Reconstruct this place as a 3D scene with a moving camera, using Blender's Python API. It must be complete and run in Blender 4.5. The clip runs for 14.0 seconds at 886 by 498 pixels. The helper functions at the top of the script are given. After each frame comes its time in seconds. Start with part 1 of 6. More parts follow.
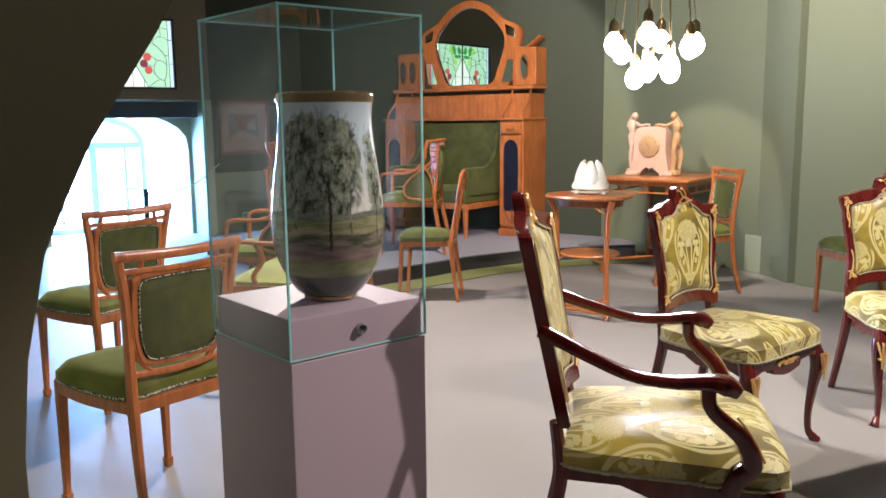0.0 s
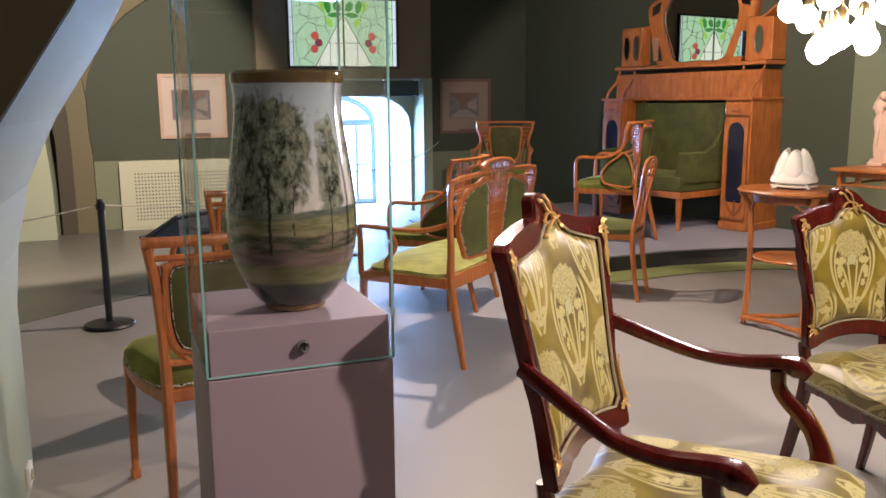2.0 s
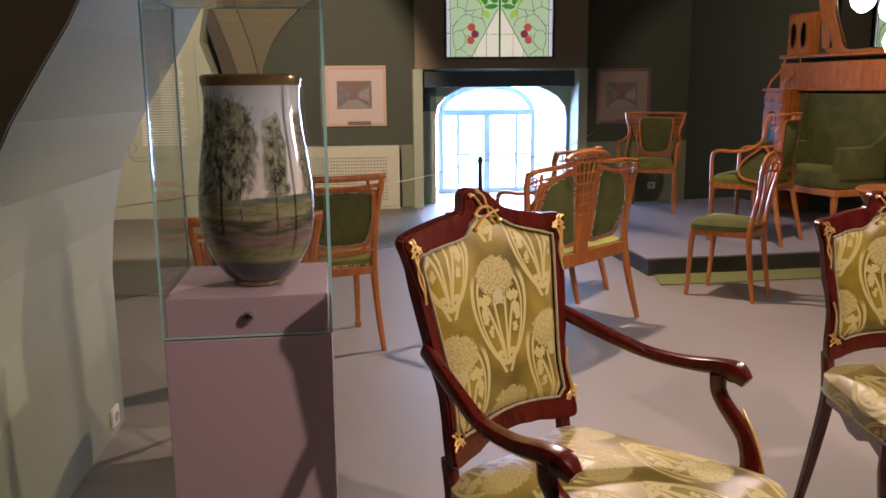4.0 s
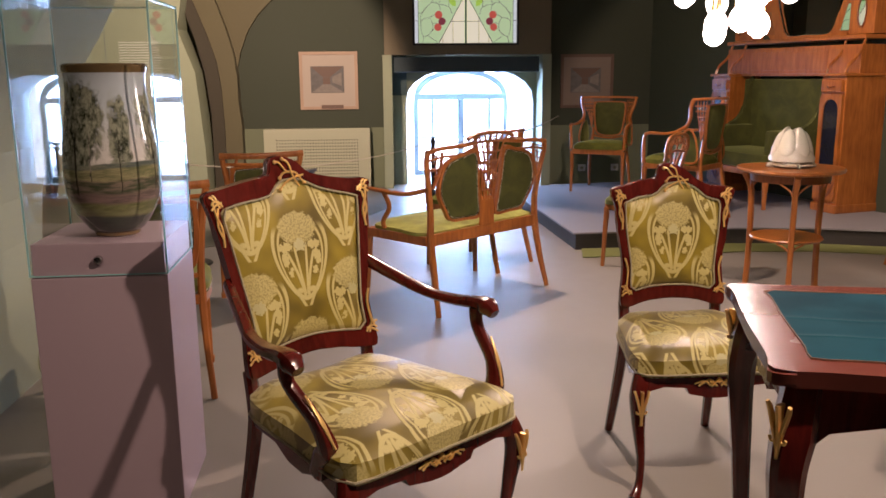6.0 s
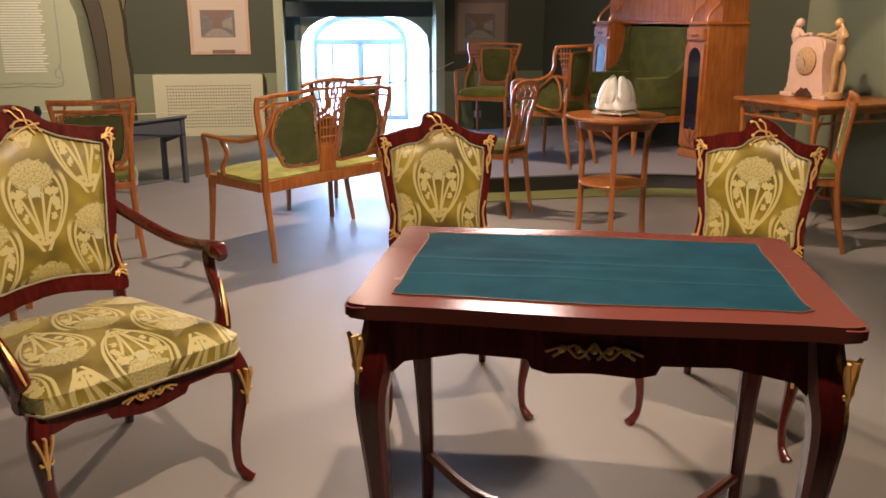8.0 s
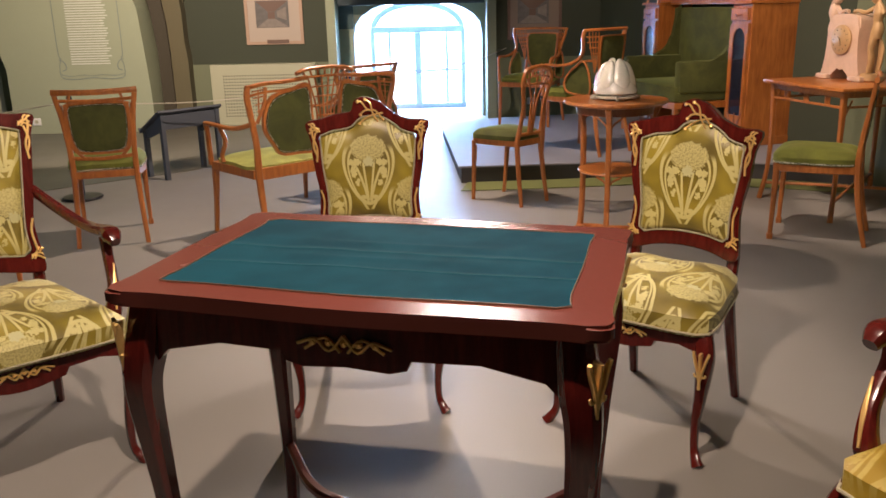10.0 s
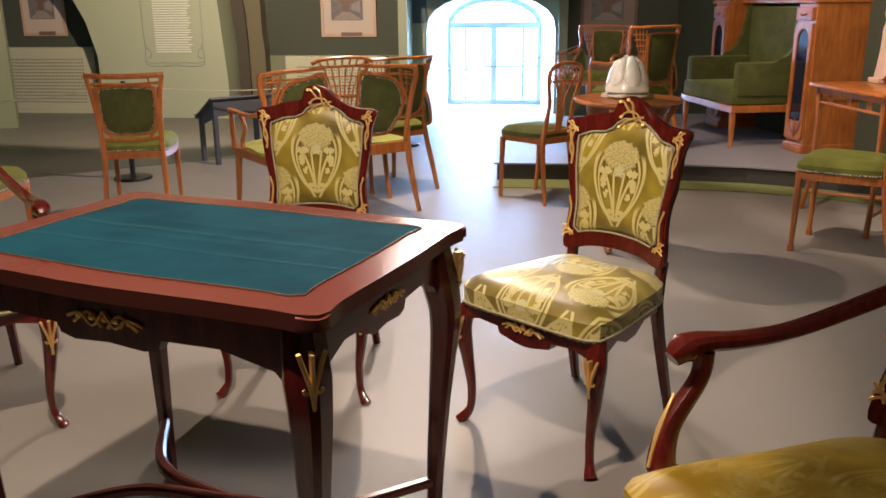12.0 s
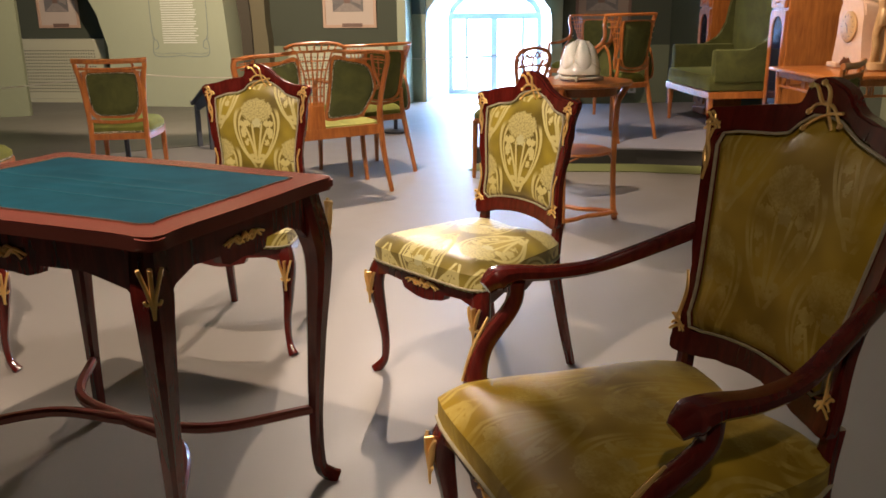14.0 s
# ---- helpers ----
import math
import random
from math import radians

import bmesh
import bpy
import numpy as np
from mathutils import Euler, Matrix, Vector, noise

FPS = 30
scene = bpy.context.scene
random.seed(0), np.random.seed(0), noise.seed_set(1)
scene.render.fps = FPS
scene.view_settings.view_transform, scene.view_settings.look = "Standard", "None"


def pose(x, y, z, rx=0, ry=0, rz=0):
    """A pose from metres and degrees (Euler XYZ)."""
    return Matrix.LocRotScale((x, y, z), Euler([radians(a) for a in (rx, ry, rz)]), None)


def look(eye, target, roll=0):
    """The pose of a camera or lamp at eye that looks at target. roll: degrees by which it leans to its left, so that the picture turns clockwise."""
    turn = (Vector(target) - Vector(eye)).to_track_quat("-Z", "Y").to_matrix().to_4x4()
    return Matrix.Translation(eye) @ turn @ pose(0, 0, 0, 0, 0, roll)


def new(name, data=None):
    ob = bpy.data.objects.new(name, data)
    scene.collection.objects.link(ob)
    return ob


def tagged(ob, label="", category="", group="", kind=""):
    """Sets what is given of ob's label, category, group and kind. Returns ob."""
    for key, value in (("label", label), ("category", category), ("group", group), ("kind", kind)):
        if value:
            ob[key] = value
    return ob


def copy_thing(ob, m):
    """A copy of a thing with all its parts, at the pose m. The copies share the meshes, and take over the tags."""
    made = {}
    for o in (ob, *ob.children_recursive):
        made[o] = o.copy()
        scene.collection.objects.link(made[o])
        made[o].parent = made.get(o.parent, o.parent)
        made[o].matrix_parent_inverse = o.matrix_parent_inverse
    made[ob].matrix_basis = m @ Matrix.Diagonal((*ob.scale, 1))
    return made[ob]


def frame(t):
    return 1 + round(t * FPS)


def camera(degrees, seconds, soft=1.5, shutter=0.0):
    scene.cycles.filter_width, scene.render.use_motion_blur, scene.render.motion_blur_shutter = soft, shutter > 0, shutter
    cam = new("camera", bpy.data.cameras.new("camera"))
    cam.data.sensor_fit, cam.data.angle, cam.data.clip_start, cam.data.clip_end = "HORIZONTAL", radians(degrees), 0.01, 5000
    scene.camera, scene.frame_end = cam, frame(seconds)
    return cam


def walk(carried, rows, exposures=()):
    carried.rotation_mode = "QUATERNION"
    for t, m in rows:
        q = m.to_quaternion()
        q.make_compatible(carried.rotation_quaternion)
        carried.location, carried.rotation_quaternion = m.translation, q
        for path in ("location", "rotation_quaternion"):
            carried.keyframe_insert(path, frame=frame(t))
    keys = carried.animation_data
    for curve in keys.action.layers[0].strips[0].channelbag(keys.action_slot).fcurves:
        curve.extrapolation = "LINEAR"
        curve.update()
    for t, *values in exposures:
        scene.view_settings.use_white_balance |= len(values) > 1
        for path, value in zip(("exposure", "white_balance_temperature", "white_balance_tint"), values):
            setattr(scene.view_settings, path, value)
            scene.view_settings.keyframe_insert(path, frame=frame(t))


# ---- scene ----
cam = camera(55.8, 14.0, soft=1.6)
PATH = [  # seconds, x, y, z, yaw, pitch, roll
    (0.0, -0.043, 0.016, 1.236, -1.59, -8.75, 0.64),
    (0.5, 0.186, 0.070, 1.259, 7.92, -9.28, 1.54),
    (1.0, 0.361, 0.160, 1.248, 13.22, -9.65, 1.45),
    (1.5, 0.492, 0.344, 1.258, 15.14, -9.84, 0.84),
    (2.0, 0.552, 0.445, 1.242, 17.15, -10.04, 0.46),
    (4.5, 1.318, 0.556, 1.268, 32.44, -10.92, 0.46),
    (5.0, 1.498, 0.540, 1.259, 32.46, -11.03, 0.37),
    (5.5, 1.695, 0.473, 1.258, 32.31, -11.28, 0.40),
    (6.0, 1.851, 0.481, 1.266, 32.49, -11.77, 0.44),
    (6.5, 2.012, 0.614, 1.252, 32.39, -12.72, 0.42),
    (7.0, 2.160, 0.716, 1.265, 31.25, -14.40, 0.20),
    (7.5, 2.291, 0.739, 1.259, 29.65, -15.10, -0.00),
    (8.0, 2.444, 0.701, 1.286, 29.07, -15.46, 0.02),
    (10.5, 3.043, 1.158, 1.254, 39.13, -16.15, 1.07),
    (11.0, 3.175, 1.212, 1.249, 42.11, -16.11, 0.57),
    (11.5, 3.278, 1.348, 1.242, 43.48, -16.15, 0.53),
    (12.0, 3.359, 1.472, 1.230, 44.17, -16.22, 0.42),
    (12.5, 3.451, 1.508, 1.184, 44.95, -16.25, 0.47),
    (13.0, 3.603, 1.538, 1.189, 45.31, -16.28, 0.42),
    (13.5, 3.736, 1.567, 1.176, 45.87, -16.33, 0.52),
    (14.0, 3.788, 1.564, 1.184, 46.15, -16.52, 0.65),
]
walk(cam, [(t, pose(x, y, z, 90 + pitch, roll, yaw)) for t, x, y, z, yaw, pitch, roll in PATH],
     [(0, 1.15, 5200, 18), (2.0, 0.75, 5700, 24), (4.5, 0.2, 6300, 34), (8, 0.42, 6500, 27), (10.5, 0.45, 6100, 23), (14, 0.58, 6300, 22)])

# ---- light ----
U = Vector((0.799, 0.602, 0))        # along the window wall
N = Vector((-0.602, 0.799, 0))       # out through the window wall
UDEG = 37.0


def at(u, n, z=0.0):
    return U * u + N * n + Vector((0, 0, z))


world = bpy.data.worlds.new("sky")
scene.world = world
world.use_nodes = True
wn = world.node_tree.nodes
sky = wn.new("ShaderNodeTexSky")
sky.sky_type = "NISHITA"
sky.sun_disc = False
sky.sun_elevation, sky.sun_rotation = radians(35), radians(40)
world.node_tree.links.new(sky.outputs[0], wn["Background"].inputs[0])
wn["Background"].inputs[1].default_value = 0.12


def lamp(name, kind, power, colour, m, size=0.1, **more):
    data = bpy.data.lights.new(name, kind)
    data.energy, data.color = power, colour
    if kind == "AREA":
        data.shape, data.size, data.size_y = "RECTANGLE", size, more.get("size_y", size)
    elif kind == "SPOT":
        data.shadow_soft_size, data.spot_size, data.spot_blend = size, radians(more.get("angle", 60)), more.get("blend", 0.3)
    else:
        data.shadow_soft_size = size
    ob = new(name, data)
    ob.matrix_world = m
    return tagged(ob, kind="structure")


DAY = (0.38, 0.64, 1.0)
WARM = (1.0, 0.80, 0.56)
lamp("window_daylight", "AREA", 260, DAY, look(at(2.85, 10.35, 0.85), at(2.85, 6.0, 0.3)), 1.35, size_y=1.35)
lamp("chandelier_glow", "POINT", 40, (1.0, 0.86, 0.68), pose(1.02, 3.85, 1.42), 0.12)
SPOTS = [  # place, aim, power, angle
    ((2.2, 1.95, 2.5), (1.08, 2.5, 0.0), 160, 88),
    ((-0.75, 5.35, 2.5), (-0.75, 4.6, 0.0), 200, 112),
    # next two placed to brighten the cabinet and the far left pier
    ((0.1, 5.9, 2.5), (0.3, 8.3, 1.1), 150, 80),
    ((-2.6, 4.9, 2.5), (-5.0, 6.3, 1.1), 500, 86),
    ((1.5, 4.9, 2.5), (2.5, 7.0, 1.4), 135, 92),
    # fill added to lift the near pier, no lamp seen there
    ((0.5, 0.2, 2.5), (-1.0, 1.6, 1.4), 17, 90),
    # placed to brighten the clock
    ((0.9, 5.7, 2.5), (1.95, 6.6, 0.95), 80, 36),
    # fill added because the worn gold armchair came out too dark
    ((4.3, 0.9, 2.5), (3.2, 2.85, 0.7), 36, 42),
]
for p, q, w, a in SPOTS:
    lamp("spotlight_beam", "SPOT", w, WARM, look(p, q), 0.03, angle=a, blend=0.25)

# ---- materials ----


class Nodes:
    """Short way to write node materials."""

    def __init__(self, name):
        self.mat = bpy.data.materials.new(name)
        self.mat.use_nodes = True
        self.t = self.mat.node_tree
        self.b = self.t.nodes["Principled BSDF"]

    def put(self, socket, value):
        if isinstance(value, bpy.types.NodeSocket):
            self.t.links.new(value, socket)
        else:
            socket.default_value = value

    def math(self, op, a, b=0.0, c=0.0, clamp=False):
        n = self.t.nodes.new("ShaderNodeMath")
        n.operation, n.use_clamp = op, clamp
        for s, v in zip(n.inputs, (a, b, c)):
            self.put(s, v)
        return n.outputs[0]

    def coords(self, scale=(1, 1, 1), kind="Object", rot=(0, 0, 0), loc=(0, 0, 0)):
        c = self.t.nodes.new("ShaderNodeTexCoord")
        m = self.t.nodes.new("ShaderNodeMapping")
        m.inputs["Scale"].default_value, m.inputs["Rotation"].default_value = scale, rot
        m.inputs["Location"].default_value = loc
        self.t.links.new(c.outputs[kind], m.inputs["Vector"])
        return m.outputs[0]

    def noise(self, vec, scale, detail=4, rough=0.55, distort=0.0):
        n = self.t.nodes.new("ShaderNodeTexNoise")
        self.put(n.inputs["Vector"], vec)
        n.inputs["Scale"].default_value, n.inputs["Detail"].default_value = scale, detail
        n.inputs["Roughness"].default_value, n.inputs["Distortion"].default_value = rough, distort
        return n.outputs[0]

    def sep(self, vec):
        n = self.t.nodes.new("ShaderNodeSeparateXYZ")
        self.put(n.inputs[0], vec)
        return n.outputs

    def step(self, x, lo, hi):
        n = self.t.nodes.new("ShaderNodeMapRange")
        n.interpolation_type = "SMOOTHSTEP"
        self.put(n.inputs[0], x)
        n.inputs[1].default_value, n.inputs[2].default_value = lo, hi
        return n.outputs[0]

    def mix(self, f, a, b):
        n = self.t.nodes.new("ShaderNodeMix")
        n.data_type = "RGBA"
        self.put(n.inputs[0], f)
        self.put(n.inputs[6], a if isinstance(a, bpy.types.NodeSocket) else (*a, 1))
        self.put(n.inputs[7], b if isinstance(b, bpy.types.NodeSocket) else (*b, 1))
        return n.outputs[2]

    def bump(self, height, strength, distance=0.002):
        n = self.t.nodes.new("ShaderNodeBump")
        n.inputs["Strength"].default_value, n.inputs["Distance"].default_value = strength, distance
        self.put(n.inputs["Height"], height)
        self.t.links.new(n.outputs[0], self.b.inputs["Normal"])

    def set(self, **kw):
        for k, v in kw.items():
            k = k.replace("_", " ")
            if isinstance(v, tuple) and len(v) == 3:
                v = (*v, 1)
            self.put(self.b.inputs[k], v)
        return self.mat


def plain(name, colour, rough=0.5, metal=0.0, vary=0.12, scale=6.0, bump=0.1, **kw):
    m = Nodes(name)
    c = m.coords()
    big = m.noise(c, scale, 3)
    fine = m.noise(c, scale * 22, 3)
    dark = tuple(v * (1 - vary) for v in colour)
    lite = tuple(min(1, v * (1 + vary)) for v in colour)
    col = m.mix(m.math("ADD", m.math("MULTIPLY", big, 0.7), m.math("MULTIPLY", fine, 0.3)), dark, lite)
    if bump:
        m.bump(fine, bump, 0.001)
    r = m.math("ADD", m.math("MULTIPLY", big, 0.16), rough - 0.08)
    return m.set(Base_Color=col, Roughness=r, Metallic=metal, **kw)


def wooden(name, dark, light, rough, coat=0.3, stretch=(14, 14, 1.6)):
    m = Nodes(name)
    c = m.coords(stretch)
    g = m.noise(c, 3.0, 5, 0.6, 0.8)
    w = m.noise(m.coords((90, 90, 6)), 3.0, 2)
    big = m.noise(m.coords(), 3.5, 2)
    f = m.math("ADD", m.math("MULTIPLY", g, 0.6), m.math("MULTIPLY", big, 0.4))
    col = m.mix(m.step(f, 0.3, 0.7), dark, light)
    m.bump(w, 0.08, 0.0006)
    return m.set(Base_Color=col, Roughness=m.math("ADD", m.math("MULTIPLY", g, 0.15), rough), Coat_Weight=coat, Coat_Roughness=0.12)


HONEY = wooden("honey_wood", (0.26, 0.075, 0.013), (0.49, 0.165, 0.032), 0.26)
HONEYDARK = wooden("honey_wood_dark", (0.16, 0.045, 0.012), (0.28, 0.09, 0.028), 0.28)
MAHOG = wooden("mahogany", (0.060, 0.007, 0.005), (0.135, 0.014, 0.009), 0.14, 0.45)
MAHOGTOP = plain("mahogany_top", (0.165, 0.046, 0.034), 0.24, 0, 0.14, 4, 0.03, Specular_IOR_Level=0.28)
GILT = plain("gilt_bronze", (0.90, 0.58, 0.20), 0.36, 0.55, 0.15, 30, 0.2)
BRASS = plain("brass", (0.55, 0.4, 0.18), 0.3, 1.0)
STEEL = plain("steel", (0.5, 0.5, 0.5), 0.22, 1.0)
BLACK = plain("black_metal", (0.012, 0.012, 0.014), 0.4, 0.0)
GREYWOOD = plain("grey_lectern_paint", (0.075, 0.085, 0.105), 0.5)
LILAC = plain("lilac_paint", (0.43, 0.335, 0.385), 0.55, 0, 0.04, 2.0, 0.04)
WALL = plain("sage_green_wall", (0.160, 0.180, 0.105), 0.75, 0, 0.10, 1.3, 0.15)
WALLB = plain("pale_green_wall", (0.29, 0.32, 0.21), 0.75, 0, 0.08, 1.3, 0.15)
WALLD = plain("deep_green_wall", (0.045, 0.054, 0.032), 0.8, 0, 0.12, 1.3, 0.15)
# brown of strut and arch; on the near pier's front it stands in for shade
STRUT = plain("olive_brown_plaster_and_shade", (0.115, 0.10, 0.052), 0.8, 0, 0.12, 1.3, 0.15)
CEIL = plain("dark_ceiling", (0.045, 0.043, 0.032), 0.85, 0, 0.1, 1.0, 0.1)
BEIGE = plain("cream_radiator_paint", (0.40, 0.40, 0.27), 0.6, 0, 0.05, 2.0, 0.05)
HOLE = plain("radiator_hole", (0.05, 0.05, 0.035), 0.8)
PLATTOP = plain("platform_grey", (0.26, 0.25, 0.27), 0.6, 0, 0.08, 1.2, 0.1)
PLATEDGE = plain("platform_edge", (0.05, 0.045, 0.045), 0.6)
WHITE = plain("white_socket", (0.75, 0.75, 0.7), 0.4)
FRAMEW = plain("white_window_paint", (0.7, 0.74, 0.76), 0.5)
REVEAL = plain("pale_reveal", (0.27, 0.33, 0.34), 0.7)
SASH = plain("grey_sash_paint", (0.58, 0.66, 0.70), 0.5)
CREAM = plain("cream_ceramic", (0.72, 0.68, 0.55), 0.14, 0, 0.06, 9, 0.05, Coat_Weight=0.5)
TERRA = plain("pink_clay", (0.58, 0.39, 0.27), 0.55, 0, 0.2, 25, 0.4)
BRONZE = plain("golden_bronze", (0.50, 0.31, 0.14), 0.42, 0.2, 0.2, 25, 0.3)
PAPER = plain("print_paper", (0.42, 0.35, 0.28), 0.8, 0, 0.05)
INK = plain("print_ink", (0.13, 0.12, 0.11), 0.8, 0, 0.6, 28, 0)
PAPERDIM = plain("grey_wash", (0.22, 0.19, 0.16), 0.8, 0, 0.4, 30)
# brown of drawn parts and captions, and the right print's frame darkened for shade
FRAMEB = plain("brown_print_and_shaded_frame", (0.13, 0.075, 0.05), 0.6)
# print paper with the dark corner's shade put into its colour
PAPERSHADE = plain("paper_browned_for_shade", (0.22, 0.165, 0.125), 0.8, 0, 0.15, 5)
FRAMEP = plain("pink_print_frame", (0.40, 0.27, 0.18), 0.6)
BRAID = plain("braid", (0.40, 0.36, 0.24), 0.8, 0, 0.5, 60, 0.5)
def zigzag():
    m = Nodes("zigzag_braid")
    n = m.noise(m.coords(), 150, 1)
    return m.set(Base_Color=m.mix(m.step(n, 0.47, 0.53), (0.02, 0.02, 0.015), (0.55, 0.52, 0.40)), Roughness=0.85)


ZIGZAG = zigzag()
ROPE = plain("rope", (0.5, 0.46, 0.36), 0.8)


def velvet(name, colour):
    m = Nodes(name)
    c = m.coords()
    big, fine = m.noise(c, 7, 3, 0.6, 0.6), m.noise(c, 260, 2)
    col = m.mix(m.step(big, 0.3, 0.75), tuple(v * 0.72 for v in colour), tuple(v * 1.3 for v in colour))
    m.bump(fine, 0.15, 0.001)
    return m.set(Base_Color=col, Roughness=0.85, Sheen_Weight=0.5, Sheen_Roughness=0.4, Sheen_Tint=(0.6, 0.65, 0.2))


def baize():
    m = Nodes("teal_baize")
    c = m.coords()
    x, y, z = m.sep(c)
    big, fine = m.noise(c, 5, 3), m.noise(c, 220, 2)
    wob = m.math("MULTIPLY", m.math("SUBTRACT", m.noise(c, 4, 3), 0.5), 0.05)
    fold = 0.0
    for y0, w in ((0.02, 0.007), (-0.085, 0.005)):
        d = m.math("DIVIDE", m.math("ADD", m.math("SUBTRACT", y, y0), wob), w)
        f = m.math("POWER", 2.718, m.math("MULTIPLY", m.math("MULTIPLY", d, d), -1.0))
        fold = m.math("ADD", fold, f)
    col = m.mix(m.step(big, 0.3, 0.7), (0.003, 0.040, 0.062), (0.006, 0.062, 0.092))
    col = m.mix(m.math("MULTIPLY", fold, 0.35, clamp=True), col, (0.03, 0.11, 0.13))
    m.bump(m.math("ADD", fold, m.math("MULTIPLY", fine, 0.05)), 0.9, 0.004)
    return m.set(Base_Color=col, Roughness=0.9, Specular_IOR_Level=0.1)


CLOTH = baize()
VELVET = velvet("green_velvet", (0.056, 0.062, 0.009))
# the backs' velvet again, made lighter for seats as if lit from above
VELVETTOPLIT = velvet("olive_velvet_lit_from_above", (0.115, 0.125, 0.012))
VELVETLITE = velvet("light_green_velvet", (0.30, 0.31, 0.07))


def damask(name="damask", worn=1.0):
    """Gold silk with egg-shaped lyre stems that enclose a round flower head, in half-drop rows."""
    m = Nodes(name)
    uvc = m.coords((1, 1, 1), "UV")
    x, y, z = m.sep(uvc)
    W, H = 0.31, 0.29
    rag = m.math("MULTIPLY", m.math("SUBTRACT", m.noise(uvc, 95, 2), 0.5), 0.030)
    rag2 = m.math("MULTIPLY", m.math("SUBTRACT", m.noise(m.coords((1, 1, 1), "UV", (0, 0, 0), (3, 5, 0)), 110, 2), 0.5), 0.030)

    def radius(uu, v, cx, cy, a, b):
        dx = m.math("DIVIDE", m.math("SUBTRACT", uu, cx), a)
        dy = m.math("DIVIDE", m.math("SUBTRACT", v, cy), b)
        return m.math("SQRT", m.math("ADD", m.math("MULTIPLY", dx, dx), m.math("MULTIPLY", dy, dy)))

    def line(d, w):
        return m.math("SUBTRACT", 1.0, m.step(m.math("ABSOLUTE", d), w * 0.7, w * 1.3))

    def disc(uu, v, cx, cy, a, b, soft=0.06):
        return m.math("SUBTRACT", 1.0, m.step(radius(uu, v, cx, cy, a, b), 1 - soft, 1 + soft))

    def span(v, lo, hi):
        return m.math("MULTIPLY", m.step(v, lo - 0.004, lo + 0.004), m.math("SUBTRACT", 1.0, m.step(v, hi - 0.004, hi + 0.004)))

    total, buds = 0.0, 0.0
    for sx, sy in ((0, 0), (W / 2, H / 2)):
        v = m.math("MULTIPLY", m.math("SUBTRACT", m.math("FRACT", m.math("DIVIDE", m.math("ADD", y, sy), H)), 0.5), H)
        uu = m.math("ABSOLUTE", m.math("MULTIPLY", m.math("SUBTRACT", m.math("FRACT", m.math("DIVIDE", m.math("ADD", x, sx), W)), 0.5), W))
        vr, ur = m.math("ADD", v, rag), m.math("ADD", uu, rag2)
        squeeze = m.math("ADD", 1.0, m.math("MULTIPLY", v, 2.4))
        ue = m.math("DIVIDE", uu, squeeze)
        outer = m.math("MULTIPLY", m.math("SUBTRACT", radius(ue, v, 0, -0.004, 0.084, 0.118), 1.0), 0.085)
        inner = m.math("MULTIPLY", m.math("SUBTRACT", radius(ue, v, 0, -0.012, 0.071, 0.108), 1.0), 0.072)
        below = m.math("SUBTRACT", 1.0, m.step(v, 0.055, 0.085))
        stem = m.math("MULTIPLY", m.math("ADD", v, 0.115), 0.12)
        side = m.math("MULTIPLY", m.math("POWER", m.math("MAXIMUM", m.math("ADD", v, 0.118), 0.0), 1.5), 0.85)
        drop_ = m.math("MULTIPLY", m.math("ADD", v, 0.155), 0.55)
        flower = m.math("MULTIPLY", disc(ur, vr, 0, 0.070, 0.060, 0.043), m.math("ADD", 0.50, m.math("MULTIPLY", m.step(m.noise(uvc, 170, 2), 0.40, 0.56), 0.42)))
        parts = [m.math("MULTIPLY", line(outer, 0.0046), below), m.math("MULTIPLY", line(inner, 0.0030), below), flower,
                 m.math("MULTIPLY", line(m.math("SUBTRACT", uu, m.math("ADD", stem, 0.003)), 0.0036), span(v, -0.112, 0.02)),
                 m.math("MULTIPLY", line(m.math("SUBTRACT", uu, m.math("ADD", side, 0.006)), 0.0042), span(v, -0.118, 0.005)),
                 m.math("MULTIPLY", line(m.math("SUBTRACT", uu, m.math("ADD", drop_, 0.0015)), 0.0050), span(v, -0.145, -0.112)),
                 disc(ur, vr, 0.046, 0.022, 0.022, 0.012), disc(ur, vr, 0.052, -0.010, 0.011, 0.022), disc(ur, vr, 0.040, -0.048, 0.008, 0.012),
                 disc(uu, v, 0.020, -0.100, 0.013, 0.008, 0.3)]
        for k in parts:
            total = k if isinstance(total, float) else m.math("MAXIMUM", total, k)
        bud = disc(ur, vr, 0, 0.022, 0.019, 0.016)
        buds = bud if isinstance(buds, float) else m.math("MAXIMUM", buds, bud)
    weave = m.noise(uvc, 900, 1)
    big = m.noise(uvc, 6, 2)
    if worn < 1:
        buds = m.math("MULTIPLY", buds, 0.15)
        total = m.math("MULTIPLY", total, m.math("MULTIPLY", m.step(m.noise(uvc, 14, 4), 0.3, 0.7), worn))
    ground = m.mix(m.step(big, 0.3, 0.7), (0.13, 0.094, 0.008), (0.40, 0.31, 0.028)) if worn == 1 else m.mix(m.step(big, 0.3, 0.7), (0.26, 0.165, 0.010), (0.50, 0.34, 0.03))
    light = m.mix(weave, (0.52, 0.46, 0.15), (0.70, 0.63, 0.27)) if worn == 1 else m.mix(weave, (0.46, 0.35, 0.07), (0.60, 0.47, 0.13))
    m.bump(m.math("ADD", total, m.math("MULTIPLY", weave, 0.2)), 0.25, 0.0012)
    col = m.mix(buds, m.mix(total, ground, light), (0.56, 0.54, 0.27))
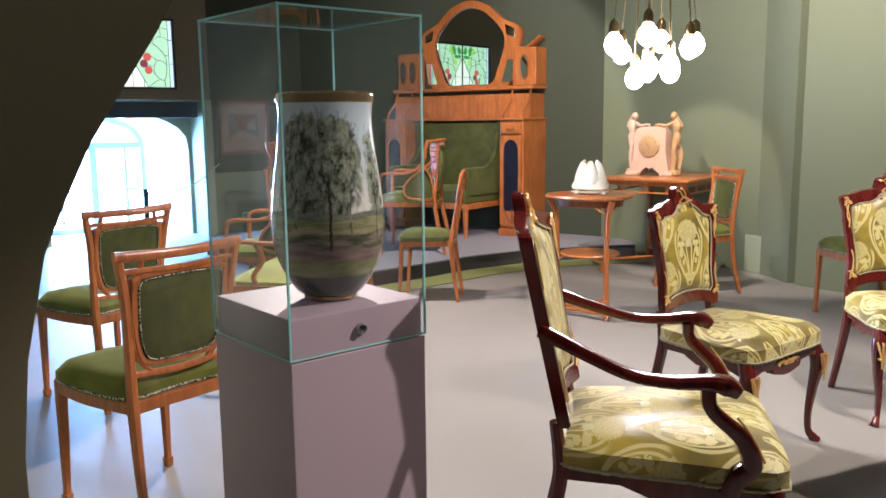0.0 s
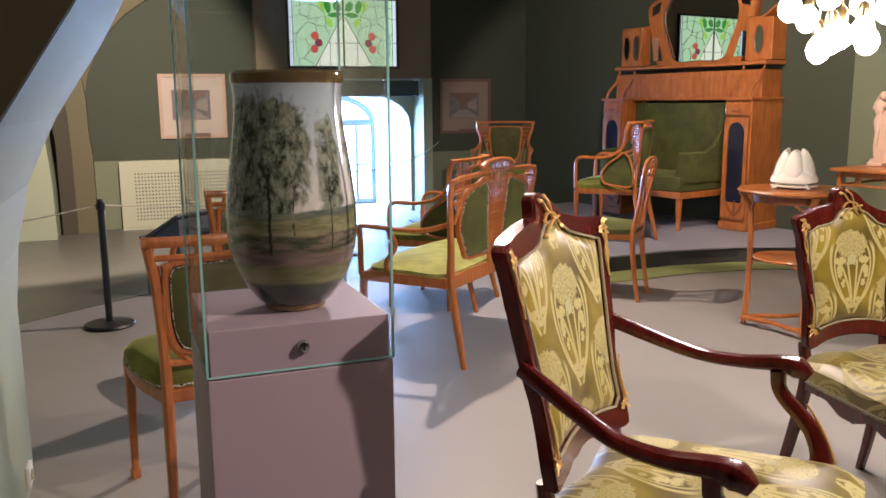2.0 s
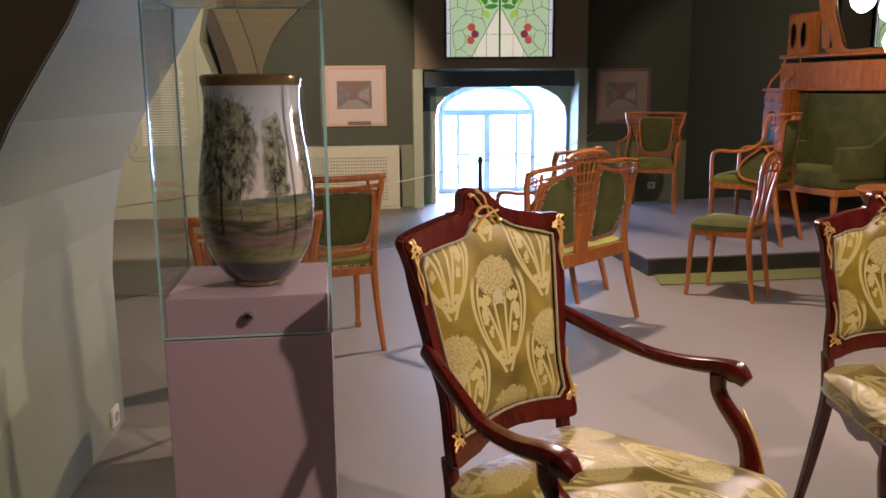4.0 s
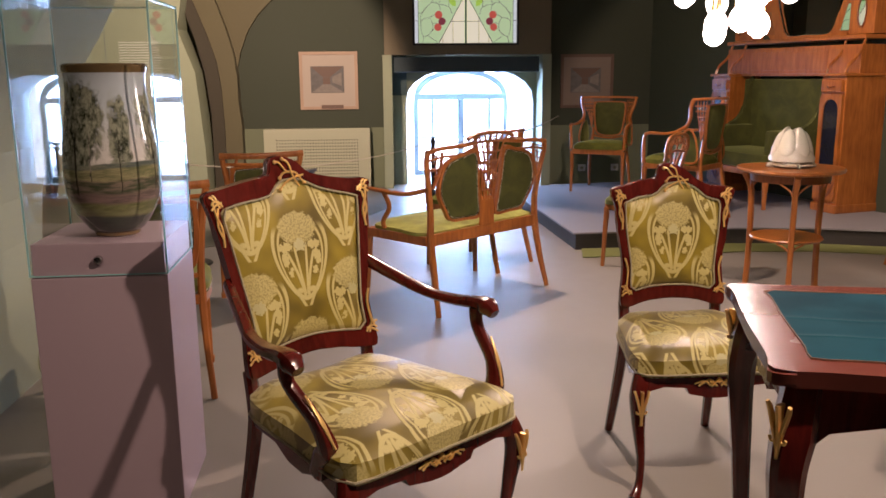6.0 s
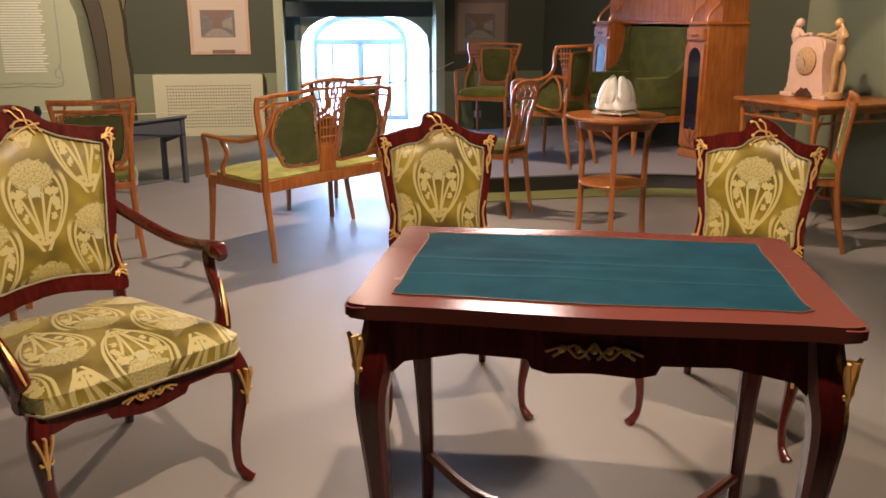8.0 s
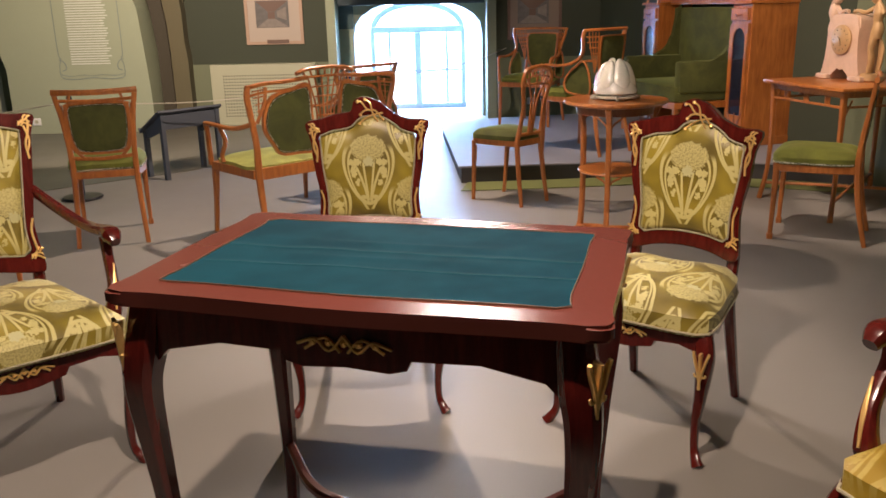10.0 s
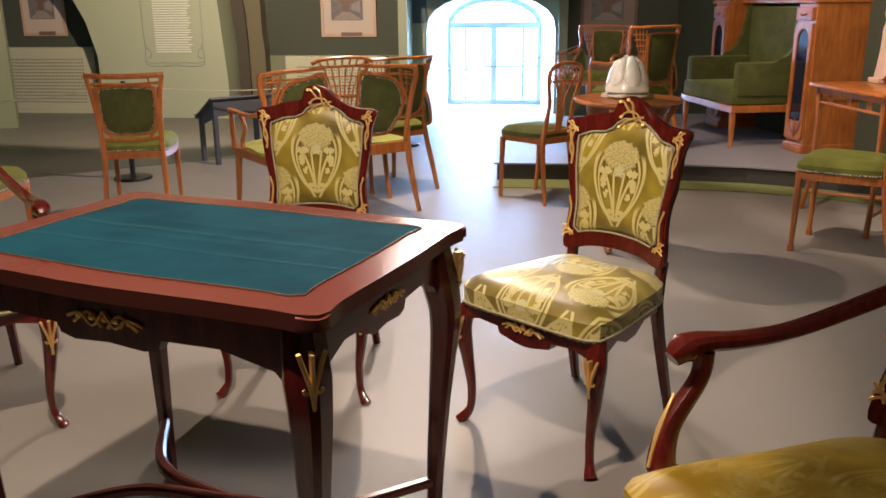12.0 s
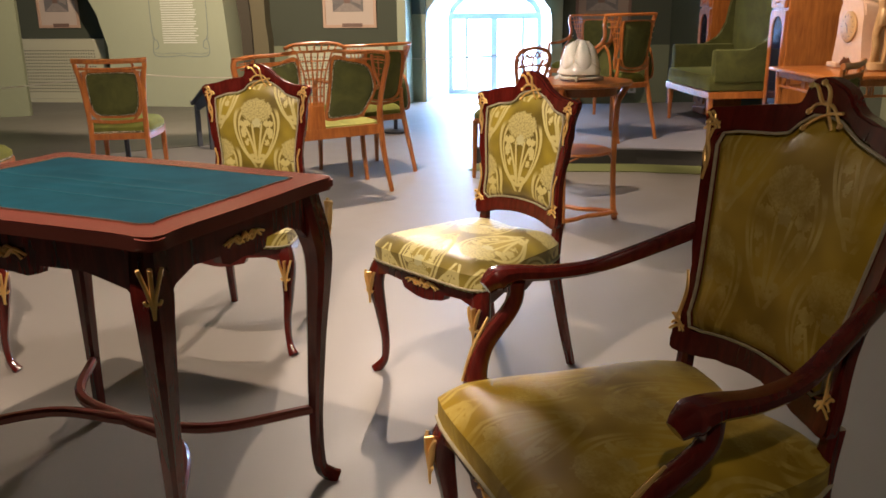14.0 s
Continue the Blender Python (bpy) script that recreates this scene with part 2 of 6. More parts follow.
    return m.set(Base_Color=col, Roughness=m.math("ADD", 0.40, m.math("MULTIPLY", total, 0.22)), Sheen_Weight=0.2 if worn == 1 else 0.0, Specular_IOR_Level=0.6 if worn == 1 else 0.35)


DAMASK = damask()
DAMASKWORN = damask("worn_gold_damask", 0.85)


def floor_mat():
    m = Nodes("floor_linoleum")
    c = m.coords()
    big, mid, fine = m.noise(c, 0.7, 3), m.noise(c, 5, 4), m.noise(c, 160, 2)
    f = m.math("ADD", m.math("MULTIPLY", big, 0.5), m.math("ADD", m.math("MULTIPLY", mid, 0.3), m.math("MULTIPLY", fine, 0.2)))
    m.bump(fine, 0.06, 0.0005)
    return m.set(Base_Color=m.mix(f, (0.225, 0.208, 0.185), (0.31, 0.288, 0.258)), Roughness=m.math("ADD", 0.40, m.math("MULTIPLY", mid, 0.2)))


FLOOR = floor_mat()
FLOORD = plain("dark_grey_floor", (0.11, 0.105, 0.085), 0.4, 0, 0.1, 2.0, 0.05)


def glassy(name, tint=(0.982, 0.992, 0.99), rough=0.0):
    m = Nodes(name)
    t = m.t.nodes.new("ShaderNodeBsdfTransparent")
    t.inputs[0].default_value = (*tint, 1)
    g = m.t.nodes.new("ShaderNodeBsdfGlossy")
    g.inputs["Roughness"].default_value = 0.01
    f = m.t.nodes.new("ShaderNodeLayerWeight")
    f.inputs[0].default_value = 0.5
    gloss = m.math("ADD", 0.05, m.math("MULTIPLY", m.math("POWER", f.outputs["Facing"], 5.0), 0.45))
    x = m.t.nodes.new("ShaderNodeMixShader")
    m.t.links.new(gloss, x.inputs[0])
    m.t.links.new(t.outputs[0], x.inputs[1])
    m.t.links.new(g.outputs[0], x.inputs[2])
    m.t.links.new(x.outputs[0], m.t.nodes["Material Output"].inputs[0])
    return m.mat


GLASS = glassy("case_glass")
GLASSEDGE = plain("glass_edge", (0.32, 0.62, 0.62), 0.15, 0, 0.1, 40, 0, Emission_Color=(0.3, 0.6, 0.62), Emission_Strength=0.0)
DARKGLASS = plain("cabinet_glass", (0.012, 0.014, 0.03), 0.06, 0, 0.2)


def mirror_mat():
    m = Nodes("mirror")
    g = m.t.nodes.new("ShaderNodeNewGeometry")
    r = m.t.nodes.new("ShaderNodeVectorRotate")          # turns the normals so that the mirrors catch the stained glass's reflection
    r.rotation_type = "Z_AXIS"
    r.inputs["Angle"].default_value = radians(-7.0)
    m.t.links.new(g.outputs["Normal"], r.inputs["Vector"])
    m.t.links.new(r.outputs[0], m.b.inputs["Normal"])
    return m.set(Base_Color=(0.75, 0.8, 0.76), Metallic=1.0, Roughness=0.015)


MIRROR = mirror_mat()


def emit(name, colour, strength):
    m = Nodes(name)
    return m.set(Base_Color=(*colour[:3],), Emission_Color=colour, Emission_Strength=strength)


OUTSIDE = emit("bright_outside", (0.84, 0.94, 1.0), 4.0)
BULB = emit("lamp_bulb_glow", (1.0, 0.9, 0.74), 26.0)
GLEAD = plain("lead", (0.02, 0.02, 0.02), 0.5)
SG = {k: emit("stained_" + k, c, 0.75) for k, c in dict(
    green=(0.36, 0.52, 0.28), pale=(0.50, 0.58, 0.56), leaf=(0.04, 0.20, 0.025), lime=(0.28, 0.48, 0.06), berry=(0.42, 0.075, 0.05), plum=(0.16, 0.03, 0.04), cream=(0.66, 0.66, 0.46)).items()}

# ---- mesh helpers ----


def part(name, bm, material, parent=None, label="", smooth=True, kind="", recalc=True):
    if recalc:
        bmesh.ops.recalc_face_normals(bm, faces=bm.faces)
    me = bpy.data.meshes.new(name)
    bm.to_mesh(me)
    bm.free()
    me.materials.append(material)
    if smooth:
        me.polygons.foreach_set("use_smooth", [True] * len(me.polygons))
        me.set_sharp_from_angle(angle=radians(38))
    ob = new(name, me)
    ob.parent = parent
    return tagged(ob, label=label, kind=kind)


def thing(name, m, label, category, group=""):
    ob = new(name)
    ob.matrix_world = m
    ob.empty_display_size = 0.1
    return tagged(ob, label, category, group)


def curve(pts, steps=5):
    """A smooth line through points."""
    p = [Vector(q) for q in pts]
    p = [2 * p[0] - p[1]] + p + [2 * p[-1] - p[-2]]
    out = []
    for i in range(1, len(p) - 2):
        for k in range(steps):
            t = k / steps
            a, b, c, d = p[i - 1:i + 3]
            out.append(0.5 * ((2 * b) + (c - a) * t + (2 * a - 5 * b + 4 * c - d) * t * t + (3 * b - a - 3 * c + d) * t ** 3))
    return out + [p[-2]]


def rod(bm, pts, w, d=None, seg=8, steps=5, side=(1, 0, 0), smooth=True, power=2.6):
    """A bar with a rounded section of width w (along side) and depth d, swept along a curve; w and d may be lists along it."""
    line = curve(pts, steps) if smooth and len(pts) > 2 else [Vector(q) for q in pts]
    ws = w if isinstance(w, (list, tuple)) else [w, w]
    ds = ws if d is None else (d if isinstance(d, (list, tuple)) else [d, d])
    side = Vector(side)
    rings = []
    for i, p in enumerate(line):
        f = i / (len(line) - 1)
        ww = np.interp(f, np.linspace(0, 1, len(ws)), ws) / 2
        dd = np.interp(f, np.linspace(0, 1, len(ds)), ds) / 2
        t = (line[min(i + 1, len(line) - 1)] - line[max(i - 1, 0)]).normalized()
        s = side - t * side.dot(t)
        s = s.normalized() if s.length > 0.05 else t.orthogonal().normalized()
        o = t.cross(s)
        ring = []
        for k in range(seg):
            a = 2 * math.pi * (k + 0.5) / seg
            c, e = math.cos(a), math.sin(a)
            ring.append(bm.verts.new(p + s * (ww * math.copysign(abs(c) ** (2 / power), c)) + o * (dd * math.copysign(abs(e) ** (2 / power), e))))
        rings.append(ring)
    for a, b in zip(rings, rings[1:]):
        for k in range(seg):
            bm.faces.new((a[k], a[(k + 1) % seg], b[(k + 1) % seg], b[k]))
    bm.faces.new(rings[0][::-1])
    bm.faces.new(rings[-1])
    return bm


def box(bm, lo, hi, bevel=0.0, m=None):
    x0, y0, z0 = lo
    x1, y1, z1 = hi
    v = [bm.verts.new((x, y, z)) for z in (z0, z1) for y in (y0, y1) for x in (x0, x1)]
    fs = [bm.faces.new([v[i] for i in q]) for q in ((0, 1, 3, 2), (4, 6, 7, 5), (0, 4, 5, 1), (2, 3, 7, 6), (0, 2, 6, 4), (1, 5, 7, 3))]
    if bevel:
        es = list({e for f in fs for e in f.edges})
        r = bmesh.ops.bevel(bm, geom=es, offset=bevel, segments=2, affect="EDGES", profile=0.6)
        v = list({q for f in r["faces"] for q in f.verts} | {q for f in fs if f.is_valid for q in f.verts})
    if m is not None:
        bmesh.ops.transform(bm, matrix=m, verts=v)
    return bm


def plate(bm, outline, y0, y1, hole=None, m=None, bevel=0.0):
    """A flat board standing in the plane of x and z, from y0 to y1; hole: a loop with as many points as the outline."""
    vs = []
    loops = [outline] + ([hole] if hole else [])
    layers = [[[bm.verts.new((x, y, z)) for x, z in lp] for lp in loops] for y in (y0, y1)]
    n = len(outline)
    faces = []
    for li in range(len(loops)):
        for k in range(n):
            a, b = layers[0][li], layers[1][li]
            faces.append(bm.faces.new((a[k], a[(k + 1) % n], b[(k + 1) % n], b[k])))
    for ly in layers:
        if hole:
            for k in range(n):
                faces.append(bm.faces.new((ly[0][k], ly[0][(k + 1) % n], ly[1][(k + 1) % n], ly[1][k])))
        else:
            faces.append(bm.faces.new(ly[0]))
    vs = [v for ly in layers for lp in ly for v in lp]
    if bevel:
        edges = []
        for ly in layers:
            for lp in ly:
                for k in range(n):
                    e = bm.edges.get((lp[k], lp[(k + 1) % n]))
                    if e:
                        edges.append(e)
        r = bmesh.ops.bevel(bm, geom=edges, offset=bevel, segments=2, affect="EDGES")
        vs = [v for v in bm.verts] if m is not None else vs
    if m is not None:
        bmesh.ops.transform(bm, matrix=m, verts=[v for v in vs if v.is_valid])
    return bm


def resample(loop, n):
    """n points at even steps round a closed loop."""
    p = [Vector((*q, 0)) if len(q) == 2 else Vector(q) for q in loop]
    p.append(p[0])
    d = [0]
    for a, b in zip(p, p[1:]):
        d.append(d[-1] + (b - a).length)
    out = []
    for k in range(n):
        t = d[-1] * k / n
        i = max(j for j in range(len(d)) if d[j] <= t + 1e-9)
        i = min(i, len(p) - 2)
        f = (t - d[i]) / max(d[i + 1] - d[i], 1e-9)
        q = p[i].lerp(p[i + 1], f)
        out.append((q.x, q.y))
    return out


def smooth_loop(pts, steps=4):
    n = len(pts)
    p = [Vector((q[0], q[1], 0)) for q in pts]
    out = []
    for i in range(n):
        a, b, c, d = p[i - 1], p[i], p[(i + 1) % n], p[(i + 2) % n]
        for k in range(steps):
            t = k / steps
            q = 0.5 * ((2 * b) + (c - a) * t + (2 * a - 5 * b + 4 * c - d) * t * t + (3 * b - a - 3 * c + d) * t ** 3)
            out.append((q.x, q.y))
    return out


def pad(bm, loop, depth, side=0.0, rings=7, edge=0.3, m=None, shift=(0, 0)):
    """A stuffed pad: its loop lies in x and y, side is the height of its upright edge and depth the crown above it. UV in metres."""
    uv = bm.loops.layers.uv.verify()
    n = len(loop)
    cx, cy = sum(p[0] for p in loop) / n, sum(p[1] for p in loop) / n
    layers = []
    if side:
        layers.append([bm.verts.new((x, y, 0)) for x, y in loop])
    for r in range(rings):
        f = 1 - r / rings
        h = side + depth * (1 - f ** 2.6) ** edge if r else side
        layers.append([bm.verts.new((cx + (x - cx) * f, cy + (y - cy) * f, h)) for x, y in loop])
    top = bm.verts.new((cx, cy, side + depth))
    fs = []
    for a, b in zip(layers, layers[1:]):
        for k in range(n):
            fs.append(bm.faces.new((a[k], a[(k + 1) % n], b[(k + 1) % n], b[k])))
    for k in range(n):
        fs.append(bm.faces.new((layers[-1][k], layers[-1][(k + 1) % n], top)))
    fs.append(bm.faces.new(layers[0][::-1]))
    for f in fs:
        for lp in f.loops:
            c = lp.vert.co
            dz = side + 0.0 - c.z if c.z < side else 0.0
            ox, oy = c.x - cx, c.y - cy
            l = math.hypot(ox, oy) or 1
            lp[uv].uv = (c.x + ox / l * dz + shift[0], c.y + oy / l * dz + shift[1])
    if m is not None:
        bmesh.ops.transform(bm, matrix=m, verts=list({v for f in fs for v in f.verts}))
    return bm


def lathe(bm, profile, seg=24, m=None, lobes=0, wave=0.0):
    rings = []
    for r, z in profile:
        rings.append([bm.verts.new((r * (1 + wave * math.cos(lobes * 2 * math.pi * k / seg)) * math.cos(2 * math.pi * k / seg),
                                    r * (1 + wave * math.cos(lobes * 2 * math.pi * k / seg)) * math.sin(2 * math.pi * k / seg), z)) for k in range(seg)])
    fs = []
    for a, b in zip(rings, rings[1:]):
        for k in range(seg):
            fs.append(bm.faces.new((a[k], a[(k + 1) % seg], b[(k + 1) % seg], b[k])))
    fs.append(bm.faces.new(rings[0][::-1]))
    fs.append(bm.faces.new(rings[-1]))
    if m is not None:
        bmesh.ops.transform(bm, matrix=m, verts=[v for r in rings for v in r])
    return bm


def B():
    return bmesh.new()


def stand(y=0.0, lean=0.0):
    """Turns a pad's x, y plane upright: y becomes z, its crown faces +y."""
    return Matrix.Translation((0, y, 0)) @ Matrix.Rotation(radians(lean), 4, "X") @ Matrix(((1, 0, 0, 0), (0, 0, 1, 0), (0, 1, 0, 0), (0, 0, 0, 1)))


# ---- the room ----
WN, BN, PN = 7.9, 7.75, 7.45         # planes of the window wall, the window box and the text pier
HIGH = 2.9


def wall(name, a, b, h=HIGH, t=0.15, z=0.0, mat=None, label="plain sage green plaster wall"):
    """An upright slab from a to b; its thickness lies on the right of that way."""
    a, b = Vector((a[0], a[1], 0)), Vector((b[0], b[1], 0))
    d = (b - a).normalized()
    o = Vector((d.y, -d.x, 0)) * t
    bm = B()
    v = [bm.verts.new((p.x, p.y, q)) for q in (z, h) for p in (a, b, b + o, a + o)]
    for q in ((0, 1, 2, 3), (4, 7, 6, 5), (0, 4, 5, 1), (1, 5, 6, 2), (2, 6, 7, 3), (3, 7, 4, 0)):
        bm.faces.new([v[i] for i in q])
    return part(name, bm, mat or WALL, None, label, False, "structure")


bm = B()
box(bm, (-9, -4, -0.12), (8, 12, 0))
part("floor", bm, FLOOR, None, "pale grey linoleum floor", False, "structure")
bm = B()
box(bm, (-9, -4, HIGH), (8, 12, HIGH + 0.15))
part("ceiling", bm, CEIL, None, "dark painted ceiling", False, "structure")

# darker floor beyond the rope
bm = B()
border = [at(-6, 8.9), at(-6, 3.0), at(-1.2, 4.2), at(-0.55, 4.75), at(0.15, 5.35), at(0.95, 5.95), at(1.55, 6.6), at(1.85, 7.3), at(1.86, 8.9)]
v0 = [bm.verts.new((p.x, p.y, 0.001)) for p in border]
v1 = [bm.verts.new((p.x, p.y, 0.004)) for p in border]
bm.faces.new(v1)
for k in range(len(v0)):
    bm.faces.new((v0[k], v0[(k + 1) % len(v0)], v1[(k + 1) % len(v0)], v1[k]))
part("floor_border", bm, FLOORD, None, "darker grey border area of the floor", False, "structure")

NEAR = Matrix.LocRotScale(None, Euler((0, 0, radians(UDEG))), None)   # x along the window wall, y out
MID = at(1.769, -0.73, 1.266)
TOWN = Matrix.Translation(MID) @ Matrix.Scale(1.12, 4) @ Matrix.Translation(-MID) @ NEAR   # the same, for the far wall


def wallpart(name, outline, y0, y1, mat, label, hole=None, bevel=0.0, m=None):
    return part(name, plate(B(), outline, y0, y1, hole, m or TOWN, bevel), mat, None, label, False, "structure")


def rect(x0, x1, z0, z1):
    return [(x0, z0), (x1, z0), (x1, z1), (x0, z1)]


# window wall, left and right of the window box
wallpart("wall_window", rect(-8, 1.86, 0, 0.745), WN - 0.006, WN + 0.3, WALL, "sage green lower part of the wall")
wallpart("wall_window", rect(-8, 1.86, 0.745, HIGH), WN, WN + 0.3, WALLD, "deep green upper part of the wall")
wallpart("wall_window", rect(3.52, 6.5, 0, 0.745), WN - 0.006, WN + 0.3, WALL, "sage green lower part of the wall")
wallpart("wall_window", rect(3.52, 6.5, 0.745, HIGH), WN, WN + 0.3, WALLD, "deep green upper part of the wall")
# the box's paler plaster stands in for a spot beam falling on it
wallpart("wall_window", rect(1.86, 3.52, 1.46, HIGH), BN, BN + 0.45, plain("olive_box_beam_light", (0.19, 0.155, 0.095), 0.8, 0, 0.1, 1.3, 0.15), "boxed surround over the window, lightened for a beam on it",
         )
bm = B()
for x0, x1 in ((1.84, 1.93), (3.44, 3.53)):
    box(bm, (x0, BN, 0), (x1, BN + 0.5, 1.46), 0, TOWN)
part("window_box", bm, WALLB, None, "pale green boards beside the window niche", False, "structure")
# pane wall with the arched opening, set back in the niche
GN = 8.2
ARC = [(2.07, 0.10), (3.42, 0.10)] + [(2.745 + 0.675 * math.cos(a), 0.98 + 0.37 * max(0, math.sin(a)) ** 0.8) for a in np.linspace(0, math.pi, 13)]
outer = [(1.93, 0.0), (3.44, 0.0)] + [(3.44, 0.9)] * 1 + [(3.44, 1.46), (3.3, 1.46)] + [(x, 1.46) for x in np.linspace(3.2, 2.2, 7)] + [(2.1, 1.46), (1.93, 1.46), (1.93, 0.9)]
wallpart("wall_niche", outer, GN - 0.12, GN + 0.3, WALLB, "pale green back of the window niche with an arched opening", hole=ARC)
part("window_reveal", plate(B(), [(2.745 + (x - 2.745) * 1.0, z) for x, z in ARC], GN - 0.115, GN + 0.82, [(2.745 + (x - 2.745) * 0.985, 0.11 + (z - 0.1) * 0.985) for x, z in ARC], TOWN), REVEAL, None, "white plastered window reveal", False, "structure")
bm = B()
box(bm, (1.93, BN - 0.02, 0.06), (3.44, GN - 0.12, 0.11), 0.004, TOWN)
part("window_sill", bm, WALLB, None, "low pale green window sill", False, "structure")
bm = B()
box(bm, (1.93, BN + 0.02, 0), (3.44, GN - 0.12, 0.06), 0, TOWN)
part("plinth", bm, WALL, None, "green step under the window", False, "structure")
bm = B()
box(bm, (1.95, BN + 0.07, 1.29), (3.42, BN + 0.13, 1.44), 0.01, TOWN)
# dark sheet laid over the niche back where it only lies in shade
part("wall_shade", box(B(), (1.935, GN - 0.15, 1.06), (2.085, GN - 0.125, 1.455), 0.002, TOWN), plain("teal_shade", (0.06, 0.10, 0.10), 0.8), None, "dark sheet for the shade on the niche back", False, "structure")
part("roller_blind", bm, plain("dark_blind", (0.05, 0.07, 0.075), 0.8), None, "dark rolled window blind", False, "structure")

STRIP = plain("olive_floor_strip", (0.20, 0.22, 0.075), 0.6, 0, 0.1, 2.0, 0.05)
win = thing("window_1", TOWN @ pose(0, 0, 0), "white arched casement window with bright panes", "window")
tagged(win, kind="structure")


def wbar(bm, x0, x1, z0, z1, y=GN + 0.71, d=0.07):
    return box(bm, (x0, y, z0), (x1, y + d, z1), 0.006)


ARC2 = [(2.73 + (x - 2.745) * 0.80, 0.13 + (z - 0.10) * 0.96) for x, z in ARC]
bm = plate(B(), [(x, z) for x, z in ARC2], GN + 0.72, GN + 0.78, [(2.73 + (x - 2.73) * 0.90, 0.19 + (z - 0.13) * 0.90) for x, z in ARC2], None)
part("window_frame", bm, SASH, win, "white painted arched frame", False)
part("mullion", wbar(B(), 2.69, 2.765, 0.14, 1.0), SASH, win)
part("transom", wbar(B(), 2.22, 3.24, 0.985, 1.055, GN + 0.705), SASH, win)
for x in (2.40, 3.05):
    part("glazing_bar", wbar(B(), x - 0.01, x + 0.025, 0.14, 0.99, GN + 0.725, 0.03), SASH, win)
part("glazing_bar", wbar(B(), 2.24, 3.22, 0.55, 0.575, GN + 0.732, 0.03), SASH, win)
pane = part("pane", box(B(), (2.20, GN + 0.765, 0.14), (3.26, GN + 0.77, 1.32)), GLASS, win, "clear window glass", False)
pane.visible_shadow = False
bm = plate(B(), rect(1.2, 4.3, -0.3, 2.2), GN + 1.25, GN + 1.27, None, TOWN)
part("backdrop", bm, OUTSIDE, None, "bright overcast daylight outside the window", False, "structure")

# stained glass light over the window
sg = thing("stained_glass_panel", TOWN @ pose(2.665, BN, 1.57), "lit stained glass panel with green leaves and red berries", "stained glass")
SW, SH = 0.505, 0.60
bm = plate(B(), rect(-SW - 0.02, SW + 0.02, -0.02, SH + 0.02), -0.03, -0.002, rect(-SW, SW, 0, SH))
part("frame", bm, GLEAD, sg, "thin dark frame", False)


def flat(name, pts, y, mat, label=""):
    bm = B()
    a = [bm.verts.new((x, y, z)) for x, z in pts]
    b = [bm.verts.new((x, y + 0.003, z)) for x, z in pts]
    bm.faces.new(a)
    bm.faces.new(b[::-1])
    for k in range(len(a)):
        bm.faces.new((a[k], b[k], b[(k + 1) % len(a)], a[(k + 1) % len(a)]))
    return part(name, bm, mat, sg, label, False)


def glass_at(a, b, sx=1):
    """Panel place from drawing units: a across to the centre bar at 514, b down to the sill at 290."""
    return ((a - 514) / 537 * sx, (290 - b) / 537)


flat("backing_pane", rect(-SW, SW, 0, SH), -0.006, SG["green"], "light green glass ground")
LEADS = [[(262, 130), (280, 135), (330, 85), (370, 90), (380, 125)], [(262, 60), (300, 45), (340, 65), (330, 85)], [(370, 90), (425, 105), (442, 142)], [(300, 45), (300, -32)],
         [(340, 65), (385, 60), (425, 50)], [(275, 185), (290, 165), (320, 162), (338, 190), (335, 225), (310, 250), (290, 255), (278, 225), (275, 185)], [(300, 110), (276, 150), (275, 185)],
         [(310, 250), (350, 275), (365, 290)], [(290, 255), (285, 290)], [(318, 246), (345, 215)], [(340, 190), (366, 185)], [(385, 60), (370, 90)], [(360, -32), (345, 35), (340, 65)],
         [(425, 50), (425, 105)], [(262, 10), (300, 0), (350, -5), (400, 15), (425, 50)], [(320, 162), (352, 140)], [(400, 15), (420, -32)]]
for s in (-1, 1):
    flat("pane", [(0.012 * s, 0.0), (0.268 * s, 0.0), (0.018 * s, 0.437), (0.012 * s, 0.437)][::s], -0.0105, SG["cream"], "pale cream glass")
    flat("pane", [(0.469 * s, 0.0), (SW * s, 0.0), (SW * s, SH), (0.469 * s, SH)][::s], -0.0105, SG["pale"], "pale border glass")
    for a, b, br, mt in ((370, 145, 0.037, "berry"), (388, 178, 0.036, "plum"), (366, 208, 0.036, "berry")):
        bx, bz = glass_at(a, b, -s)
        flat("berry", [(bx + br * math.cos(t), bz + br * math.sin(t)) for t in np.linspace(0, 2 * math.pi, 14, False)], -0.0150 if mt == "berry" else -0.0165, SG[mt], "red glass berry")
    for lf, mt in (([(508, 40), (485, 30), (455, 34), (432, 46), (455, 56), (485, 54)], "leaf"), ([(440, 40), (425, 20), (415, -10), (432, -30), (452, -5), (452, 25)], "leaf"),
                   ([(505, 20), (500, -5), (480, -25), (464, -8), (468, 15), (485, 28)], "leaf"), ([(428, 56), (425, 78), (440, 98), (460, 102), (462, 80), (448, 62)], "lime"), ([(425, 40), (405, 22), (384, -10), (400, -25), (422, 0)], "lime")):
        flat("leaf", [glass_at(a, b, -s) for a, b in lf][::s], -0.0150, SG[mt], "green glass leaf")
bm = B()
rod(bm, [(0, -0.014, 0), (0, -0.014, SH)], 0.018, 0.010, 4)
